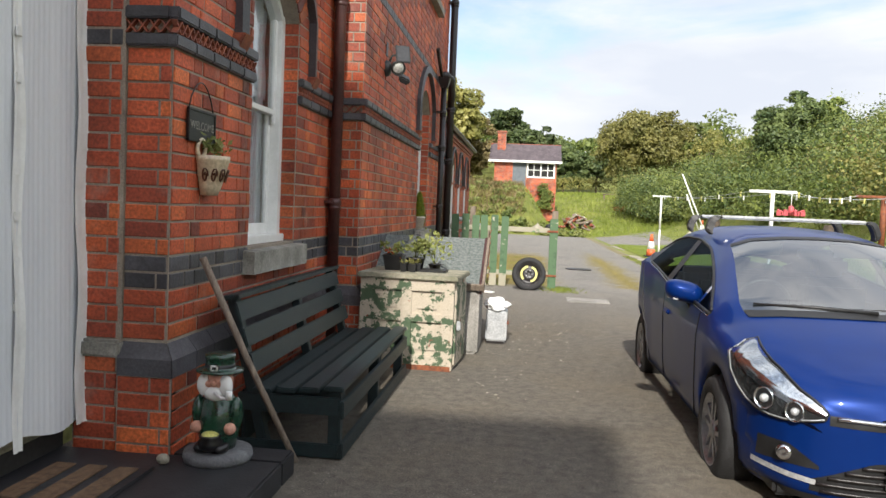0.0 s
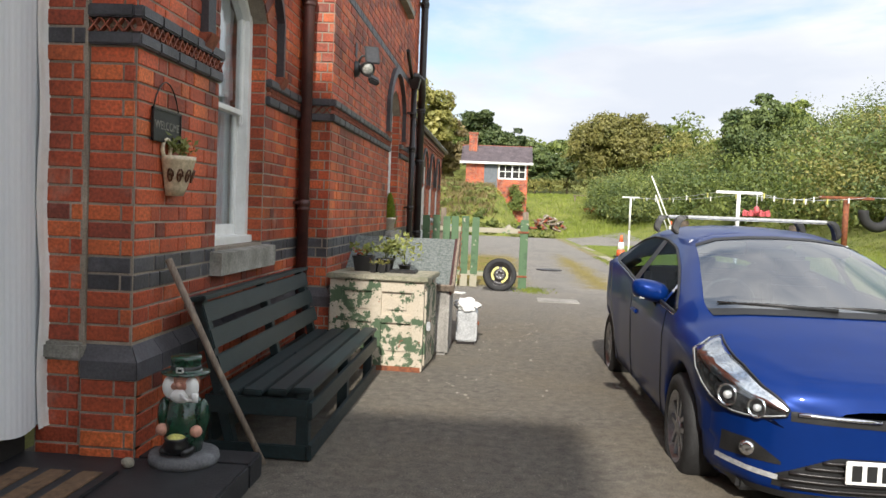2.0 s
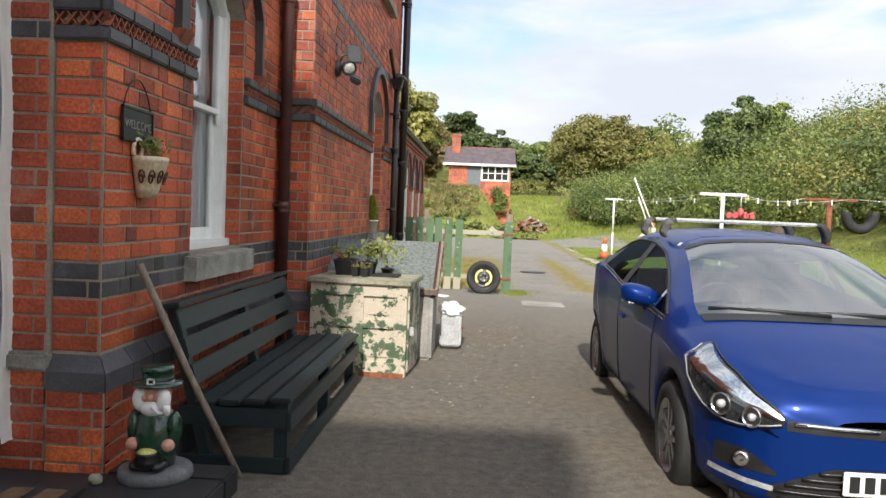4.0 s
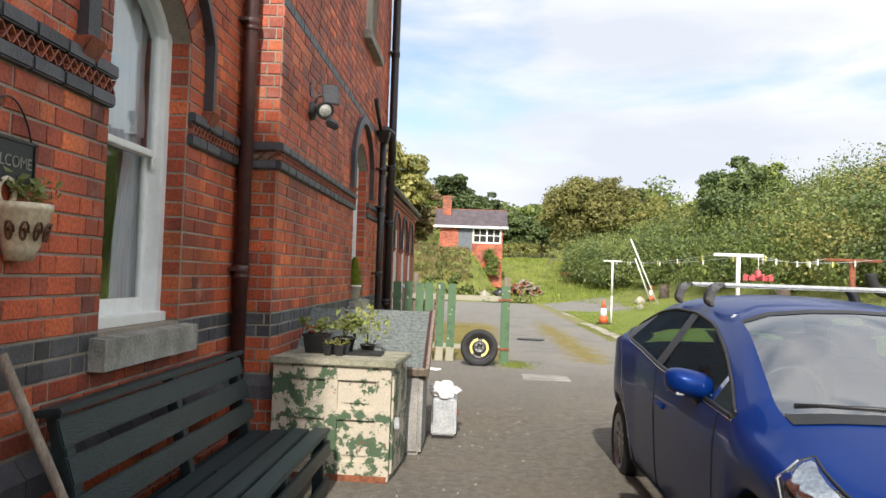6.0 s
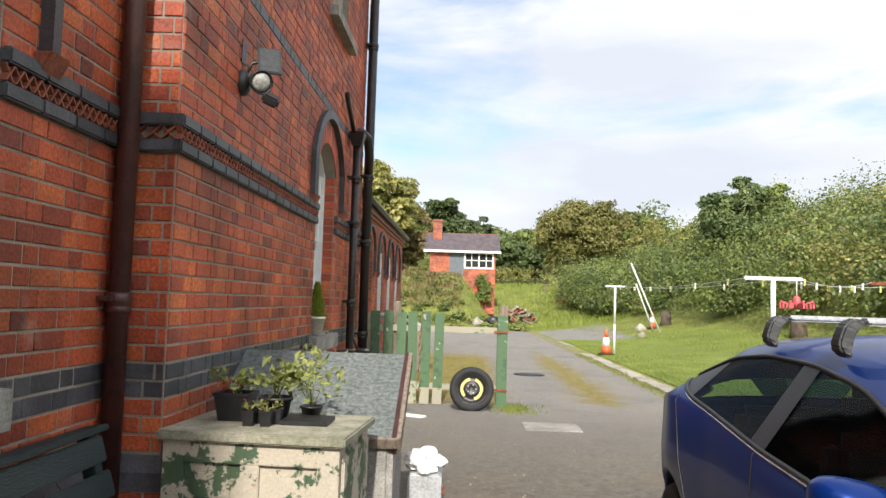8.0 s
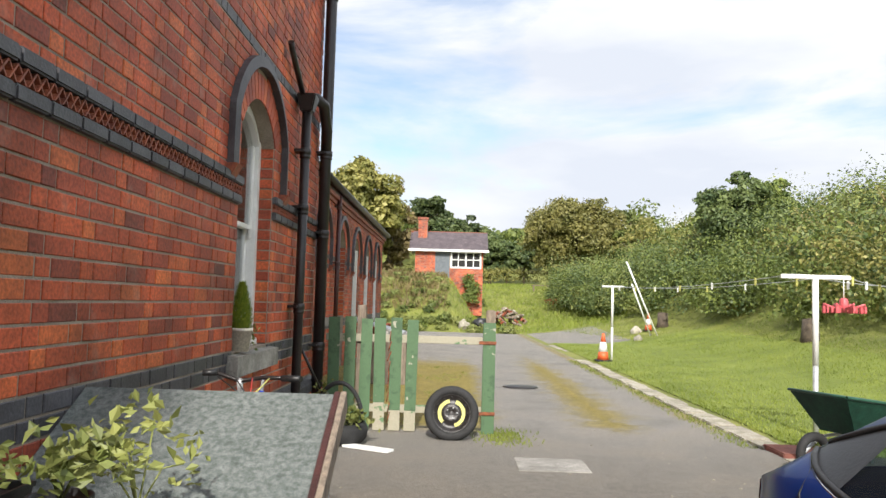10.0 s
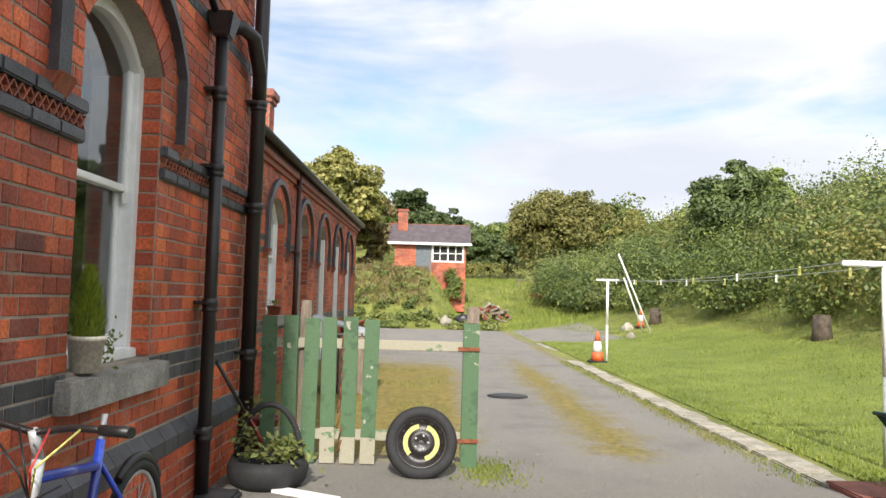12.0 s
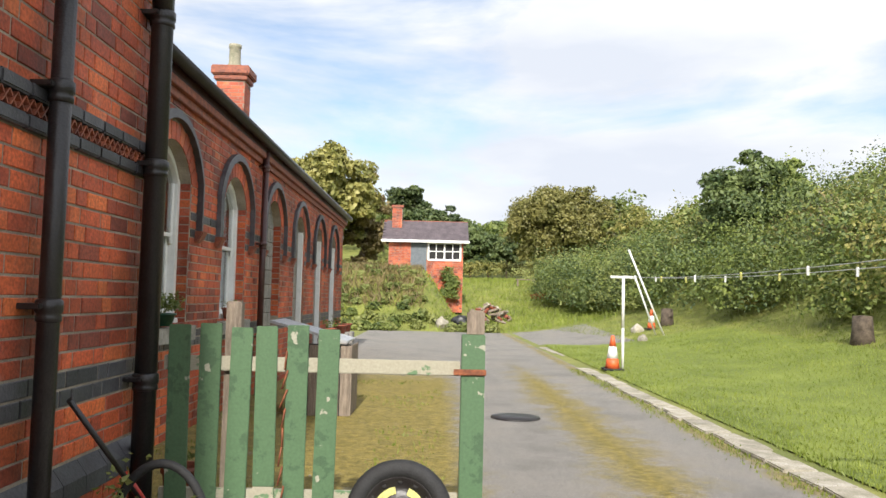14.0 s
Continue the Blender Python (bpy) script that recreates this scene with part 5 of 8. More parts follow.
def lamp_sheet(sd, off, f0, f1, rows_=LAMP, n=6):
    bm = bmesh.new()
    rows = []
    for hy, za, zb_ in rows_:
        zs = [za + (zb_ - za) * (f0 + (f1 - f0) * q / n) for q in range(n + 1)]
        rows.append([bm.verts.new((CARX + sd * (side_x(hy, z) + off), hy - off, z)) for z in zs])
    for a, b in zip(rows, rows[1:]):
        for q in range(n):
            bm.faces.new((a[q], a[q + 1], b[q + 1], b[q])).smooth = True
    return bm


for sd in (-1, 1):
    for nm, lo, hi in (("quarter_window", 4.66, 4.95), ("front_side_window", 4.98, 5.98), ("rear_side_window", 6.08, 6.95)):
        w = part(nm, car_faces(lambda y, k, z, x: k == 6 and lo < y < hi, -0.004, (sd,)), M["car_glass"], car, "tinted side window")
        w.visible_shadow = False
    part("pillar", car_faces(lambda y, k, z, x: k == 6 and 5.96 < y < 6.10, 0.002, (sd,)), M["plastic"], car, "black window pillar")
    part("quarter_panel", car_faces(lambda y, k, z, x: k == 6 and (6.93 < y < 7.23), -0.002, (sd,)), M["plastic"], car, "gloss black rear quarter panel")
    part("pillar", car_faces(lambda y, k, z, x: k == 6 and 4.94 < y < 4.99, 0.002, (sd,)), M["chrome"], car, "slim bright window divider")
    # black rubber seal round the side windows, bright line under it
    top_line = [(y, car_section(y)[7]) for y in steps((4.64, 7.22, 0.06))]
    low_line = [(y, car_section(y)[6]) for y in steps((4.64, 7.22, 0.06))]
    bm = bmesh.new()
    tube(bm, [(CARX + sd * (p[0] + 0.002), swept(y, p[0]), p[1]) for y, p in top_line], 0.011, 6)
    tube(bm, [(CARX + sd * (p[0] + 0.002), swept(y, p[0]), p[1]) for y, p in low_line], 0.011, 6)
    part("window_seal", bm, M["plastic"], car, "black rubber window seal")
    bm = bmesh.new()
    tube(bm, [(CARX + sd * (p[0] + 0.008), swept(y, p[0]), p[1] - 0.014) for y, p in low_line], 0.0055, 6)
    part("chrome_strip", bm, M["chrome"], car, "thin chrome strip under the windows")
    # headlight: dark housing, bowls, bright brow, clear cover
    head = part("headlight", lamp_sheet(sd, 0.005, 0.0, 1.0), lamp_dark, car, "clear headlight with chrome reflectors")
    part("brow", lamp_sheet(sd, 0.012, 0.60, 0.97), M["chrome"], head, "bright reflector along the top")
    for yy, zz, rr in ((3.645, 0.535, 0.045), (3.77, 0.565, 0.050)):
        bm = bmesh.new()
        bx = side_x(yy, zz)
        dn = Vector((sd * 0.75, -0.66, 0.0)).normalized()
        lathe(bm, [(0.004, -0.030), (rr * 0.5, -0.026), (rr * 0.85, -0.008), (rr, 0.008), (rr * 1.1, 0.010), (rr * 1.1, 0.0)], 24, Matrix.Translation((CARX + sd * (bx + 0.012), yy - 0.012, zz)) @ dn.to_track_quat("Z", "Y").to_matrix().to_4x4())
        bowl = part("lamp_bowl", bm, M["chrome"], head, "round chrome lamp bowl")
        bm = bmesh.new()
        bmesh.ops.create_uvsphere(bm, u_segments=12, v_segments=8, radius=rr * 0.42)
        bmesh.ops.transform(bm, matrix=Matrix.Translation((CARX + sd * (bx + 0.014), yy - 0.014, zz)), verts=bm.verts)
        part("bulb_cap", bm, M["galv"], bowl)
    bm = bmesh.new()
    tube(bm, [(CARX + sd * (side_x(hy, za) + 0.012), hy - 0.012, za + 0.004) for hy, za, _ in LAMP], 0.0035, 6)
    part("light_guide", bm, M["galv"], head, "white light guide along the lower edge")
    cov = part("lamp_cover", lamp_sheet(sd, 0.024, 0.0, 1.0), M["glass"], head, "clear headlight cover")
    cov.visible_shadow = False
    bm = bmesh.new()
    edge = [(hy, za) for hy, za, _ in LAMP] + [(hy, zb_) for hy, _, zb_ in reversed(LAMP)]
    tube(bm, [(CARX + sd * (side_x(hy, z) + 0.008), hy - 0.008, z) for hy, z in edge + edge[:1]], 0.0075, 6, False)
    part("lamp_surround", bm, M["plastic"], head, "black headlight surround")
ws = part("windscreen", car_faces(lambda y, k, z, x: is_windscreen(y, k)), M["screen_glass"], car, "clear windscreen reflecting the sky")
ws.visible_shadow = False
part("screen_border", car_faces(lambda y, k, z, x: k >= 9 and 5.41 < y < 5.46, 0.003), M["plastic"], car, "black screen border")
rs = part("rear_window", car_faces(lambda y, k, z, x: is_rear_screen(y, k)), M["car_glass"], car)
rs.visible_shadow = False
part("cowl", car_faces(lambda y, k, z, x: k >= 9 and 4.42 < y < 4.50, 0.006), M["plastic"], car, "black plastic cowl")
# nose: upper grille with chrome strip, lower grille, fog lamp pockets
part("upper_grille", nose_patch((-1, 1), 0.0, 0.50, lambda x: 0.475 + 0.035 * x, lambda x: 0.525 + 0.03 * x, 0.006), M["plastic"], car, "black upper grille band")
for s in (-1, 1):
    bm = bmesh.new()
    tube(bm, [(CARX + s * x, front_y(x, 0.515 + 0.03 * x) - 0.014, 0.515 + 0.03 * x) for x in (0.10, 0.2, 0.3, 0.4, 0.47)], 0.010, 8)
    part("chrome_bar", bm, M["chrome"], car, "chrome grille strip")
lowg = part("lower_grille", nose_patch((-1, 1), 0.0, 0.56, lambda x: 0.155 + 0.05 * max(0, x - 0.3), lambda x: 0.335 - 0.42 * max(0, x - 0.30), 0.006), M["plastic"], car, "black lower grille")
for k in range(5):
    z = 0.178 + k * 0.033
    xm = 0.30 + (0.335 - z) / 0.42 * 0.9 if z > 0.21 else 0.52
    xm = min(xm, 0.54)
    bm = bmesh.new()
    tube(bm, [(CARX + x, front_y(abs(x), z) - 0.016, z) for x in [-xm + 2 * xm * i / 20 for i in range(21)]], 0.008, 6)
    part("grille_slat", bm, M["iron"], lowg)
for s in (-1, 1):
    rec = part("fog_lamp_recess", nose_patch((s,), 0.53, 0.75, lambda x: 0.275 - 0.10 * max(0, x - 0.68), lambda x: 0.29 + 0.085 * min(1.0, (x - 0.53) / 0.12), 0.006), M["plastic"], car, "black fog lamp pocket")
    bm = bmesh.new()
    fx = 0.665
    dn = Vector((s * 0.45, -0.9, 0))
    lathe(bm, [(0.004, 0.012), (0.02, 0.016), (0.034, 0.012), (0.038, 0.0), (0.042, -0.01)], 20, Matrix.Translation((CARX + s * fx, front_y(fx, 0.325) - 0.012, 0.325)) @ dn.to_track_quat("Z", "Y").to_matrix().to_4x4())
    part("fog_lamp", bm, M["chrome"], rec, "round chrome fog lamp")
    bm = nose_patch((s,), 0.54, 0.76, lambda x: 0.200 + 0.09 * (x - 0.54), lambda x: 0.226 + 0.10 * (x - 0.54), 0.010, 12, 2)
    part("running_light", bm, M["galv"], car, "white daytime running light strip")
bm = bmesh.new()
v = [bm.verts.new((CARX + x, NOSE - 0.035, 0.50 + z)) for x, z in ((-0.07, 0), (0, -0.105), (0.07, 0), (0, 0.105))]
f = bm.faces.new(v)
r = bmesh.ops.extrude_face_region(bm, geom=[f])
bmesh.ops.translate(bm, verts=[g for g in r["geom"] if isinstance(g, bmesh.types.BMVert)], vec=(0, 0.04, 0))
part("badge", bm, M["chrome"], car, "plain chrome lozenge badge")
plate = part("number_plate", boxbm(CARX - 0.26, CARX + 0.26, NOSE - 0.045, NOSE - 0.03, 0.225, 0.335, 0.004), M["white"], car, "white number plate")
for k in range(7):
    part("plate_bar", boxbm(CARX - 0.235 + k * 0.068, CARX - 0.19 + k * 0.068, NOSE - 0.050, NOSE - 0.045, 0.243, 0.318, 0.001), M["plastic"], plate)
part("plate_holder", boxbm(CARX - 0.20, CARX + 0.20, NOSE - 0.03, NOSE + 0.03, 0.235, 0.325, 0.004), M["plastic"], plate)
part("chin", nose_patch((-1, 1), 0.0, 0.74, lambda x: 0.112, lambda x: 0.148, 0.012), M["plastic"], car, "black chin spoiler")
part("sill_trim", car_faces(lambda y, k, z, x: k == 0 and 4.75 < y < 6.8, 0.005), M["plastic"], car, "black sill trim")
for s in (-1, 1):
    for ya in (YF, YR):
        part("arch_trim", car_faces(lambda y, k, z, x: k == 0 and abs(y - ya) < 0.34, 0.004, (s,)), M["plastic"], car)
for s in (-1, 1):
    for ya in (YF, YR):
        tyre_and_rim(car, CARX + s * 0.752, ya, CG + RW, RW, s)
        bm = bmesh.new()
        cuboid(bm, CARX + s * 0.42, CARX + s * 0.63, ya - 0.34, ya + 0.34, CG + 0.25, CG + 0.72)
        part("wheel_housing", bm, M["plastic"], car)
    for ya, lean in ((4.86, -0.10), (6.02, 0.0), (6.86, 0.09)):
        bm = bmesh.new()
        pts = []
        for k in range(1, 7):
            yy = ya + lean * (k - 3) * (1.0 if lean > 0 else 0.25)
            p = car_section(yy)[k]
            pts.append((CARX + s * (p[0] + 0.001), yy, p[1]))
        tube(bm, pts, 0.0035, 5)
        part("door_seam", bm, M["plastic"], car)
    hx_ = side_x(5.86, 0.72)
    part("door_handle", boxbm(CARX + s * hx_ - 0.022, CARX + s * hx_ + 0.024, 5.76, 5.95, 0.705, 0.735, 0.010), M["paint_blue"], car, "blue door handle")
    # wing mirror
    bm = bmesh.new()
    bmesh.ops.create_uvsphere(bm, u_segments=24, v_segments=16, radius=1.0)
    for v in bm.verts:
        c = v.co
        c = Vector((math.copysign(abs(c.x) ** 0.75, c.x) * 0.125, c.y * 0.10, math.copysign(abs(c.z) ** 0.75, c.z) * 0.072))
        c.z += 0.02 * (c.x * s / 0.125)
        if c.y > 0.035:
            c.y = 0.035
        v.co = c + Vector((CARX + s * 0.895, 5.12, 0.945))
    for f in bm.faces:
        f.smooth = True
    mir = part("wing_mirror", bm, M["paint_blue"], car, "blue wing mirror with black foot")
    bm = bmesh.new()
    tube(bm, [(CARX + s * 0.80, 5.16, 0.80), (CARX + s * 0.825, 5.145, 0.86), (CARX + s * 0.85, 5.13, 0.90)], [0.045, 0.034, 0.04], 8)
    part("mirror_foot", bm, M["plastic"], mir)
    part("mirror_glass", boxbm(CARX + s * 0.895 - 0.10, CARX + s * 0.895 + 0.10, 5.155, 5.160, 0.895, 0.995, 0.002), M["chrome"], mir)
    part("indicator", boxbm(CARX + s * 0.895 - 0.08, CARX + s * 0.895 + 0.10, 5.05, 5.075, 0.893, 0.908, 0.006), M["galv"], mir, "clear indicator strip")
    # wipers
    x0, x1 = (0.02, -0.62) if s < 0 else (0.50, -0.10)
    bm = bmesh.new()
    tube(bm, [(CARX + x0, swept(4.50, abs(x0)) - 0.01, lerp_table(T_TAB, 4.50) + 0.012), (CARX + (x0 + x1) / 2, swept(4.55, abs(x0 + x1) / 2), 0.955), (CARX + x1, swept(4.56, abs(x1)), 0.952)], [0.014, 0.010, 0.006], 6)
    part("wiper", bm, M["plastic"], car, "black wiper arm")
    part("tail_light", car_faces(lambda y, k, z, x: k in (4, 5) and 7.52 < y < 7.74, 0.006, (s,)), M["red"], car, "red tail light")
part("rear_bumper", car_faces(lambda y, k, z, x: k in (1, 2) and y > 7.55, 0.008), M["plastic"], car, "black lower rear bumper")
part("underbody", boxbm(CARX - 0.68, CARX + 0.68, 3.75, 7.7, CG + 0.17, CG + 0.25, 0.02), M["plastic"], car)
# interior
part("dashboard", boxbm(CARX - 0.64, CARX + 0.64, 4.72, 5.08, 0.62, 0.885, 0.05), M["plastic"], car)
for x in (-0.36, 0.36):
    seat = part("front_seat", boxbm(CARX + x - 0.24, CARX + x + 0.24, 5.88, 6.05, 0.40, 1.02, 0.06), M["cloth"], car, "dark cloth front seat")
    part("headrest", boxbm(CARX + x - 0.13, CARX + x + 0.13, 5.97, 6.08, 1.03, 1.19, 0.04), M["cloth"], seat)
    part("seat_cushion", boxbm(CARX + x - 0.24, CARX + x + 0.24, 5.40, 5.90, 0.36, 0.52, 0.05), M["cloth"], seat)
    part("sun_visor", boxbm(CARX + x - 0.20, CARX + x + 0.20, 5.50, 5.52, 1.20, 1.29, 0.01), M["curtain"], car, "pale sun visor")
part("rear_seat", boxbm(CARX - 0.60, CARX + 0.60, 6.85, 7.0, 0.40, 1.0, 0.05), M["cloth"], car)
part("floor_pan", boxbm(CARX - 0.68, CARX + 0.68, 4.85, 7.3, 0.28, 0.32, 0.0), M["plastic"], car)
for s in (-1, 1):
    part("door_lining", boxbm(CARX + s * 0.79 - 0.01, CARX + s * 0.79 + 0.01, 4.85, 7.1, 0.30, 0.82, 0.005), M["plastic"], car)
bm = bmesh.new()
tube(bm, [(CARX - 0.36 + 0.18 * math.cos(a), 5.22 - 0.05 * math.sin(a), 0.87 + 0.17 * math.sin(a)) for a in [2 * math.pi * k / 24 for k in range(25)]], 0.014, 8, False)
part("steering_wheel", bm, M["plastic"], car, "black steering wheel")
part("rear_view_mirror", boxbm(CARX - 0.12, CARX + 0.12, 5.30, 5.34, 1.19, 1.26, 0.015), M["plastic"], car)
# roof rack: a thing of its own on the roof
rack = thing("roof_rack", "two silver roof bars on black feet clamped to the car", "roof rack")
for yb in (5.82, 6.50):
    zt = 1.452
    bm = bmesh.new()
    cuboid(bm, CARX - 0.52, CARX + 0.52, yb - 0.032, yb + 0.032, zt - 0.014, zt + 0.014)
    soft(bm, 0.010)
    part("bar", bm, M["galv"], rack, "silver aluminium bar")
    for s in (-1, 1):
        bm = bmesh.new()
        path = [(0.50, zt), (0.545, zt + 0.002), (0.575, zt - 0.025), (0.593, zt - 0.07), (0.600, 1.345), (0.590, 1.322)]
        rows = []
        for (x, z), hw_, th in zip(path, (0.034, 0.040, 0.043, 0.045, 0.050, 0.052), (0.016, 0.020, 0.022, 0.022, 0.022, 0.016)):
            rows.append([bm.verts.new((CARX + s * (x + dx), yb + dy, z + dx * 0.5)) for dx, dy in ((-th, -hw_), (th, -hw_ * 0.8), (th, hw_ * 0.8), (-th, hw_))])
        for a, b in zip(rows, rows[1:]):
            for j in range(4):
                bm.faces.new((a[j], a[(j + 1) % 4], b[(j + 1) % 4], b[j]))
        bm.faces.new(rows[0])
        bm.faces.new(rows[-1])
        soft(bm, 0.008)
        part("foot", bm, M["plastic"], rack, "black curved clamp foot")


# ---- by the door ----
step_m = boxbm(-3.0, -0.81, 1.2, YA0 - 0.03, 0.0, 0.135, 0.012)
step_side = boxbm(XA + 0.045, -0.81, YA0 - 0.026, 3.72, 0.0, 0.135, 0.012)
tagged(finish("doorstep", step_side, M["slate"]), "end of the low black doorstep beside the brick pier", "doorstep", kind="structure")
tagged(finish("doorstep", step_m, M["slate"]), "low black painted doorstep slab in front of the porch", "doorstep", kind="structure")
porch = thing("porch_screen", "white porch screen with a net curtain hung inside", "porch screen", kind="structure")
PX = -1.945
part("frame_post", boxbm(PX - 0.05, PX + 0.01, 2.96, 3.03, 0.30, 3.4, 0.006), M["white"], porch)
part("frame_post", boxbm(PX - 0.05, PX + 0.01, 3.46, 3.515, 0.30, 3.4, 0.006), M["white"], porch)
part("bottom_rail", boxbm(PX - 0.06, PX + 0.005, 1.6, 3.50, 0.25, 0.33, 0.006), M["cabinet_top"], porch, "cream bottom rail")
# Near-black block paints the shade of the gap under the screen.
part("threshold", boxbm(PX - 0.30, PX - 0.02, 1.6, 3.5, 0.135, 0.26, 0.004), M["dark"], porch, "near-black block standing in for the shaded gap under the screen")
v, f = [], []
nn = 170
for j in range(15):
    for i in range(nn + 1):
        y = 1.6 + (3.52 - 1.6) * i / nn
        z = 3.3 + (0.30 + 0.03 * math.sin(y * 9) - 3.3) * j / 14
        v.append((PX + 0.045 + 0.0022 * math.sin(y * 160) + 0.006 * math.sin(y * 17 + j * 0.12) + 0.03 * (j / 14) ** 2, y, z))
for j in range(14):
    for i in range(nn):
        q = j * (nn + 1) + i
        f.append((q, q + 1, q + nn + 2, q + nn + 1))
ob = raw("net_curtain", v, f, M["curtain"], True)
ob.parent = porch
ob["label"] = "white pleated net curtain"
for ya, yb in ((2.955, 3.02), (3.43, 3.525)):
    v, f = [], []
    for j in range(25):
        for i in range(5):
            v.append((PX + 0.062 + 0.008 * math.sin(j * 0.9 + ya) + 0.03 * (j / 24) ** 2 + 0.004 * math.sin(i * 2.0), ya + (yb - ya) * i / 4 + 0.006 * math.sin(j * 0.8 + i), 3.3 + (0.27 - 3.3) * j / 24))
    for j in range(24):
        for i in range(4):
            f.append((j * 5 + i, j * 5 + i + 1, j * 5 + i + 6, j * 5 + i + 5))
    ob = raw("curtain_hem", v, f, M["white"], True)
    ob.parent = porch
    for k in range(14 if ya < 3.2 else 0):
        part("fastening_tab", boxbm(PX + 0.068, PX + 0.078, ya + 0.01, ya + 0.045, 0.5 + k * 0.2, 0.545 + k * 0.2, 0.003), M["white"], porch)
mat_t = thing("doormat", "dark doormat with brown striped panels", "doormat")
part("backing", boxbm(-1.86, -1.36, 2.72, 3.28, 0.135, 0.150, 0.006, Matrix.Translation((0, 0, 0))), M["slate"], mat_t)
coir = mat("brown_coir", (0.20, 0.12, 0.065), (0.10, 0.06, 0.035), 0.95, 25, 220, 0.8)
for k in range(3):
    part("strip", boxbm(-1.82 + k * 0.155, -1.72 + k * 0.155, 2.77, 3.22, 0.150, 0.158, 0.003), coir, mat_t)

# garden figure: one plain mesh
bm = bmesh.new()
GX, GY, GZ = -1.14, 3.50, 0.135
mt = Matrix.Translation((GX, GY, GZ))
mats_fig = [mat("figure_green", (0.010, 0.055, 0.028), (0.006, 0.03, 0.018), 0.25, 14, 60, 0.05, coat=0.5), mat("figure_black", (0.012, 0.012, 0.013), None, 0.3, 10, 60, 0.02),
            mat("figure_skin", (0.62, 0.33, 0.24), (0.5, 0.24, 0.17), 0.5, 14, 60, 0.05), M["white"], mat("figure_base_grey", (0.16, 0.165, 0.17), (0.09, 0.09, 0.095), 0.7, 12, 80, 0.3), M["yellow"]]


def blob(bm, loc, size, idx, seg=16):
    r = bmesh.ops.create_uvsphere(bm, u_segments=seg, v_segments=10, radius=1.0)
    for v in r["verts"]:
        v.co = Vector((v.co.x * size[0], v.co.y * size[1], v.co.z * size[2])) + Vector(loc) + Vector((GX, GY, GZ))
        for f in v.link_faces:
            f.material_index, f.smooth = idx, True


def turned(bm, prof, idx, at=(0, 0, 0), n=28):
    before = set(bm.faces)
    lathe(bm, prof, n, Matrix.Translation((GX + at[0], GY + at[1], GZ + at[2])))
    for f in bm.faces:
        if f not in before:
            f.material_index = idx


turned(bm, [(0.165, 0.0), (0.172, 0.02), (0.165, 0.05), (0.12, 0.062), (0.01, 0.065)], 4)
turned(bm, [(0.085, 0.06), (0.10, 0.14), (0.098, 0.22), (0.085, 0.30), (0.05, 0.34), (0.02, 0.35)], 0)
for s in (-1, 1):
    blob(bm, (s * 0.05, -0.085, 0.085), (0.036, 0.06, 0.026), 1)
    blob(bm, (s * 0.095, -0.02, 0.24), (0.034, 0.045, 0.085), 0)
    blob(bm, (s * 0.085, -0.07, 0.175), (0.03, 0.03, 0.03), 2)
    blob(bm, (s * 0.055, -0.062, 0.385), (0.035, 0.03, 0.055), 3)
blob(bm, (0, -0.015, 0.40), (0.072, 0.068, 0.078), 2)
blob(bm, (0, -0.055, 0.345), (0.058, 0.04, 0.042), 3)
blob(bm, (0, -0.085, 0.40), (0.017, 0.018, 0.017), 2)
for s in (-1, 1):
    blob(bm, (s * 0.036, -0.072, 0.392), (0.024, 0.016, 0.02), 2)
turned(bm, [(0.115, 0.445), (0.118, 0.452), (0.085, 0.456), (0.072, 0.468), (0.070, 0.505), (0.074, 0.51), (0.074, 0.53), (0.01, 0.532)], 0)
turned(bm, [(0.0735, 0.458), (0.0745, 0.462), (0.0735, 0.482), (0.07, 0.484)], 1)
for x0, x1, z0, z1 in ((-0.018, 0.018, 0.456, 0.462), (-0.018, 0.018, 0.478, 0.484), (-0.018, -0.012, 0.456, 0.484), (0.012, 0.018, 0.456, 0.484)):
    n0 = set(bm.faces)
    cuboid(bm, GX + x0, GX + x1, GY - 0.082, GY - 0.070, GZ + z0, GZ + z1)
    for f in bm.faces:
        if f not in n0:
            f.material_index = 3
turned(bm, [(0.03, 0.07), (0.058, 0.09), (0.062, 0.115), (0.05, 0.135), (0.056, 0.145), (0.05, 0.15), (0.005, 0.146)], 1, (0.0, -0.10, 0.0))
blob(bm, (0, -0.10, 0.145), (0.045, 0.045, 0.022), 5)
n0 = set(bm.faces)
tube(bm, [(GX + 0.012, GY - 0.09, GZ + 0.355), (GX + 0.06, GY - 0.12, GZ + 0.335), (GX + 0.10, GY - 0.13, GZ + 0.345)], 0.007, 8)
tube(bm, [(GX + 0.10, GY - 0.13, GZ + 0.335), (GX + 0.10, GY - 0.13, GZ + 0.375)], 0.016, 10)
for f in bm.faces:
    if f not in n0:
        f.material_index = 3
me = bpy.data.meshes.new("garden_statue")
bmesh.ops.recalc_face_normals(bm, faces=bm.faces)
bm.to_mesh(me)
bm.free()
for m_ in mats_fig:
    me.materials.append(m_)
tagged(new("garden_statue", me), "small painted garden statue with a green hat and white beard", "statue")

bm = bmesh.new()
bmesh.ops.create_icosphere(bm, subdivisions=2, radius=0.03)
for v in bm.verts:
    v.co = Vector((v.co.x * 1.1, v.co.y, v.co.z * 0.9)) * (1 + 0.15 * noise.noise(v.co * 40)) + Vector((-1.36, 3.36, 0.16))
tagged(finish("pebble", bm, M["flag"]), "small pale stone on the doorstep", "stone")
# white ornament at the step's far end of the porch
bm = bmesh.new()
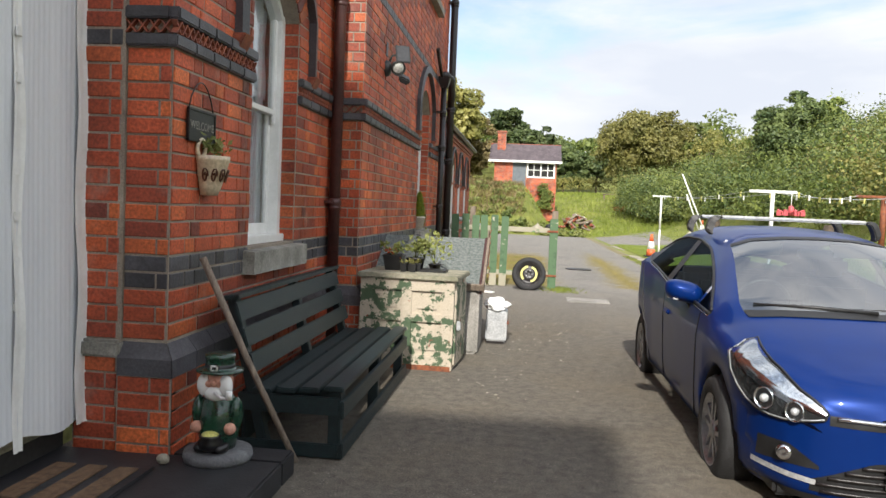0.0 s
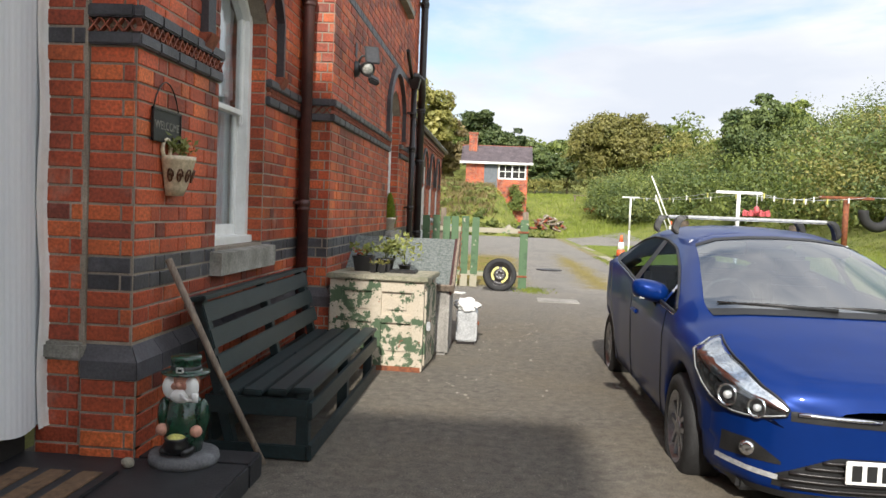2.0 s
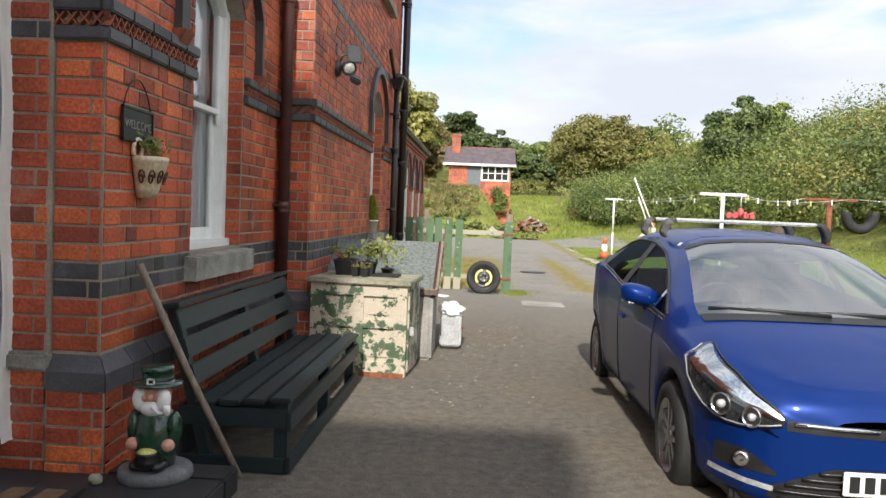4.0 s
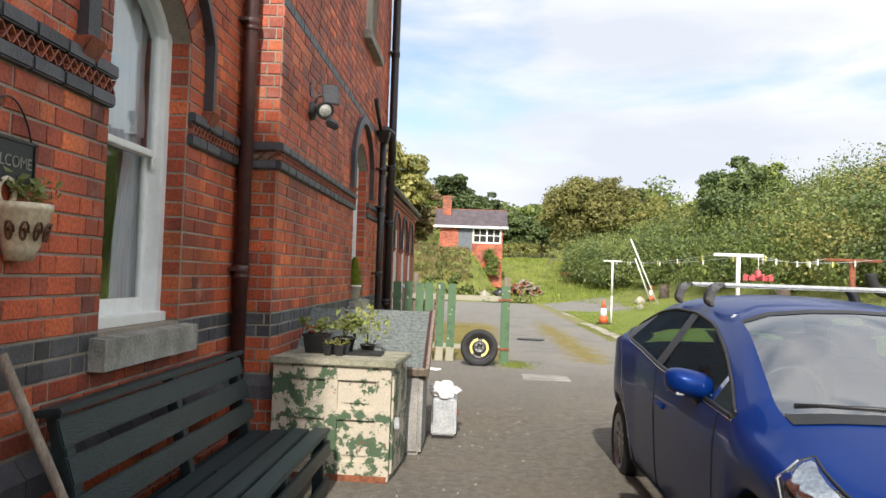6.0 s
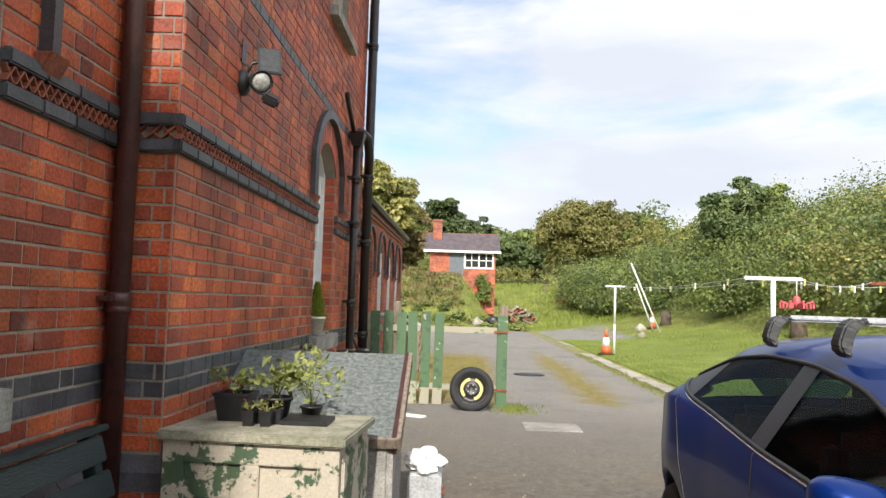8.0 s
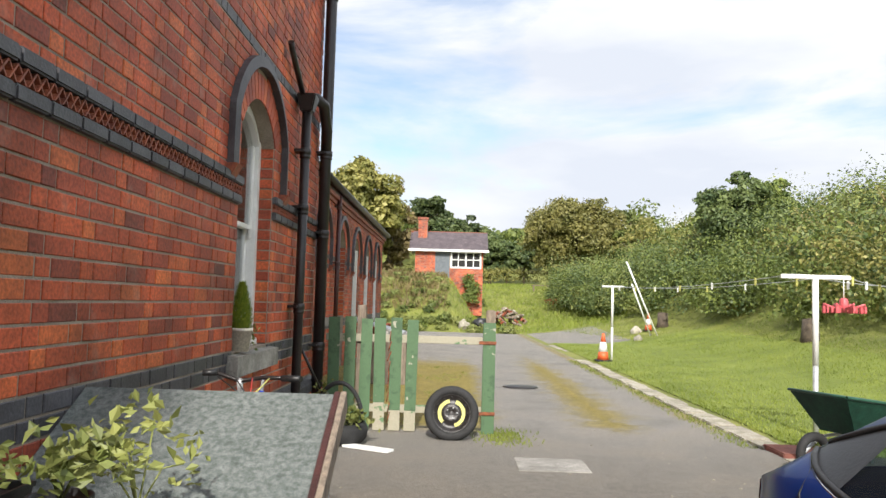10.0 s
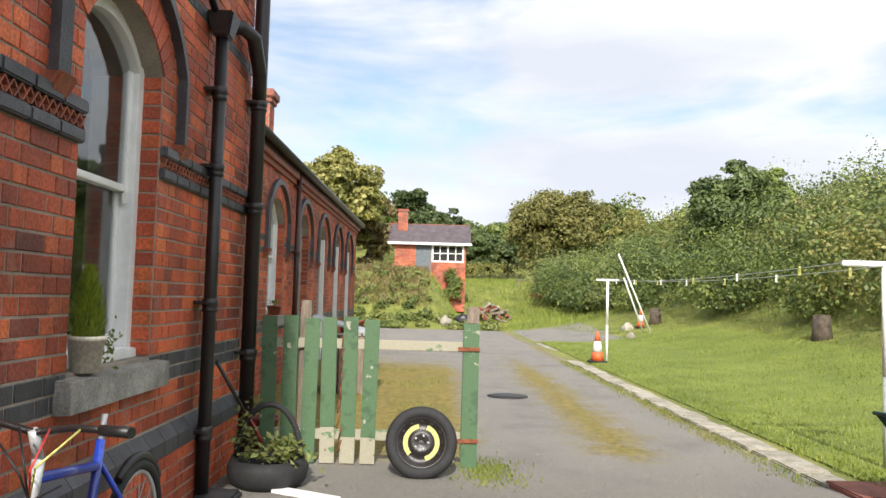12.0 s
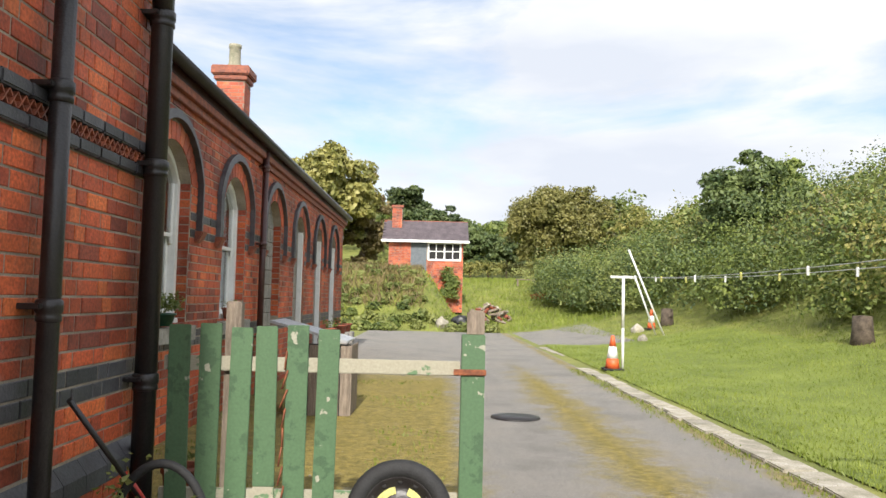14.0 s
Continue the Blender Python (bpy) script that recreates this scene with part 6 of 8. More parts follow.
for a, b, c, r in ((-1.80, 2.55, 0.22, 0.07), (-1.78, 2.52, 0.34, 0.05), (-1.74, 2.50, 0.16, 0.05)):
    q = bmesh.ops.create_icosphere(bm, subdivisions=3, radius=r)
    for v in q["verts"]:
        v.co += Vector((a, b, c))
for f in bm.faces:
    f.smooth = True
tagged(finish("ornament", bm, M["white"]), "small rounded white ornament on the doorstep", "ornament")

bm = bmesh.new()
tube(bm, [(-0.85, 3.88, 0.012), (-1.12, 3.84, 0.56), (-1.375, 3.80, 1.115)], [0.017, 0.018, 0.020], 12)
tagged(finish("broom_handle", bm, M["wood_grey"]), "bare grey wooden pole leaning against the brick wall", "pole")

# welcome slate
sign = thing("slate_sign", "small black slate sign reading welcome hung on the wall", "sign")
SX = XA + 0.018
part("slate_board", boxbm(SX - 0.006, SX + 0.006, 3.68, 4.01, 1.73, 1.90, 0.003), M["plastic"], sign)
for z in (1.73, 1.89):
    part("frame_strip", boxbm(SX - 0.004, SX + 0.012, 3.67, 4.02, z, z + 0.014, 0.003), M["iron"], sign)
for y in (3.67, 4.006):
    part("frame_strip", boxbm(SX - 0.004, SX + 0.012, y, y + 0.014, 1.73, 1.904, 0.003), M["iron"], sign)
bm = bmesh.new()
tube(bm, [(SX, 3.69 + 0.31 * k / 12, 1.90 + 0.15 * math.sin(math.pi * k / 12) ** 0.7) for k in range(13)], 0.004, 6)
part("wire", bm, M["iron"], sign, "bent wire hanger")
cu = bpy.data.curves.new("lettering", "FONT")
cu.body, cu.size, cu.extrude, cu.align_x, cu.align_y = "WELCOME", 0.062, 0.001, "CENTER", "CENTER"
cu.materials.append(M["stone"])
txt = new("lettering", cu)
txt.matrix_world = Matrix.Translation((SX + 0.008, 3.845, 1.815)) @ pose(0, 0, 0, 90, 0, 90)
txt.parent = sign

wp = thing("wall_planter", "cream glazed wall planter with brown scrolls and a small plant", "planter")
bm = bmesh.new()
lathe(bm, [(0.055, 1.45), (0.075, 1.50), (0.10, 1.58), (0.112, 1.63), (0.118, 1.64), (0.118, 1.665), (0.10, 1.665), (0.09, 1.63), (0.02, 1.62)], 28, Matrix.Translation((XA + 0.03, 3.92, 0)))
for v in bm.verts:
    v.co.x = max(v.co.x, XA + 0.012)
cream = mat("cream_glaze", (0.62, 0.52, 0.36), (0.5, 0.40, 0.26), 0.3, 9, 60, 0.05, coat=0.4)
part("pot", bm, cream, wp)
brown = mat("brown_glaze", (0.12, 0.045, 0.02), None, 0.3, 9, 60, 0.02)
for k in range(6):
    a0 = -75 + k * 27
    bm = bmesh.new()
    pts = []
    for q in range(15):
        s = q / 14
        ang = radians(a0) + (0.16 - 0.12 * s) * math.cos(s * 9.0)
        z = 1.545 + (0.045 - 0.035 * s) * math.sin(s * 9.0) + 0.01
        rr = 0.086 + (z - 1.50) * 0.30
        pts.append((XA + 0.03 + rr * math.cos(ang), 3.92 + rr * math.sin(ang), z))
    tube(bm, pts, 0.005, 6)
    part("scroll", bm, brown, wp, "brown raised scroll")
bm = bmesh.new()
tube(bm, [(XA + 0.02, 3.85 + 0.05 * math.sin(a), 1.70 + 0.05 * -math.cos(a)) for a in [math.pi * 2 * k / 16 for k in range(17)]], 0.012, 8)
part("handle_ring", bm, cream, wp)


def leaves(bm, centre, spread, count, size, rg, droop=0.3):
    """Loose small leaf blades, each two triangles folded along the rib."""
    c = Vector(centre)
    for _ in range(count):
        p = c + Vector((rg.gauss(0, spread[0]), rg.gauss(0, spread[1]), rg.gauss(0, spread[2])))
        d = Vector((rg.uniform(-1, 1), rg.uniform(-1, 1), rg.uniform(-droop, 1))).normalized()
        s = d.cross(Vector((rg.uniform(-1, 1), rg.uniform(-1, 1), rg.uniform(-1, 1)))).normalized()
        k = size * rg.uniform(0.6, 1.3)
        n = d.cross(s) * k * 0.12
        a, b, e, g = bm.verts.new(p), bm.verts.new(p + d * k * 0.5 + s * k * 0.28 + n), bm.verts.new(p + d * k), bm.verts.new(p + d * k * 0.5 - s * k * 0.28 + n)
        bm.faces.new((a, b, e))
        bm.faces.new((a, e, g))


rg = random.Random(5)
bm = bmesh.new()
leaves(bm, (XA + 0.05, 3.95, 1.71), (0.03, 0.07, 0.025), 70, 0.045, rg)
part("foliage", bm, M["leaf_light"], wp)
bm = bmesh.new()
leaves(bm, (XA + 0.05, 4.04, 1.70), (0.02, 0.06, 0.02), 14, 0.025, rg)
part("flowers", bm, M["flower"], wp)

# ---- bench ----
bench = thing("bench", "dark green slatted wooden garden bench against the wall", "bench")
BY0, BY1 = 3.95, 6.20
bx_f, bx_b = -0.635, -1.20
for k in range(4):                                # seat boards
    x1 = bx_f + 0.02 - k * 0.138
    part("seat_slat", boxbm(x1 - 0.108, x1, BY0, BY1, 0.395 - k * 0.012, 0.425 - k * 0.012, 0.006), M["bench"], bench)
for k in range(3):                                # back boards
    m_ = Matrix.Translation((-1.13 - 0.045 * k, 0, 0.47 + 0.142 * k)) @ pose(0, 0, 0, 0, -17, 0)
    part("back_slat", boxbm(-0.014, 0.014, BY0, BY1, 0, 0.112, 0.006, m_), M["bench"], bench)
part("top_rail", boxbm(-0.065, 0.05, BY0 - 0.02, BY1 + 0.02, 0, 0.028, 0.006, Matrix.Translation((-1.265, 0, 0.875)) @ pose(0, 0, 0, 0, -10, 0)), M["bench"], bench)
for y in (BY0 + 0.03, (BY0 + BY1) / 2, BY1 - 0.10):
    part("back_post", boxbm(-0.028, 0.028, y, y + 0.07, 0, 0.90, 0.005, Matrix.Translation((-1.06, 0, 0.0)) @ pose(0, 0, 0, 0, -14.0, 0)), M["bench"], bench)
    part("front_leg", boxbm(bx_f - 0.07, bx_f, y, y + 0.07, 0.0, 0.385, 0.005), M["bench"], bench)
    part("seat_bearer", boxbm(bx_b, bx_f, y + 0.07, y + 0.11, 0.30, 0.385, 0.005), M["bench"], bench)
part("front_rail", boxbm(bx_f, bx_f + 0.025, BY0, BY1, 0.245, 0.345, 0.005), M["bench"], bench)
part("foot_rail", boxbm(bx_f, bx_f + 0.025, BY0, BY1, 0.02, 0.11, 0.005), M["bench"], bench)
part("side_rail", boxbm(bx_b - 0.02, bx_f - 0.002, BY0 + 0.005, BY0 + 0.03, 0.26, 0.36, 0.005), M["bench"], bench)
part("side_foot_rail", boxbm(bx_b - 0.02, bx_f - 0.002, BY0 + 0.005, BY0 + 0.03, 0.02, 0.10, 0.005), M["bench"], bench)
# Dark board added behind the legs, standing in for the shade under the seat.
part("back_panel", boxbm(-1.215, -1.195, BY0 + 0.06, BY1 - 0.06, 0.06, 0.36, 0.005), M["bench"], bench)

# ---- old cabinet ----
cab = thing("cabinet", "old wooden cabinet with flaking cream and green paint", "cabinet")
cm = Matrix.Translation((-0.255, 6.44, 0.0)) @ pose(0, 0, 0, 0, 0, -4.0)
CW, CD, CH = 0.83, 0.68, 0.80


def cabbox(x0, x1, y0, y1, z0, z1, w=0.004):
    return boxbm(x0, x1, y0, y1, z0, z1, w, cm)


cbody = part("carcass", cabbox(-CW, 0, 0.02, CD, 0.02, CH, 0.006), M["cabinet"], cab, "flaking painted carcass")
for x0, x1, z0, z1 in ((-CW - 0.004, -CW + 0.10, 0.02, CH), (-0.10, 0.004, 0.02, CH), (-CW + 0.10, -0.10, CH - 0.10, CH), (-CW + 0.10, -0.10, 0.02, 0.14), (-CW / 2 - 0.045, -CW / 2 + 0.045, 0.14, CH - 0.10), (-CW + 0.10, -CW / 2 - 0.045, 0.43, 0.50), (-CW / 2 + 0.045, -0.10, 0.43, 0.50)):
    part("frame_rail", cabbox(x0, x1, -0.004, 0.03, z0, z1, 0.004), M["cabinet"], cab)
for x0, x1 in ((-CW + 0.14, -CW / 2 - 0.085), (-CW / 2 + 0.085, -0.14)):
    for z0, z1 in ((0.18, 0.39), (0.54, CH - 0.14)):
        part("raised_panel", cabbox(x0, x1, 0.008, 0.03, z0, z1, 0.008), M["cabinet"], cab)
part("top_board", cabbox(-CW - 0.03, 0.035, -0.035, CD + 0.02, CH, CH + 0.045, 0.008), M["cabinet_top"], cab, "lichened top board")
part("plinth_board", cabbox(-CW, -0.005, -0.006, 0.03, 0.0, 0.06, 0.004), M["rust"], cab, "red-painted bottom rail")
part("side_door", cabbox(-0.005, 0.016, 0.06, CD - 0.05, 0.06, CH - 0.05, 0.006), M["cabinet"], cab)
part("door_latch", cabbox(0.012, 0.05, 0.12, 0.15, 0.36, 0.44, 0.006), M["galv"], cab, "small metal latch")


# ---- pots on the cabinet ----
def tub(name, label, x, y, z, r, h, square=False, plant=None, n=40, size=0.05, spread=(0.05, 0.05, 0.06), material=None):
    t = thing(name, label, "plant pot", group="plant pots")
    bm = bmesh.new()
    if square:
        lathe(bm, [(r * 0.78, z), (r, z + h * 0.9), (r * 1.06, z + h * 0.9), (r * 1.06, z + h), (r * 0.94, z + h), (r * 0.9, z + h * 0.82), (0.01, z + h * 0.8)], 4, Matrix.Translation((x, y, 0)) @ pose(0, 0, 0, 0, 0, 45))
        for f in bm.faces:
            f.smooth = False
    else:
        lathe(bm, [(r * 0.72, z), (r * 0.95, z + h * 0.86), (r * 1.04, z + h * 0.86), (r * 1.04, z + h), (r * 0.93, z + h), (r * 0.88, z + h * 0.85), (0.01, z + h * 0.83)], 24, Matrix.Translation((x, y, 0)))
    part("pot", bm, material or M["plastic"], t)
    if plant:
        bm = bmesh.new()
        q = random.Random(int(x * 1000) + int(y * 100))
        for _ in range(7):
            a = q.uniform(0, 6.28)
            tip = (x + spread[0] * 1.6 * math.cos(a), y + spread[1] * 1.6 * math.sin(a), z + h + spread[2] * q.uniform(1.0, 2.4))
            tube(bm, [(x, y, z + h * 0.8), ((x + tip[0]) / 2, (y + tip[1]) / 2, z + h + spread[2]), tip], 0.003, 5)
            leaves(bm, tip, (spread[0] * 0.45, spread[1] * 0.45, spread[2] * 0.5), n // 7, size, q)
        part("plant", bm, M[plant], t)
    return t


TOPZ = CH + 0.045
p1_ = tub("plant_pot", "square black plastic pot with orange and green plants on the cabinet", -0.86, 6.86, TOPZ, 0.125, 0.14, True, "leaf_light", 90, 0.045, (0.06, 0.06, 0.04))
bm = bmesh.new()
leaves(bm, (-0.88, 6.86, TOPZ + 0.175), (0.05, 0.05, 0.02), 30, 0.035, random.Random(3))
part("flowers", bm, M["flower"], p1_)
tub("plant_pot", "round black plastic pot with a leafy seedling", -0.66, 6.88, TOPZ, 0.085, 0.12, False, "leaf_light", 130, 0.055, (0.06, 0.06, 0.07))
for k in range(4):
    tub("plant_pot", "tiny black seedling pot", -0.74 + (k % 2) * 0.085 + 0.03 * (k // 2), 6.68 + (k // 2) * 0.08, TOPZ, 0.042, 0.075, True, "leaf_olive", 24, 0.02, (0.018, 0.018, 0.012))
tub("plant_pot", "black pot with a tall thin leafy plant", -0.50, 7.02, TOPZ, 0.06, 0.06, False, "leaf_light", 160, 0.05, (0.085, 0.085, 0.10))
tagged(finish("seed_tray", boxbm(-0.60, -0.36, 6.72, 6.95, TOPZ, TOPZ + 0.022, 0.004, None), M["plastic"]), "flat black seed tray on the cabinet", "tray")

# ---- coal bunker with felted lid ----
bun = thing("bunker", "concrete coal bunker with a sloping grey felt lid", "bunker")
U0, U1, UY0, UY1 = -1.13, -0.06, 7.32, 8.04
bm = bmesh.new()
v = [bm.verts.new(q) for q in ((U0, UY0, 0), (U1 - 0.05, UY0, 0), (U1 - 0.05, UY1 - 0.1, 0), (U0, UY1 - 0.1, 0), (U0, UY0, 0.66), (U1 - 0.05, UY0, 0.66), (U1 - 0.05, UY1 - 0.1, 1.01), (U0, UY1 - 0.1, 1.01))]
for f in ((3, 2, 1, 0), (4, 5, 6, 7), (0, 1, 5, 4), (1, 2, 6, 5), (2, 3, 7, 6), (3, 0, 4, 7)):
    bm.faces.new([v[i] for i in f])
soft(bm, 0.012)
part("bin", bm, M["concrete"], bun, "rendered concrete bin")
ang = math.degrees(math.atan2(0.40, UY1 - UY0))
lid_m = Matrix.Translation((0, UY0 - 0.03, 0.695)) @ pose(0, 0, 0, ang, 0, 0)
LL = (UY1 - UY0 + 0.03) / math.cos(radians(ang))
part("lid", boxbm(U0 - 0.02, U1 - 0.03, 0, LL, -0.014, 0.014, 0.004, lid_m), M["felt"], bun, "grey mineral felt lid")
part("lid_edge", boxbm(U1 - 0.03, U1 - 0.005, -0.01, LL + 0.01, -0.10, 0.022, 0.004, lid_m), M["iron_brown"], bun, "dark wooden lid edge")
part("lid_edge", boxbm(U1 - 0.005, U1 + 0.02, -0.01, LL + 0.02, -0.08, 0.016, 0.004, lid_m), M["wood_grey"], bun, "weathered wooden lid edge")
part("lid_batten", boxbm(U0 - 0.02, U1, -0.025, 0.0, -0.05, 0.018, 0.004, lid_m), M["wood_grey"], bun)
part("front_board", boxbm(U0, U1 - 0.06, UY0 - 0.02, UY0 - 0.002, 0.04, 0.62, 0.004), M["concrete"], bun)
for k in range(3):
    part("side_board", boxbm(U1 - 0.05, U1 - 0.025, UY0 + 0.02 + k * 0.215, UY0 + 0.22 + k * 0.215, 0.03, 0.62 + k * 0.115, 0.004), M["concrete"], bun, "grey weathered side board")
bm = bmesh.new()
for k in range(14):
    q = random.Random(k)
    c = Vector((U1 + 0.11 + q.gauss(0, 0.045), 8.10 + q.gauss(0, 0.07), 0.42 + q.gauss(0, 0.03)))
    s = bmesh.ops.create_icosphere(bm, subdivisions=2, radius=0.062)
    for vv in s["verts"]:
        vv.co = Vector((vv.co.x, vv.co.y * 1.2, vv.co.z * 0.55)) * (1 + 0.5 * noise.noise(vv.co * 16 + Vector((k, 0, 0)))) + c
tagged(finish("plastic_bag", bm, M["white"]), "crumpled white plastic bag on a metal bin", "bag")
binb = thing("metal_bin", "small dented metal box beside the bunker", "bin")
part("box", boxbm(U1 + 0.02, U1 + 0.24, 7.93, 8.27, 0.05, 0.37, 0.015), M["galv"], binb)
part("handle", boxbm(U1 + 0.24, U1 + 0.26, 8.01, 8.15, 0.22, 0.25, 0.006), M["rust"], binb, "rusty handle")
part("leg", boxbm(U1 + 0.03, U1 + 0.22, 7.95, 8.25, 0.0, 0.05, 0.004), M["iron"], binb)

# ---- lamp on the bay wall ----
lamp = thing("security_light", "black security lamp with a small solar panel on the wall", "wall lamp")
LY, LZ = 7.66, 2.82
bm = bmesh.new()
lathe(bm, [(0.002, 0.05), (0.05, 0.048), (0.075, 0.03), (0.085, 0.0), (0.085, -0.01)], 24, Matrix.Translation((XB + 0.006, LY, LZ)) @ pose(0, 0, 0, 0, 90, 0))
part("wall_plate", bm, M["plastic"], lamp)
bm = bmesh.new()
aim = Vector((0.55, -0.75, -0.30)).normalized().to_track_quat("Z", "Y").to_matrix().to_4x4()
lathe(bm, [(0.03, -0.09), (0.055, -0.06), (0.072, 0.0), (0.076, 0.03), (0.070, 0.032), (0.066, 0.012), (0.004, 0.010)], 26, Matrix.Translation((XB + 0.13, LY - 0.03, LZ)) @ aim)
lh = part("lamp_head", bm, M["plastic"], lamp, "round black lamp head")
bm = bmesh.new()
lathe(bm, [(0.066, 0.016), (0.05, 0.030), (0.025, 0.038), (0.003, 0.040)], 26, Matrix.Translation((XB + 0.13, LY - 0.03, LZ)) @ aim)
part("lens", bm, mat("ribbed_lens", (0.42, 0.42, 0.38), (0.22, 0.22, 0.20), 0.12, 40, 60, 0.0, coat=1.0), lh, "pale ribbed lens")
pm = Matrix.Translation((XB + 0.17, LY + 0.02, LZ + 0.15)) @ pose(0, 0, 0, 68, 0, 24)
pan = part("solar_panel", boxbm(-0.075, 0.075, -0.10, 0.10, -0.010, 0.006, 0.006, pm), M["plastic"], lamp, "small square solar panel")
part("panel_face", boxbm(-0.06, 0.06, -0.085, 0.085, 0.006, 0.009, 0.001, pm), mat("panel_glass", (0.035, 0.037, 0.042), (0.02, 0.022, 0.025), 0.6, 30, 60, 0.0), pan, "grey glass face")
bm = bmesh.new()
tube(bm, [(XB + 0.03, LY, LZ + 0.05), (XB + 0.06, LY + 0.01, LZ + 0.13), (XB + 0.15, LY + 0.03, LZ + 0.15)], 0.012, 8)
part("bracket", bm, M["plastic"], lamp)
part("wall_bracket", boxbm(XB, XB + 0.012, LY - 0.05, LY + 0.05, LZ + 0.12, LZ + 0.27, 0.004), M["plastic"], lamp)
part("sensor_hood", boxbm(-0.055, 0.055, -0.07, 0.07, -0.03, 0.03, 0.014, Matrix.Translation((XB + 0.20, LY - 0.02, LZ - 0.11)) @ pose(0, 0, 0, 25, 20, 20)), M["plastic"], lamp, "black sensor hood")

# ---- fence panel, gate post, spare wheel ----
FY = 13.30
gz = ground_z(0, FY)
fence = thing("fence", "green painted picket fence panel with bare worn feet", "fence")
for k in range(6):
    x = -0.895 + k * 0.169
    bare = 0.0 if k < 3 else (0.30 if k == 3 else 0.22)
    z1 = gz + 1.24 + 0.012 * math.sin(k * 2.1)
    m_ = pose(x, FY, gz, 0, (k % 3 - 1) * 0.6, 0)
    sl = part("picket", boxbm(-0.062, 0.062, -0.011, 0.011, 0.02 + bare, z1 - gz, 0.004, m_), M["fence"], fence)
    if bare:
        part("worn_foot", boxbm(-0.062, 0.062, -0.011, 0.011, 0.02, 0.02 + bare, 0.004, m_), M["fence_bare"], sl, "bare wood where the paint has gone")
part("rail", boxbm(-1.0, 0.73, FY + 0.012, FY + 0.05, gz + 0.975, gz + 1.06, 0.005), M["fence_bare"], fence)
part("rail", boxbm(-1.0, 0.73, FY + 0.012, FY + 0.05, gz + 0.215, gz + 0.30, 0.005), M["fence_bare"], fence)
part("fence_post", boxbm(-0.66, -0.57, FY + 0.05, FY + 0.14, gz - 0.05, gz + 1.38, 0.008), M["wood_grey"], fence, "weathered post behind the pickets")
gp = thing("gate_post", "green gate post with rusty strap hinges", "gate post")
part("post", boxbm(0.735, 0.872, FY - 0.03, FY + 0.08, gz - 0.05, gz + 1.22, 0.006), M["fence"], gp)
part("post_top", boxbm(0.765, 0.868, FY - 0.01, FY + 0.075, gz + 1.21, gz + 1.36, 0.012), M["wood_grey"], gp, "bare weathered post top")
for z in (0.985, 0.22):
    part("hinge", boxbm(0.69, 0.88, FY - 0.045, FY - 0.03, gz + z, gz + z + 0.035, 0.004), M["rust"], gp, "rusty strap hinge")
bm = bmesh.new()
for k in range(9):
    tube(bm, [(-0.28 + 0.012 * math.sin(k), FY - 0.02, gz + 1.1 - k * 0.11), (-0.30 + 0.012 * math.cos(k * 1.7), FY - 0.018, gz + 1.1 - (k + 1) * 0.11)], 0.006, 5)
tagged(finish("cord", bm, M["rust"]), "orange cord hanging over the fence", "cord")

spare = thing("spare_wheel", "spare wheel with black rim and yellow arcs against the fence", "wheel")
R = 0.285
sm = Matrix.Translation((0.41, FY - 0.36, gz + 0.275)) @ pose(0, 0, 0, 78, 0, 0)
bm = bmesh.new()
prof = [(0.195, -0.05), (0.225, -0.064), (0.262, -0.062), (0.28, -0.045), (R, -0.02), (R, 0.02), (0.28, 0.045), (0.262, 0.062), (0.225, 0.064), (0.195, 0.05), (0.185, 0.0)]
n = 56
rings = [[bm.verts.new(sm @ Vector((q * math.cos(2 * math.pi * k / n), q * math.sin(2 * math.pi * k / n), h))) for k in range(n)] for q, h in prof]
for a, b in zip(rings, rings[1:] + rings[:1]):
    for k in range(n):
        bm.faces.new((a[k], a[(k + 1) % n], b[(k + 1) % n], b[k])).smooth = True
part("tyre", bm, M["rubber"], spare, "black worn tyre")
bm = bmesh.new()
lathe(bm, [(0.02, 0.01), (0.06, 0.035), (0.09, 0.03), (0.12, 0.005), (0.165, 0.02), (0.185, 0.045), (0.205, 0.052), (0.20, 0.02), (0.18, -0.03), (0.02, -0.03)], 48, sm)
rim = part("rim", bm, M["iron"], spare, "black steel rim")
for a0, a1 in ((100, 225), (-75, 70)):
    bm = bmesh.new()
    rows = []
    for k in range(17):
        a = radians(a0 + (a1 - a0) * k / 16)
        rows.append([bm.verts.new(sm @ Vector((q * math.cos(a), q * math.sin(a), h))) for q, h in ((0.108, 0.020), (0.145, 0.020), (0.145, 0.028), (0.108, 0.028))])
    for p, q in zip(rows, rows[1:]):
        for j in range(4):
            bm.faces.new((p[j], p[(j + 1) % 4], q[(j + 1) % 4], q[j]))
    bm.faces.new(rows[0])
    bm.faces.new(rows[-1])
    part("yellow_arc", bm, M["yellow"], rim, "yellow painted arc")
for k in range(5):
    a = 2 * math.pi * k / 5
    bm = bmesh.new()
    lathe(bm, [(0.010, 0.03), (0.010, 0.042), (0.002, 0.044)], 8, sm @ Matrix.Translation((0.055 * math.cos(a), 0.055 * math.sin(a), 0)))
    part("bolt", bm, M["galv"], rim)
# Vent holes are near-black discs on the rim, their shade painted in.
for k in range(12):
    a = 2 * math.pi * k / 12
    bm = bmesh.new()
    lathe(bm, [(0.013, 0.024), (0.013, 0.030), (0.002, 0.030)], 10, sm @ Matrix.Translation((0.168 * math.cos(a), 0.168 * math.sin(a), 0)))
    part("vent_hole", bm, M["dark"], rim)

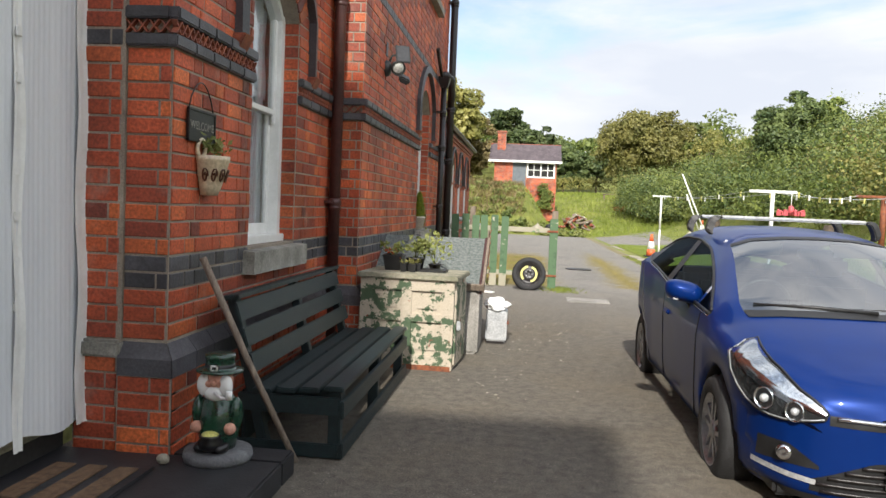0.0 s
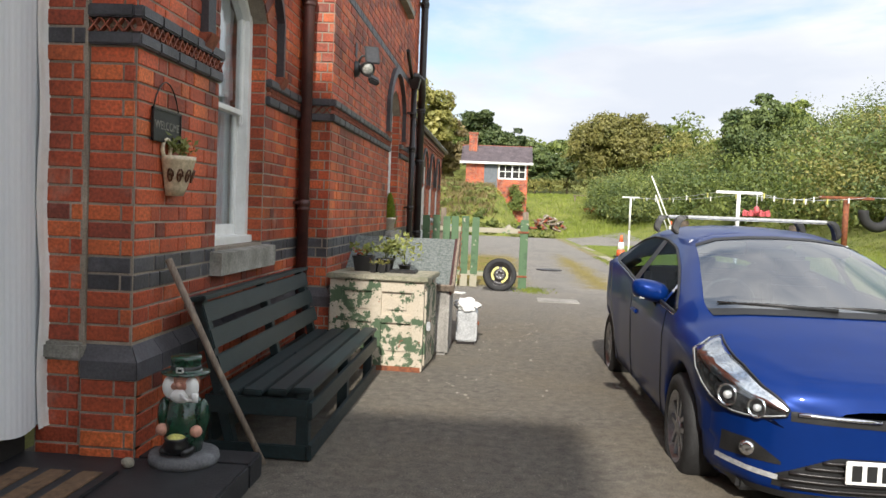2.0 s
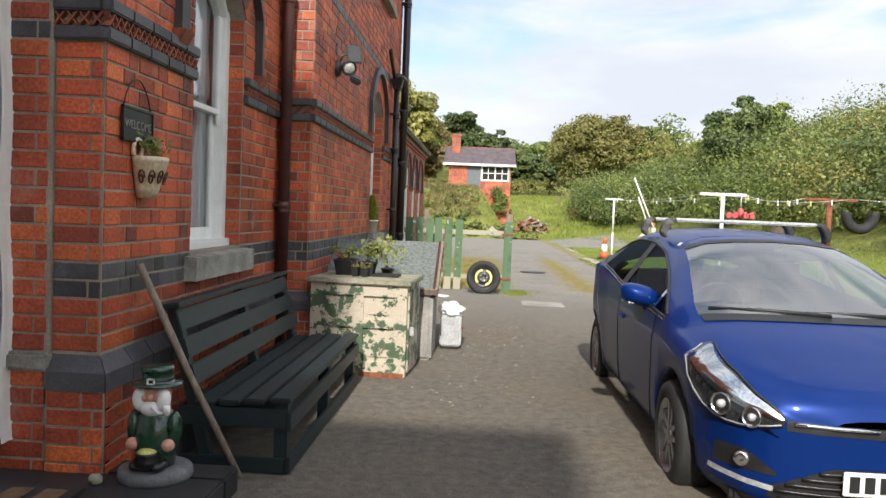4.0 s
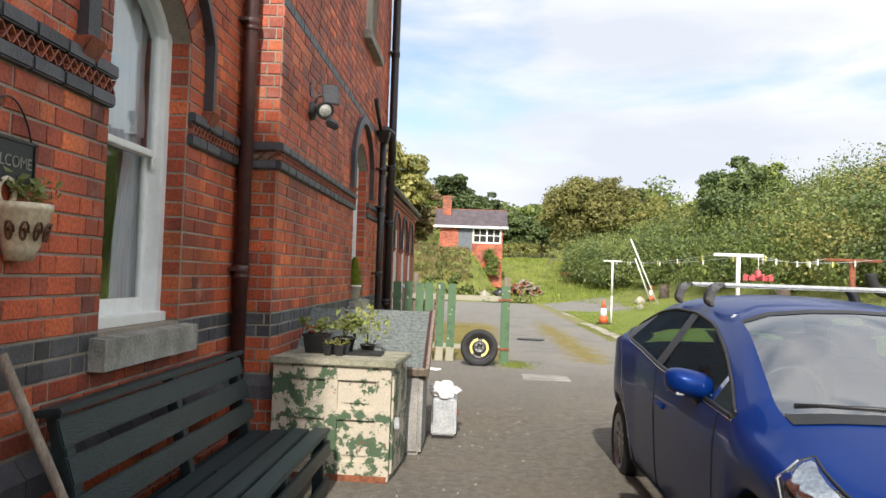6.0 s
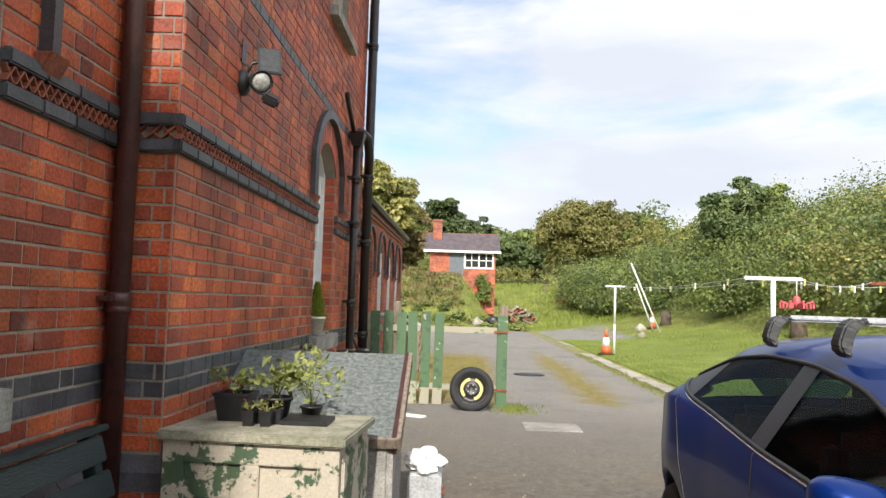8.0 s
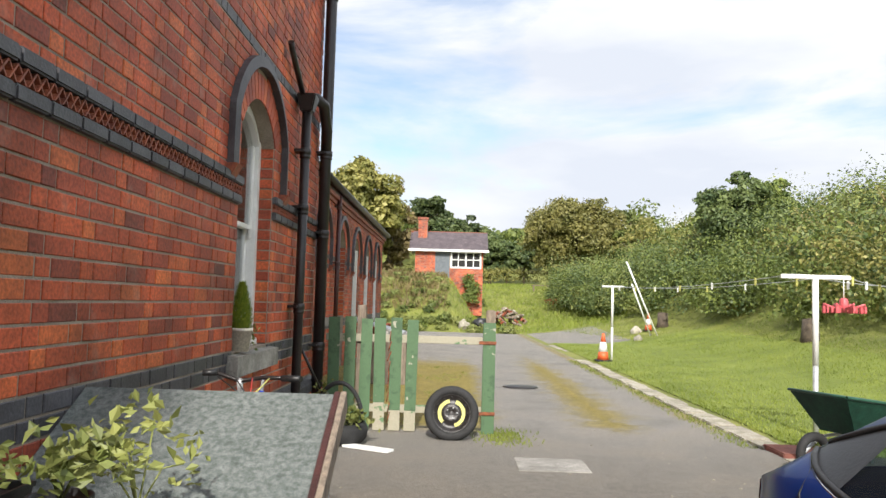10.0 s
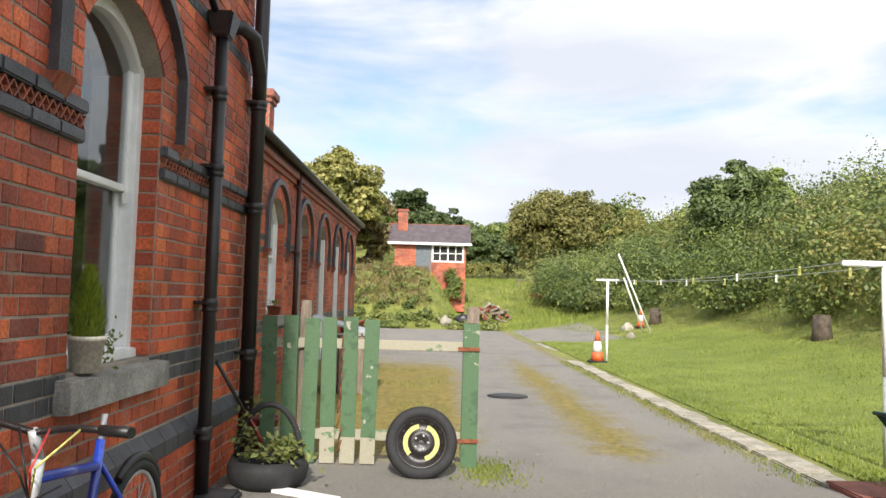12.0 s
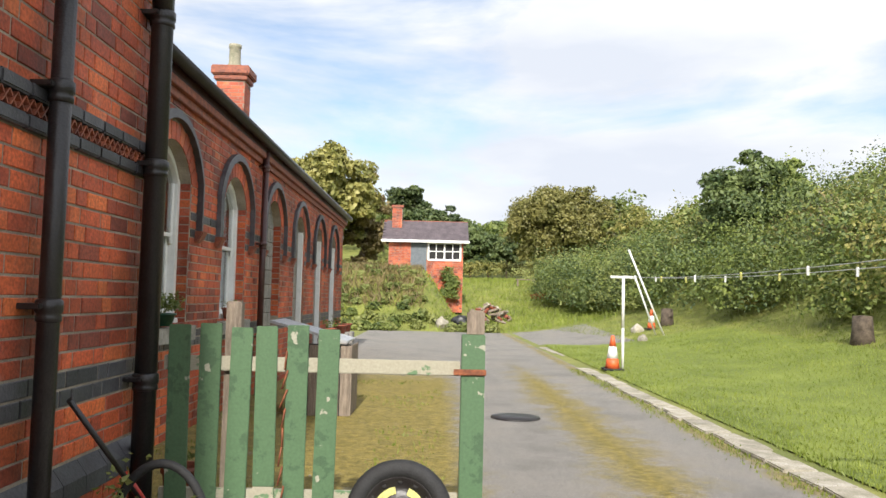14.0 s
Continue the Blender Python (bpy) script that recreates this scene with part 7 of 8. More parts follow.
# tyre planter, plank, crutch against the wall
tp = thing("tyre_planter", "cut tyre turned into a planter with weeds", "planter")
bm = bmesh.new()
tub_r = [(0.14, 0.02), (0.23, 0.0), (0.29, 0.07), (0.30, 0.15), (0.27, 0.22), (0.22, 0.20), (0.23, 0.13), (0.19, 0.06), (0.05, 0.05)]
lathe(bm, tub_r, 40, Matrix.Translation((-0.72, 12.55, gz)))
for v in bm.verts:
    v.co += Vector((0, 0, 0.02 * noise.noise(v.co * 6)))
part("tyre", bm, M["rubber"], tp)
bm = bmesh.new()
tube(bm, [(-0.72 + 0.24 * math.cos(a), 12.55, gz + 0.20 + 0.40 * math.sin(a)) for a in [math.pi * k / 18 for k in range(19)]], 0.022, 10)
part("handle_loop", bm, M["rubber"], tp, "rubber handle hoop")
bm = bmesh.new()
rg = random.Random(8)
leaves(bm, (-0.60, 12.50, gz + 0.27), (0.10, 0.08, 0.05), 160, 0.07, rg)
leaves(bm, (-0.90, 12.55, gz + 0.38), (0.05, 0.05, 0.13), 120, 0.05, rg)
part("weeds", bm, M["leaf_light"], tp)
tagged(finish("plank", boxbm(-0.26, 0.26, -0.06, 0.06, 0, 0.025, 0.004, pose(-0.38, 12.22, gz + 0.014, 0, 0, -28)), M["white"]), "white painted plank lying on the asphalt", "plank")
bm = bmesh.new()
tube(bm, [(XB + 0.10, 12.28, 1.02), (XB + 0.30, 12.72, 0.45)], 0.014, 8)
stk = tagged(finish("tool_handle", bm, M["iron"]), "dark tool handle with a red grip leaning on the wall", "tool")
bm = bmesh.new()
tube(bm, [(XB + 0.24, 12.60, 0.62), (XB + 0.33, 12.80, 0.36)], 0.02, 8)
part("grip", bm, M["red"], stk, "red plastic grip")
tagged(finish("drain_block", boxbm(XB + 0.06, XB + 0.34, 11.86, 12.22, 0.03, 0.15, 0.02), M["slate"]), "dark drain surround below the pipe", "drain")

# ---- bicycle by the bay wall ----
bike = thing("bicycle", "blue and silver mountain bicycle leaning on the wall", "bicycle")
bx = XB + 0.30


def btube(name, pts, r, material, label=""):
    bm = bmesh.new()
    tube(bm, [(bx + (p[2] if len(p) > 2 else 0), p[0], p[1]) for p in pts], r, 10)
    return part(name, bm, material, bike, label)


b0 = 9.30
for wy in (b0 - 0.12, b0 + 1.02):
    bm = bmesh.new()
    tube(bm, [(bx, wy + 0.31 * math.cos(a), 0.40 + 0.31 * math.sin(a)) for a in [2 * math.pi * k / 40 for k in range(41)]], 0.024, 8, False)
    wheel = part("wheel", bm, M["rubber"], bike, "knobbly black bicycle tyre")
    bm = bmesh.new()
    tube(bm, [(bx, wy + 0.277 * math.cos(a), 0.40 + 0.277 * math.sin(a)) for a in [2 * math.pi * k / 40 for k in range(41)]], 0.011, 6, False)
    part("rim", bm, M["galv"], wheel)
    for k in range(18):
        a = 2 * math.pi * k / 18
        bm = bmesh.new()
        tube(bm, [(bx + 0.02 * (-1) ** k, wy, 0.40), (bx, wy + 0.27 * math.cos(a), 0.40 + 0.27 * math.sin(a))], 0.0018, 4)
        part("spoke", bm, M["galv"], wheel)
btube("top_tube", [(b0 + 0.10, 0.86), (b0 + 0.58, 0.80)], 0.019, M["bike_blue"], "blue frame tube")
btube("down_tube", [(b0 + 0.09, 0.78), (b0 + 0.50, 0.42)], 0.021, M["galv"], "silver frame tube")
btube("seat_tube", [(b0 + 0.62, 0.90), (b0 + 0.50, 0.40)], 0.019, M["bike_blue"])
btube("seat_post", [(b0 + 0.62, 0.89), (b0 + 0.645, 1.00)], 0.013, M["galv"])
btube("chain_stay", [(b0 + 0.50, 0.42), (b0 + 1.02, 0.40, 0.04)], 0.012, M["bike_blue"])
btube("seat_stay", [(b0 + 0.60, 0.82), (b0 + 1.02, 0.40, 0.04)], 0.012, M["bike_blue"])
btube("head_tube", [(b0 + 0.12, 0.92), (b0 + 0.07, 0.74)], 0.022, M["galv"])
for s in (-1, 1):
    btube("fork", [(b0 + 0.07, 0.74, 0.03 * s), (b0 - 0.12, 0.40, 0.05 * s)], 0.016, M["galv"], "silver suspension fork")
btube("handlebar", [(b0 + 0.02, 1.07, -0.12), (b0 + 0.08, 1.02, 0.0), (b0 + 0.02, 1.05, 0.16), (b0 - 0.08, 1.06, 0.36)], 0.013, M["iron"], "black handlebar")
btube("grip", [(b0 - 0.04, 1.055, 0.28), (b0 - 0.10, 1.06, 0.40)], 0.019, M["plastic"])
btube("grip", [(b0 + 0.02, 1.07, -0.12), (b0 + 0.0, 1.07, -0.20)], 0.019, M["plastic"])
btube("stem", [(b0 + 0.12, 0.92), (b0 + 0.07, 1.03)], 0.018, M["galv"])
for k, mm in enumerate((M["yellow"], M["red"], M["plastic"], M["plastic"])):
    btube("brake_cable", [(b0 - 0.02, 1.05, 0.2 - 0.1 * k), (b0 - 0.18 - 0.03 * k, 0.96, 0.14), (b0 - 0.05, 0.82, 0.06), (b0 + 0.1 + 0.05 * k, 0.80, 0.02)], 0.004, mm)
btube("mudguard", [(b0 + 1.02 + 0.35 * math.cos(a), 0.40 + 0.35 * math.sin(a)) for a in [radians(35 + 10 * k) for k in range(10)]], 0.02, M["plastic"])
btube("crank", [(b0 + 0.44, 0.34, 0.08), (b0 + 0.56, 0.50, 0.08)], 0.012, M["galv"])

# plant on the bay sill
tubp = tub("sill_plant", "cream pot with a small golden conifer on the window sill", XB + 0.02, 10.36, 1.125, 0.088, 0.17, False, None, material=mat("cream_pot", (0.62, 0.58, 0.48), (0.5, 0.46, 0.38), 0.5, 8, 60, 0.05))
bm = bmesh.new()
q = random.Random(4)
for _ in range(1500):
    h = q.random() ** 1.25
    r = 0.085 * (1 - h) ** 0.75 * (0.7 + 0.4 * math.sin(h * 3)) + 0.01
    a = q.uniform(0, 6.283)
    p = Vector((XB + 0.02 + r * math.cos(a) * q.uniform(0.6, 1.05), 10.36 + r * math.sin(a) * q.uniform(0.6, 1.05), 1.28 + 0.33 * h))
    d = Vector((math.cos(a) * 0.6, math.sin(a) * 0.6, 1.0)).normalized() * 0.038
    s = Vector((-math.sin(a), math.cos(a), 0)) * 0.006
    bm.faces.new([bm.verts.new(x) for x in (p - s, p + s, p + d)])
part("conifer", bm, M["conifer"], tubp, "feathery golden-green conifer")
bm = bmesh.new()
leaves(bm, (XB + 0.07, 10.48, 1.24), (0.02, 0.05, 0.05), 60, 0.035, q)
part("ivy", bm, M["leaf_light"], tubp)


# ---- yard and lawn things ----
rg = random.Random(12)
kerb = thing("kerb", "row of pale worn flagstones along the lawn edge", "kerb", kind="structure")
y = 12.9
while y < 25.2:
    ln = rg.uniform(0.38, 0.60)
    x = KERB_X - 0.05 + rg.uniform(-0.03, 0.03)
    bm = boxbm(-0.15 + rg.uniform(-0.03, 0.03), 0.15 + rg.uniform(-0.03, 0.03), 0.01, ln - 0.012, -0.05, 0.035, 0.012, pose(x, y, ground_z(3.7, y) + 0.005, rg.uniform(-1.0, 1.0), rg.uniform(-2, 2), rg.uniform(-3, 3)))
    part("flagstone", bm, M["flag"], kerb)
    y += ln
for y in (28.9, 29.8, 30.7, 31.6):
    bm = boxbm(-0.28, 0.28, 0, 0.85, -0.05, 0.03, 0.012, pose(4.15 - (y - 29) * 0.05, y, ground_z(3.7, y), 0, 0, rg.uniform(-3, 3)))
    part("flagstone", bm, M["flag"], kerb)
tagged(finish("drain_cover", boxbm(1.0, 1.63, 11.50, 12.06, ground_z(1, 11.8) + 0.0, ground_z(1, 11.8) + 0.017, 0.003), M["concrete"]), "square grey concrete drain cover in the asphalt", "drain cover", kind="structure")
bm = bmesh.new()
lathe(bm, [(0.30, 0), (0.30, 0.018), (0.01, 0.020)], 30, Matrix.Translation((1.58, 18.2, 0.098)))
tagged(finish("manhole_cover", bm, M["iron"]), "round dark iron manhole cover in the drive", "manhole", kind="structure")
slab = thing("paving_slab", "red paving slab at the lawn corner", "paving slab", kind="structure")
part("slab", boxbm(3.66, 4.45, 12.45, 13.0, 0.07, 0.145, 0.012, Matrix.Translation((0, 0, 0))), M["red_slab"], slab)
for k in range(7):
    part("sett", boxbm(3.62 + (k % 4) * 0.22, 3.80 + (k % 4) * 0.22, 11.98 + (k // 4) * 0.22, 12.17 + (k // 4) * 0.22, 0.05, 0.115, 0.012), M["flag"], slab)

# clothes poles and lines


def clothes_pole(x, y, top, bar, label, mat_top, mat_low, r=0.03):
    t = thing("clothes_pole", label, "clothes pole", group="clothes poles")
    z0 = ground_z(x, y)
    bm = bmesh.new()
    tube(bm, [(x, y, z0 - 0.05), (x, y, z0 + (top - z0) * 0.45)], r, 12)
    part("lower_post", bm, mat_low, t)
    bm = bmesh.new()
    tube(bm, [(x, y, z0 + (top - z0) * 0.45), (x, y, top - 0.02)], r * 1.12, 12)
    part("upper_post", bm, mat_top, t)
    part("crossbar", boxbm(x - bar / 2, x + bar / 2, y - 0.025, y + 0.025, top - 0.03, top + 0.02, 0.008), mat_top, t)
    return t


clothes_pole(4.44, 13.47, 1.93, 0.78, "white and grey T-shaped steel clothes pole on the lawn", M["white"], M["galv"])
clothes_pole(4.50, 24.9, 2.06, 0.55, "white T-shaped clothes pole at the lawn edge", M["white"], M["white"], 0.028)
clothes_pole(6.5, 14.1, 1.93, 0.95, "brown wooden T-shaped clothes post", M["rust"], M["wood_grey"], 0.045)


def sag(a, b, drop, n=20):
    a, b = Vector(a), Vector(b)
    return [a.lerp(b, k / n) - Vector((0, 0, drop * 4 * (k / n) * (1 - k / n))) for k in range(n + 1)]


for nm, a, b in (("clothes_line", (4.20, 13.47, 1.95), (4.33, 24.9, 2.07)), ("clothes_line", (4.74, 13.47, 1.95), (4.68, 24.9, 2.07)), ("clothes_line", (4.74, 13.45, 1.95), (6.1, 14.1, 1.95)), ("clothes_line", (4.2, 13.45, 1.95), (6.9, 14.1, 1.95)), ("clothes_line", (6.9, 14.1, 1.95), (12.0, 12.5, 2.0))):
    bm = bmesh.new()
    pts = sag(a, b, 0.10)
    tube(bm, pts, 0.005, 5)
    line = tagged(finish(nm, bm, M["galv"]), "pale sagging clothes line with pegs", "clothes line", group="clothes lines")
    for k in range(2, 19, 3):
        q = pts[k]
        part("peg", boxbm(q.x - 0.012, q.x + 0.012, q.y - 0.012, q.y + 0.012, q.z - 0.075, q.z + 0.02, 0.003), M["white" if k % 2 else "yellow"], line, "plastic clothes peg")
hang = thing("peg_hanger", "pink plastic peg hanger hanging from the pole", "peg hanger")
hx, hy, hz = 4.74, 13.44, 1.58
bm = bmesh.new()
tube(bm, [(hx, hy, 1.93), (hx, hy, hz + 0.08)], 0.006, 6)
part("hook", bm, M["white"], hang)
bm = bmesh.new()
lathe(bm, [(0.02, hz + 0.12), (0.045, hz + 0.10), (0.05, hz), (0.03, hz - 0.04), (0.01, hz - 0.045)], 14, Matrix.Translation((hx, hy, 0)))
part("hub", bm, M["pink"], hang)
for k in range(8):
    a = 2 * math.pi * k / 8
    bm = bmesh.new()
    tube(bm, [(hx, hy, hz), (hx + 0.12 * math.cos(a), hy + 0.12 * math.sin(a), hz + 0.01), (hx + 0.22 * math.cos(a), hy + 0.22 * math.sin(a), hz + 0.05)], 0.013, 6)
    arm = part("arm", bm, M["pink"], hang)
    for s in (0.13, 0.18, 0.22):
        part("peg", boxbm(hx + s * math.cos(a) - 0.012, hx + s * math.cos(a) + 0.012, hy + s * math.sin(a) - 0.012, hy + s * math.sin(a) + 0.012, hz - 0.05, hz + 0.03, 0.003), M["pink"], arm)
bm = bmesh.new()
tube(bm, [(7.02 + 0.24 * math.cos(a), 14.05, 1.68 + 0.26 * math.sin(a)) for a in [math.pi * (0.95 + 1.1 * k / 18) for k in range(19)]], 0.09, 10)
tagged(finish("hanging_tyre", bm, M["rubber"]), "black rubber swing tyre hanging from the line", "tyre")
prop = thing("line_prop", "two pale wooden line props leaning together", "prop")
for a, b in (((8.15, 33.8, 0.12), (6.68, 33.2, 3.2)), ((7.98, 34.2, 0.12), (6.95, 33.5, 2.4))):
    bm = bmesh.new()
    tube(bm, [a, b], 0.03, 8)
    part("pole", bm, M["white"], prop)


def cone(x, y, label):
    t = thing("traffic_cone", label, "traffic cone", group="traffic cones")
    z = ground_z(x, y) + 0.01
    part("base", boxbm(x - 0.2, x + 0.2, y - 0.2, y + 0.2, z, z + 0.04, 0.012), M["rubber"], t)
    for nm, r0, z0, r1, z1, m_ in (("lower_band", 0.15, 0.04, 0.115, 0.24, "orange"), ("reflective_sleeve", 0.118, 0.24, 0.075, 0.48, "white"), ("tip", 0.073, 0.48, 0.03, 0.70, "orange")):
        bm = bmesh.new()
        lathe(bm, [(r0, z + z0), (r1, z + z1)], 20, Matrix.Translation((x, y, 0)))
        part(nm, bm, M[m_], t)
    return t


cone(4.22, 24.6, "orange and white traffic cone at the lawn edge")
cone(8.2, 36.0, "orange and white traffic cone by the bushes")

# wheelbarrow
bar = thing("wheelbarrow", "green steel wheelbarrow standing at the lawn corner", "wheelbarrow")
wm = Matrix.Translation((4.15, 11.95, 0.09)) @ pose(0, 0, 0, 0, 0, 20)
bm = bmesh.new()
low = [bm.verts.new(wm @ Vector(p)) for p in ((-0.28, -0.20, 0.36), (0.32, -0.20, 0.30), (0.32, 0.20, 0.30), (-0.28, 0.20, 0.36))]
rim_ = [bm.verts.new(wm @ Vector(p)) for p in ((-0.52, -0.33, 0.72), (0.45, -0.33, 0.60), (0.45, 0.33, 0.60), (-0.52, 0.33, 0.72))]
bm.faces.new(low)
for j in range(4):
    bm.faces.new((low[j], low[(j + 1) % 4], rim_[(j + 1) % 4], rim_[j]))
bmesh.ops.solidify(bm, geom=list(bm.faces), thickness=0.012)
part("tray", bm, M["barrow"], bar, "green dished steel tray")
bm = bmesh.new()
r_pts = [wm @ Vector(p) for p in ((-0.52, -0.33, 0.72), (0.45, -0.33, 0.60), (0.45, 0.33, 0.60), (-0.52, 0.33, 0.72), (-0.52, -0.33, 0.72))]
tube(bm, r_pts, 0.014, 8, False)
part("tray_rim", bm, M["barrow"], bar)
for s in (-1, 1):
    bm = bmesh.new()
    tube(bm, [wm @ Vector(p) for p in ((-0.62, s * 0.05, 0.19), (-0.30, s * 0.18, 0.30), (0.35, s * 0.25, 0.34), (0.95, s * 0.30, 0.52))], 0.017, 8)
    part("handle", bm, M["galv"], bar, "grey tubular handle")
    bm = bmesh.new()
    tube(bm, [wm @ Vector(p) for p in ((0.30, s * 0.24, 0.34), (0.22, s * 0.26, 0.0), (0.42, s * 0.26, 0.0), (0.40, s * 0.25, 0.34))], 0.014, 8)
    part("leg", bm, M["galv"], bar)
bm = bmesh.new()
tube(bm, [wm @ Vector((-0.55 + 0.15 * math.cos(a), 0, 0.19 + 0.15 * math.sin(a))) for a in [2 * math.pi * k / 24 for k in range(25)]], 0.042, 10, False)
part("wheel", bm, M["rubber"], bar)

# store box and pots by the low wing
box = thing("storage_box", "weathered wooden storage box with a pale lid", "box")
for k in range(6):
    part("board", boxbm(-1.15 + k * 0.125, -1.04 + k * 0.125, 18.0, 18.025, 0.1, 0.93, 0.005), M["wood_grey"], box)
    part("board", boxbm(-0.42, -0.395, 18.03 + k * 0.125, 18.14 + k * 0.125, 0.1, 0.93, 0.005), M["wood_grey"], box)
part("lid", boxbm(-0.85, 0.10, -0.45, 0.45, 0, 0.03, 0.006, Matrix.Translation((-0.55, 18.4, 0.98)) @ pose(0, 0, 0, 0, 14, 0)), M["galv"], box, "pale grey lid tilted on top")
# Near-black block added inside so that the gaps between boards look shaded.
part("liner", boxbm(-1.14, -0.43, 18.03, 18.78, 0.1, 0.9, 0), M["dark"], box)
terra = M["terracotta"]
tub("plant_pot", "green trough with a bushy plant on the sill", XW + 0.03, 15.95, 1.2, 0.12, 0.12, False, "leaf", 260, 0.05, (0.06, 0.16, 0.06), M["barrow"])
tub("plant_pot", "terracotta pot with a small plant on the sill", XW + 0.03, 18.35, 1.2, 0.11, 0.14, False, "leaf_light", 70, 0.04, (0.04, 0.05, 0.03), terra)
for k, yy in enumerate((25.0, 26.9, 28.0)):
    tub("plant_pot", "terracotta pot with red flowers on a stand by the wing", XW + 0.35, yy, 0.65, 0.16, 0.2, False, "leaf", 90, 0.06, (0.07, 0.07, 0.05), terra)
    part_st = tagged(finish("pot_stand", boxbm(XW + 0.15, XW + 0.55, yy - 0.25, yy + 0.25, 0.05, 0.65, 0.01), M["concrete"]), "grey block stand under a flower pot", "stand")
tub("plant_pot", "terracotta pot standing behind the fence", -1.05, 13.9, 0.09, 0.13, 0.30, False, "leaf", 60, 0.05, (0.05, 0.05, 0.05), terra)


# ---- plants ----
def leaf_cloud(rng, centres, radii, counts, size, up=0.3, shell=0.55, flat=0.85):
    """Leaf blades on the shells of many clumps: arrays of vertices and faces."""
    vs, fs, base = [], [], 0
    for c, r, k in zip(centres, radii, counts):
        d = rng.normal(size=(k, 3))
        d /= np.linalg.norm(d, axis=1)[:, None]
        d[:, 2] = np.where(d[:, 2] < -0.35, -d[:, 2], d[:, 2])
        rad = shell + (1 - shell) * rng.random(k) ** 0.6
        lump = 1 + 0.22 * np.sin(d[:, 0] * 5 + c[0]) * np.sin(d[:, 1] * 5 + c[1]) + 0.15 * np.sin(d[:, 2] * 9 + c[2])
        p = np.array(c) + d * np.array(r) * (rad * lump)[:, None]
        out = d + rng.normal(size=(k, 3)) * 0.75 + np.array((0, 0, up))
        out /= np.linalg.norm(out, axis=1)[:, None]
        s = np.cross(out, rng.normal(size=(k, 3)))
        s /= np.linalg.norm(s, axis=1)[:, None] + 1e-9
        n = np.cross(out, s)
        z = size * (0.55 + 0.9 * rng.random(k))[:, None]
        quad = np.stack([p - s * z * 0.5, p + n * z * 0.30 + out * z * 0.12, p + s * z * 0.5, p - n * z * 0.30], axis=1)
        vs.append(quad.reshape(-1, 3))
        idx = base + np.arange(k)[:, None] * 4
        fs.append(idx + np.arange(4)[None, :])
        base += 4 * k
    return np.concatenate(vs), np.concatenate(fs)


def cloud_object(name, vf, material):
    v, f = vf
    me = bpy.data.meshes.new(name)
    me.vertices.add(len(v))
    me.vertices.foreach_set("co", v.astype(np.float32).ravel())
    me.loops.add(f.size)
    me.loops.foreach_set("vertex_index", f.astype(np.int32).ravel())
    me.polygons.add(len(f))
    me.polygons.foreach_set("loop_start", np.arange(0, f.size, 4, dtype=np.int32))
    me.update()
    me.validate()
    me.materials.append(material)
    return new(name, me)


NR = np.random.RandomState(7)


def tree(label, x, y, height, spread, material, trunk_h=0.3, clumps=40, per=260, size=0.32, shape=0.75, group="trees", z=None, narrow=1.0, clump_r=0.30):
    t = thing("tree", label, "tree", group=group)
    z = ground_z(x, y) if z is None else z
    q = random.Random(int(x * 31 + y * 17))
    bm = bmesh.new()
    top = z + height * 0.82
    pts = [(x, y, z - 0.2), (x + q.uniform(-0.2, 0.2), y, z + height * 0.3), (x + q.uniform(-0.4, 0.4), y + q.uniform(-0.3, 0.3), z + height * 0.6), (x, y, top)]
    r0 = max(0.10, height * 0.028)
    tube(bm, pts, [r0, r0 * 0.75, r0 * 0.45, r0 * 0.12], 9)
    part("trunk", bm, M["bark"], t)
    cs, rs = [], []
    zc = z + height * (trunk_h + (1 - trunk_h) / 2)
    hz = height * (1 - trunk_h) / 2
    for k in range(clumps):
        for _ in range(20):
            d = Vector((q.uniform(-1, 1), q.uniform(-1, 1), q.uniform(-1, 1)))
            if 0.25 < d.length < 1.0:
                break
        w = 1.0 - shape * max(0.0, d.z) ** 2 * 0.5
        cs.append((x + d.x * spread * w, y + d.y * spread * w, zc + d.z * hz * 0.92))
        rr = spread * clump_r * q.uniform(0.7, 1.35)
        rs.append((rr, rr, rr * 0.8 * narrow))
    for k in range(min(9, clumps)):
        c = cs[k]
        bm = bmesh.new()
        h = z + height * q.uniform(0.25, 0.6)
        tube(bm, [(x, y, h), ((x + c[0]) / 2, (y + c[1]) / 2, (h + c[2]) / 2 + 0.2), c], [r0 * 0.4, r0 * 0.25, 0.02], 6)
        part("limb", bm, M["bark"], t)
    ob = cloud_object("crown", leaf_cloud(NR, cs, rs, [per] * clumps, size), material)
    ob.parent = t
    return t


# behind the low wing and the hut
tree("tall broad green tree behind the low wing", -6.9, 62, 9.3, 3.3, M["leaf_olive"], 0.12, 60, 330, 0.34)
tree("brownish green tree behind the low wing", -4.6, 64, 7.6, 1.9, M["leaf_dry"], 0.1, 30, 260, 0.30)
tree("dark green tree at the end of the wing", -11.5, 56, 6.72, 4.0, M["leaf"], 0.1, 40, 300, 0.36)
tree("dark flat-topped pine behind the hut", -2.0, 76, 8.3, 1.7, M["leaf_dark"], 0.45, 26, 260, 0.30, clump_r=0.36)
for x, hh, sp in ((-0.2, 6.9, 1.9), (1.8, 6.6, 1.9), (3.6, 5.2, 1.6), (5.2, 4.1, 1.5), (6.8, 3.4, 1.4)):
    tree("dark green conifer behind the hut", x, 75 + x * 0.2, hh, sp, M["leaf_dark"], 0.05, 36, 280, 0.26)
tree("large rounded willow with drooping yellow-green crown", 9.9, 66, 6.9, 3.7, M["leaf_olive"], 0.05, 95, 560, 0.20, narrow=1.35)
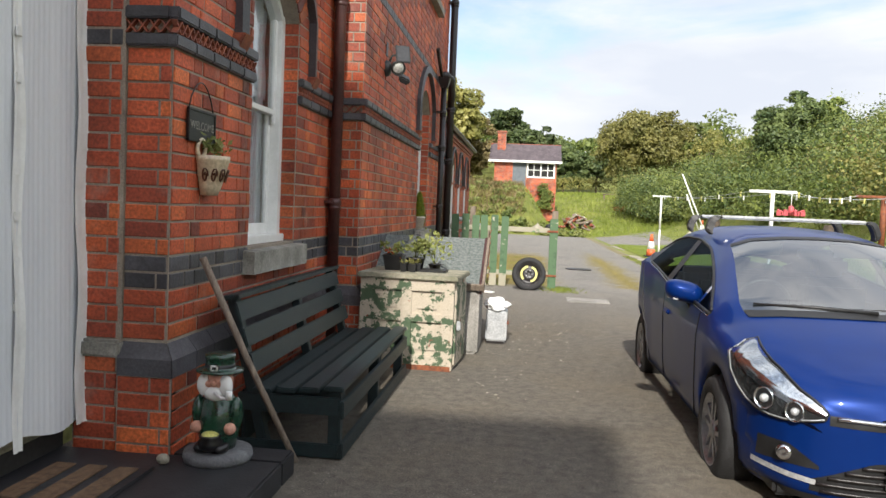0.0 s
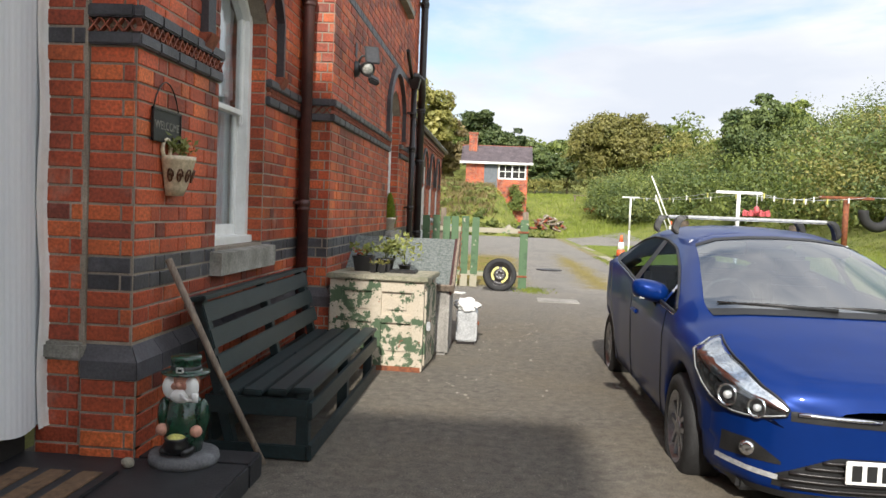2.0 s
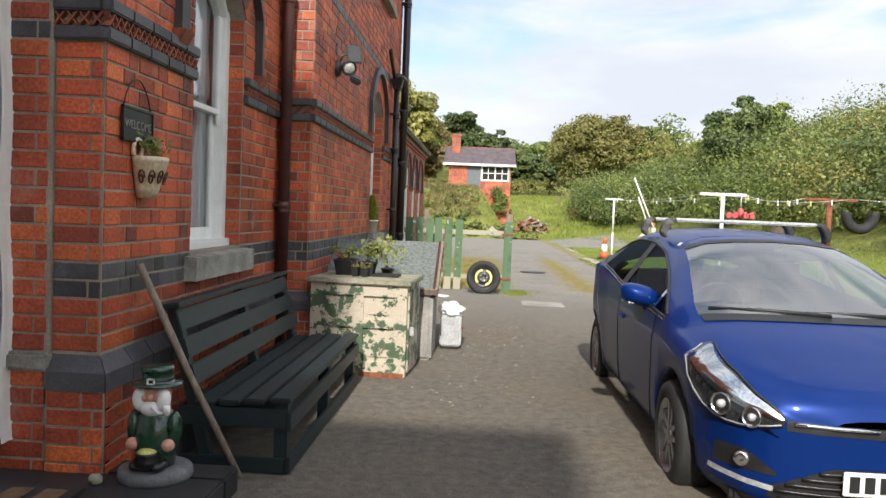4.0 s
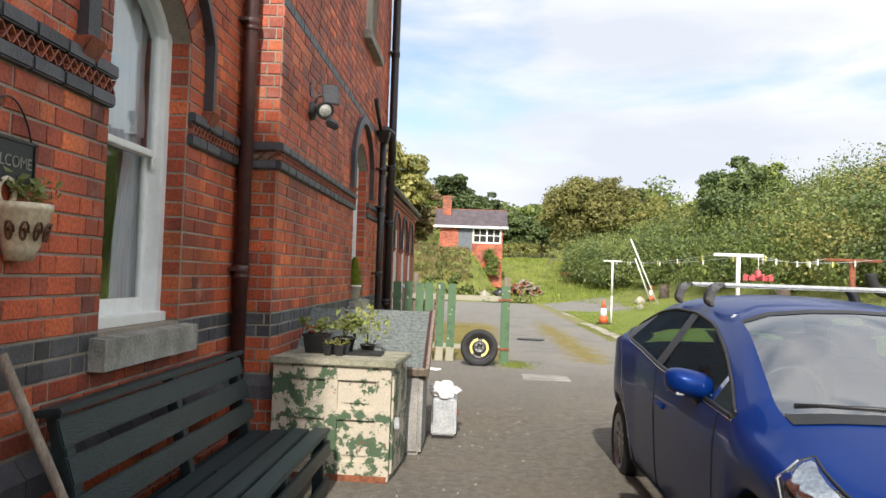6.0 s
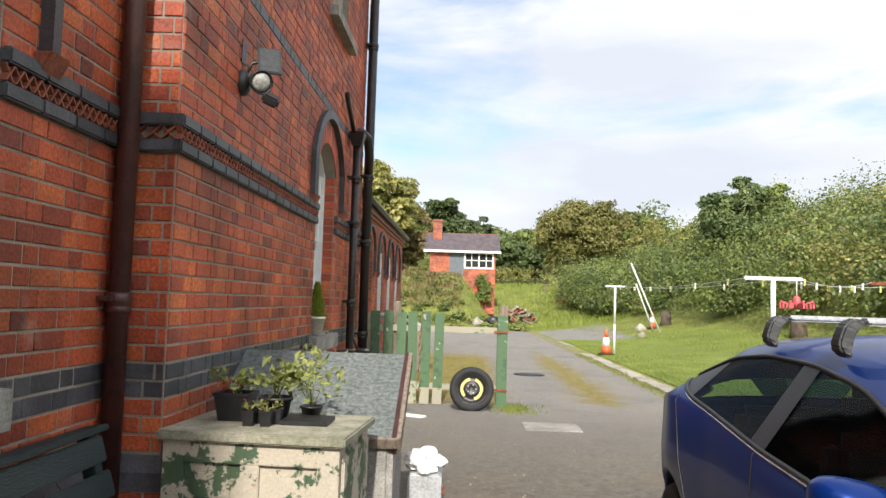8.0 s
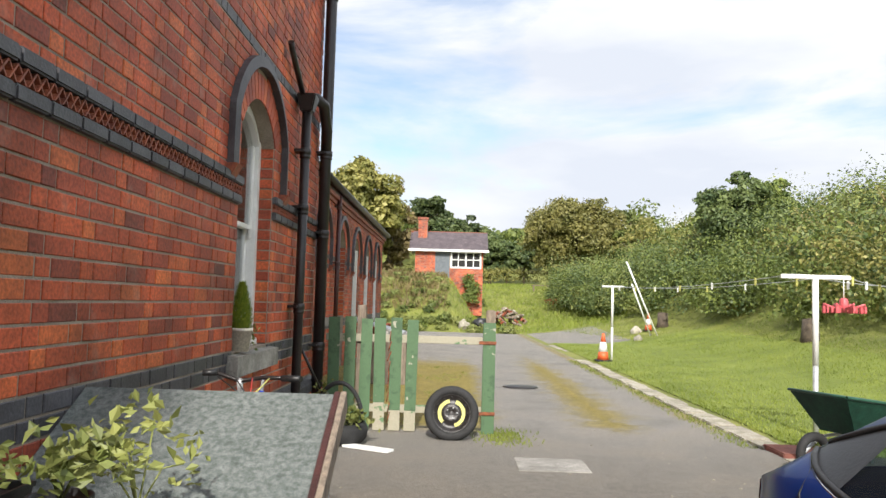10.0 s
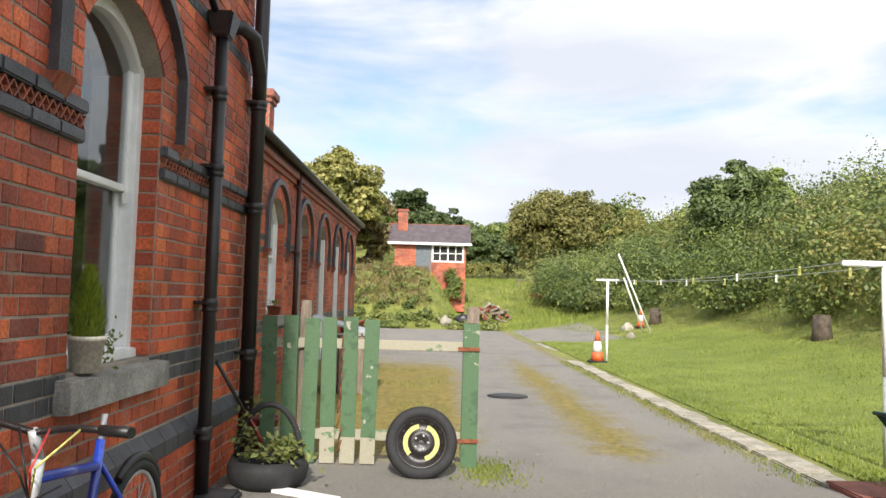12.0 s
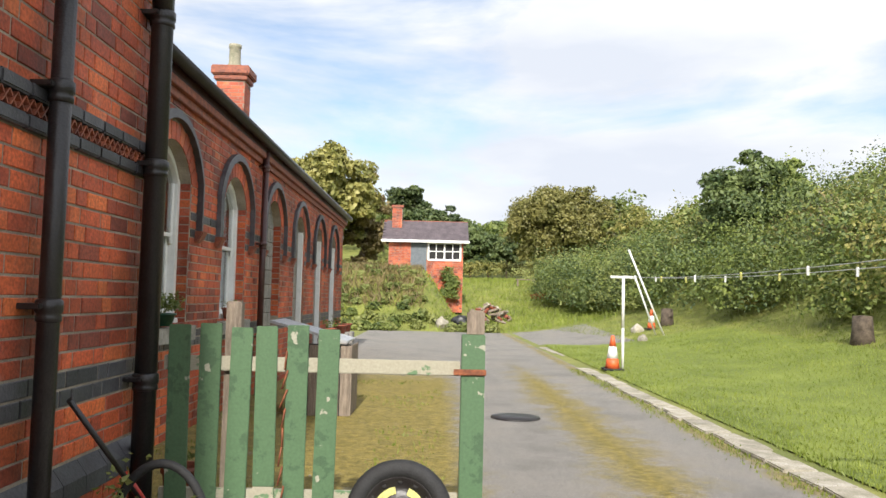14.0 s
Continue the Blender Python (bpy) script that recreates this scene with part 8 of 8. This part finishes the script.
tree("dense green tree beside the willow", 14.2, 66, 6.4, 2.3, M["leaf"], 0.05, 40, 320, 0.28)
tree("sparse thin tree with open twiggy crown", 13.2, 58, 6.0, 1.6, M["leaf_olive"], 0.30, 34, 70, 0.17)
tree("dark sycamore on the bank", 12.9, 39.5, 4.0, 1.75, M["leaf_dark"], 0.0, 44, 330, 0.20, z=3.7)
tree("small sycamore on the bank", 14.7, 40.5, 4.0, 1.3, M["leaf"], 0.05, 30, 260, 0.20, z=4.0)

# far woods and hedge, shrubs on the bank
cs, rs = [], []
q = random.Random(31)
for k in range(150):
    x = q.uniform(-60, 70)
    yy = q.uniform(84, 110)
    h = q.uniform(2.0, 3.6) if -2 < x < 24 else q.uniform(4.0, 7.0)
    cs.append((x, yy, ground_z(x, yy) + h * 0.36))
    rs.append((q.uniform(2.0, 3.5), 2.5, h * 0.55))
tagged(cloud_object("far_woods", leaf_cloud(NR, cs, rs, [420] * len(cs), 0.55), M["leaf"]), "distant belt of dark green woods", "woods", kind="stuff")
cs, rs = [], []
for k in range(115):
    x = -14 + k * 0.62
    cs.append((x, 71 + 0.4 * math.sin(k), ground_z(x, 70) + 0.75))
    rs.append((0.75, 0.7, 0.95))
tagged(cloud_object("hedge", leaf_cloud(NR, cs, rs, [220] * len(cs), 0.16), M["leaf_olive"]), "clipped green hedge across the field end", "hedge", kind="stuff")
groups = {"leaf": ([], []), "leaf_light": ([], []), "leaf_olive": ([], []), "leaf_dark": ([], [])}
for k in range(760):
    yy = q.uniform(13, 58)
    up = q.random() ** 0.9 * (1.0 if yy < 42 else 0.45)
    x = bank_foot(yy) - 0.2 + up * 11
    s = (0.45 + 1.15 * q.random() ** 1.6) * (1.25 if up < 0.35 else 1.0)
    key = q.choices(list(groups), (0.40, 0.12, 0.14, 0.34))[0]
    groups[key][0].append((x, yy, ground_z(x, yy) + 0.6 * s))
    groups[key][1].append((s * q.uniform(0.8, 1.2), s * q.uniform(0.8, 1.2), s * q.uniform(0.9, 1.4)))
for key, (c, r) in groups.items():
    tagged(cloud_object("bank_shrubs", leaf_cloud(NR, c, r, [600] * len(c), 0.115), M[key]), "dense green brambles and shrubs covering the bank", "shrubs", kind="stuff")
cs, rs = [], []
for k in range(150):
    x, yy = q.uniform(-5.5, 3.2), q.uniform(41.8, 49.0)
    if x > 0.2 and yy > 44.5:
        continue
    s = q.uniform(0.15, 0.38)
    cs.append((x, yy, ground_z(x, yy) + 0.1))
    rs.append((s, s, s * 0.8))
tagged(cloud_object("mound_weeds", leaf_cloud(NR, cs[:90], rs[:90], [260] * 90, 0.13), M["leaf_light"]), "pale green weeds covering the mound before the hut", "weeds", kind="stuff")
tagged(cloud_object("mound_nettles", leaf_cloud(NR, cs[90:], rs[90:], [260] * (len(cs) - 90), 0.13), M["leaf"]), "darker nettles on the mound", "weeds", kind="stuff")
ivy = [(1.35 + q.uniform(-0.3, 0.3), 49.6, 1.6 + q.uniform(0, 1.4)) for _ in range(16)]
tagged(cloud_object("ivy", leaf_cloud(NR, ivy, [(0.32, 0.2, 0.35)] * 16, [160] * 16, 0.11), M["leaf"]), "green ivy climbing the hut wall", "ivy", kind="stuff")


def blades(name, label, spots, height, width, material, category="grass"):
    n = len(spots)
    p = np.array(spots)
    a = NR.random_sample(n) * 6.283
    s = np.stack([np.cos(a), np.sin(a), np.zeros(n)], 1) * width * (0.6 + 0.8 * NR.random_sample(n))[:, None]
    h = height * (0.5 + NR.random_sample(n))[:, None] * np.array((0, 0, 1.0))
    lean = np.concatenate([NR.normal(size=(n, 2)) * height * 0.35, np.zeros((n, 1))], 1)
    quad = np.stack([p - s, p + s, p + h * 0.7 + s * 0.6 + lean * 0.5, p + h + lean], 1).reshape(-1, 3)
    f = np.arange(n)[:, None] * 4 + np.arange(4)[None, :]
    tagged(cloud_object(name, (quad, f), material), label, category, kind="stuff")


spots = []
for _ in range(42000):
    yy = 12.8 + 20 * q.random() ** 1.5
    x = KERB_X + 0.18 + q.random() ** 1.2 * 6.5
    spots.append((x, yy, ground_z(x, yy) + 0.01))
blades("lawn_grass", "short mown lawn grass blades", spots, 0.035, 0.006, M["grass"])
spots = []
for _ in range(26000):
    yy = q.uniform(13, 50)
    x = bank_foot(yy) - 3.4 + q.random() * 5
    spots.append((x, yy, ground_z(x, yy)))
blades("bank_grass", "long rough grass at the foot of the bank", spots, 0.06, 0.008, M["grass"])
spots = [(x, yy, ground_z(x, yy)) for x, yy in ((bank_foot(yy0) + q.uniform(3.0, 8.0), yy0) for yy0 in (q.uniform(22, 38) for _ in range(3000)))]
blades("dry_stalks", "dry straw-coloured grass stalks on the bank", spots, 1.0, 0.02, M["leaf_dry"])
spots = [(x, yy, ground_z(x, yy)) for x, yy in ((q.uniform(-6, 12), q.uniform(42.5, 68)) for _ in range(30000)) if not (-2.2 < x < 2.3 and 49.5 < yy < 53.5)]
blades("field_grass", "rough sunlit field grass", spots, 0.17, 0.014, M["grass"])
spots = [(x, yy, ground_z(x, yy)) for x, yy in ((q.uniform(-4.5, 0.0), q.uniform(44.5, 49)) for _ in range(2500))]
blades("dry_tufts", "dry straw tufts on top of the mound", spots, 0.35, 0.015, M["leaf_dry"])
# moss and weed tufts along the fence, the gate post and the kerb
spots = []
for _ in range(7000):
    w = q.random()
    if w < 0.12:
        x, yy = q.gauss(0.95, 0.14), q.gauss(13.15, 0.25)
    elif w < 0.5:
        x, yy = KERB_X - 0.25 + q.gauss(0, 0.10), q.uniform(12.9, 25)
    else:
        x, yy = q.uniform(-1.9, 0.7), q.uniform(13.3, 22)
        if noise.noise(Vector((x * 1.3, yy * 0.8, 0))) < 0.1:
            continue
    spots.append((x, yy, ground_z(x, yy) + 0.012))
blades("weed_tufts", "small yellowish moss and weed tufts in the drive", spots, 0.028, 0.006, M["grass"], "weeds")

# loose pebbles on the asphalt
pv, pf = [], []
for _ in range(420):
    if q.random() < 0.55:
        x, yy = q.uniform(-0.9, 0.9), q.uniform(5.6, 9.5)
    else:
        x, yy = q.uniform(-0.9, 3.4), q.uniform(9.5, 16.0)
    r = 0.004 + 0.010 * q.random() ** 3
    c, b0 = Vector((x, yy, ground_z(x, yy) + 0.012 + r * 0.3)), len(pv)
    pv += [c + Vector(d) * r * q.uniform(0.7, 1.3) for d in ((1, 0, 0), (-1, 0, 0), (0, 1, 0), (0, -1, 0), (0, 0, 0.8), (0, 0, -0.8))]
    pf += [tuple(b0 + i for i in t) for t in ((0, 2, 4), (2, 1, 4), (1, 3, 4), (3, 0, 4), (2, 0, 5), (1, 2, 5), (3, 1, 5), (0, 3, 5))]
tagged(raw("pebbles", pv, pf, M["flag"]), "loose pale pebbles scattered on the asphalt", "pebbles", kind="stuff")

# heaps at the field edge
heap = thing("rubble_heap", "heap of old bricks and broken timber beside the hut", "heap")
for k in range(60):
    a, rr = q.uniform(0, 6.283), q.random() ** 0.6
    x, yy = 3.3 + 1.1 * rr * math.cos(a), 47.5 + 0.8 * rr * math.sin(a)
    z = ground_z(x, yy) + (1 - rr) * 0.95 + 0.06
    ln = q.uniform(0.2, 0.75)
    part("rubble_piece", boxbm(-ln / 2, ln / 2, -0.06, 0.06, -0.05, 0.05, 0.01, pose(x, yy, z, q.uniform(-40, 40), q.uniform(-40, 40), q.uniform(0, 180))), M[q.choice(("terracotta", "wood_grey", "wood_grey", "flag"))], heap)
cs = [(8.0 + q.gauss(0, 0.7), 52 + q.gauss(0, 0.4), ground_z(8, 52) + 0.25 + 0.25 * q.random()) for _ in range(26)]
tagged(cloud_object("brash_heap", leaf_cloud(NR, cs, [(0.5, 0.4, 0.25)] * 26, [120] * 26, 0.15), M["rust_pile"]), "heap of rusty brown dead brash on the grass", "brash heap", kind="stuff")
bag = bmesh.new()
bmesh.ops.create_icosphere(bag, subdivisions=3, radius=0.42)
for v in bag.verts:
    v.co = Vector((v.co.x, v.co.y, v.co.z * 0.8)) * (1 + 0.25 * noise.noise(v.co * 4)) + Vector((1.75, 44.0, 0.45))
tagged(finish("refuse_sack", bag, M["plastic"]), "black plastic sack lying in the weeds", "sack")
for x, yy, s in ((0.9, 43.4, 0.3), (7.1, 33.0, 0.16), (7.7, 36.0, 0.2)):
    bm = bmesh.new()
    bmesh.ops.create_icosphere(bm, subdivisions=2, radius=s)
    for v in bm.verts:
        v.co = v.co * (1 + 0.4 * noise.noise(v.co * 5 + Vector((x, 0, 0)))) + Vector((x, yy, ground_z(x, yy) + s * 0.5))
    tagged(finish("boulder", bm, M["flag"]), "pale grey stone lying in the grass", "stone", group="stones")
for x, yy in ((9.9, 25.6), (8.9, 36.5)):
    bm = bmesh.new()
    lathe(bm, [(0.27, ground_z(x, yy) - 0.1), (0.22, ground_z(x, yy) + 0.25), (0.20, ground_z(x, yy) + 0.6), (0.02, ground_z(x, yy) + 0.62)], 14, Matrix.Translation((x, yy, 0)))
    tagged(finish("tree_stump", bm, M["bark"]), "cut tree stump at the foot of the bank", "stump", group="stumps")
bench2 = thing("field_bench", "small grey seat standing in the field", "seat")
part("seat", boxbm(6.0, 7.4, 61.0, 61.4, ground_z(6.7, 61) + 0.42, ground_z(6.7, 61) + 0.48, 0.01), M["wood_grey"], bench2)
for x in (6.1, 7.2):
    part("leg", boxbm(x, x + 0.1, 61.05, 61.35, ground_z(6.7, 61) - 0.05, ground_z(6.7, 61) + 0.42, 0.01), M["wood_grey"], bench2)


# ---- brick pieces ----
for row in later:
    lay_now(*row)
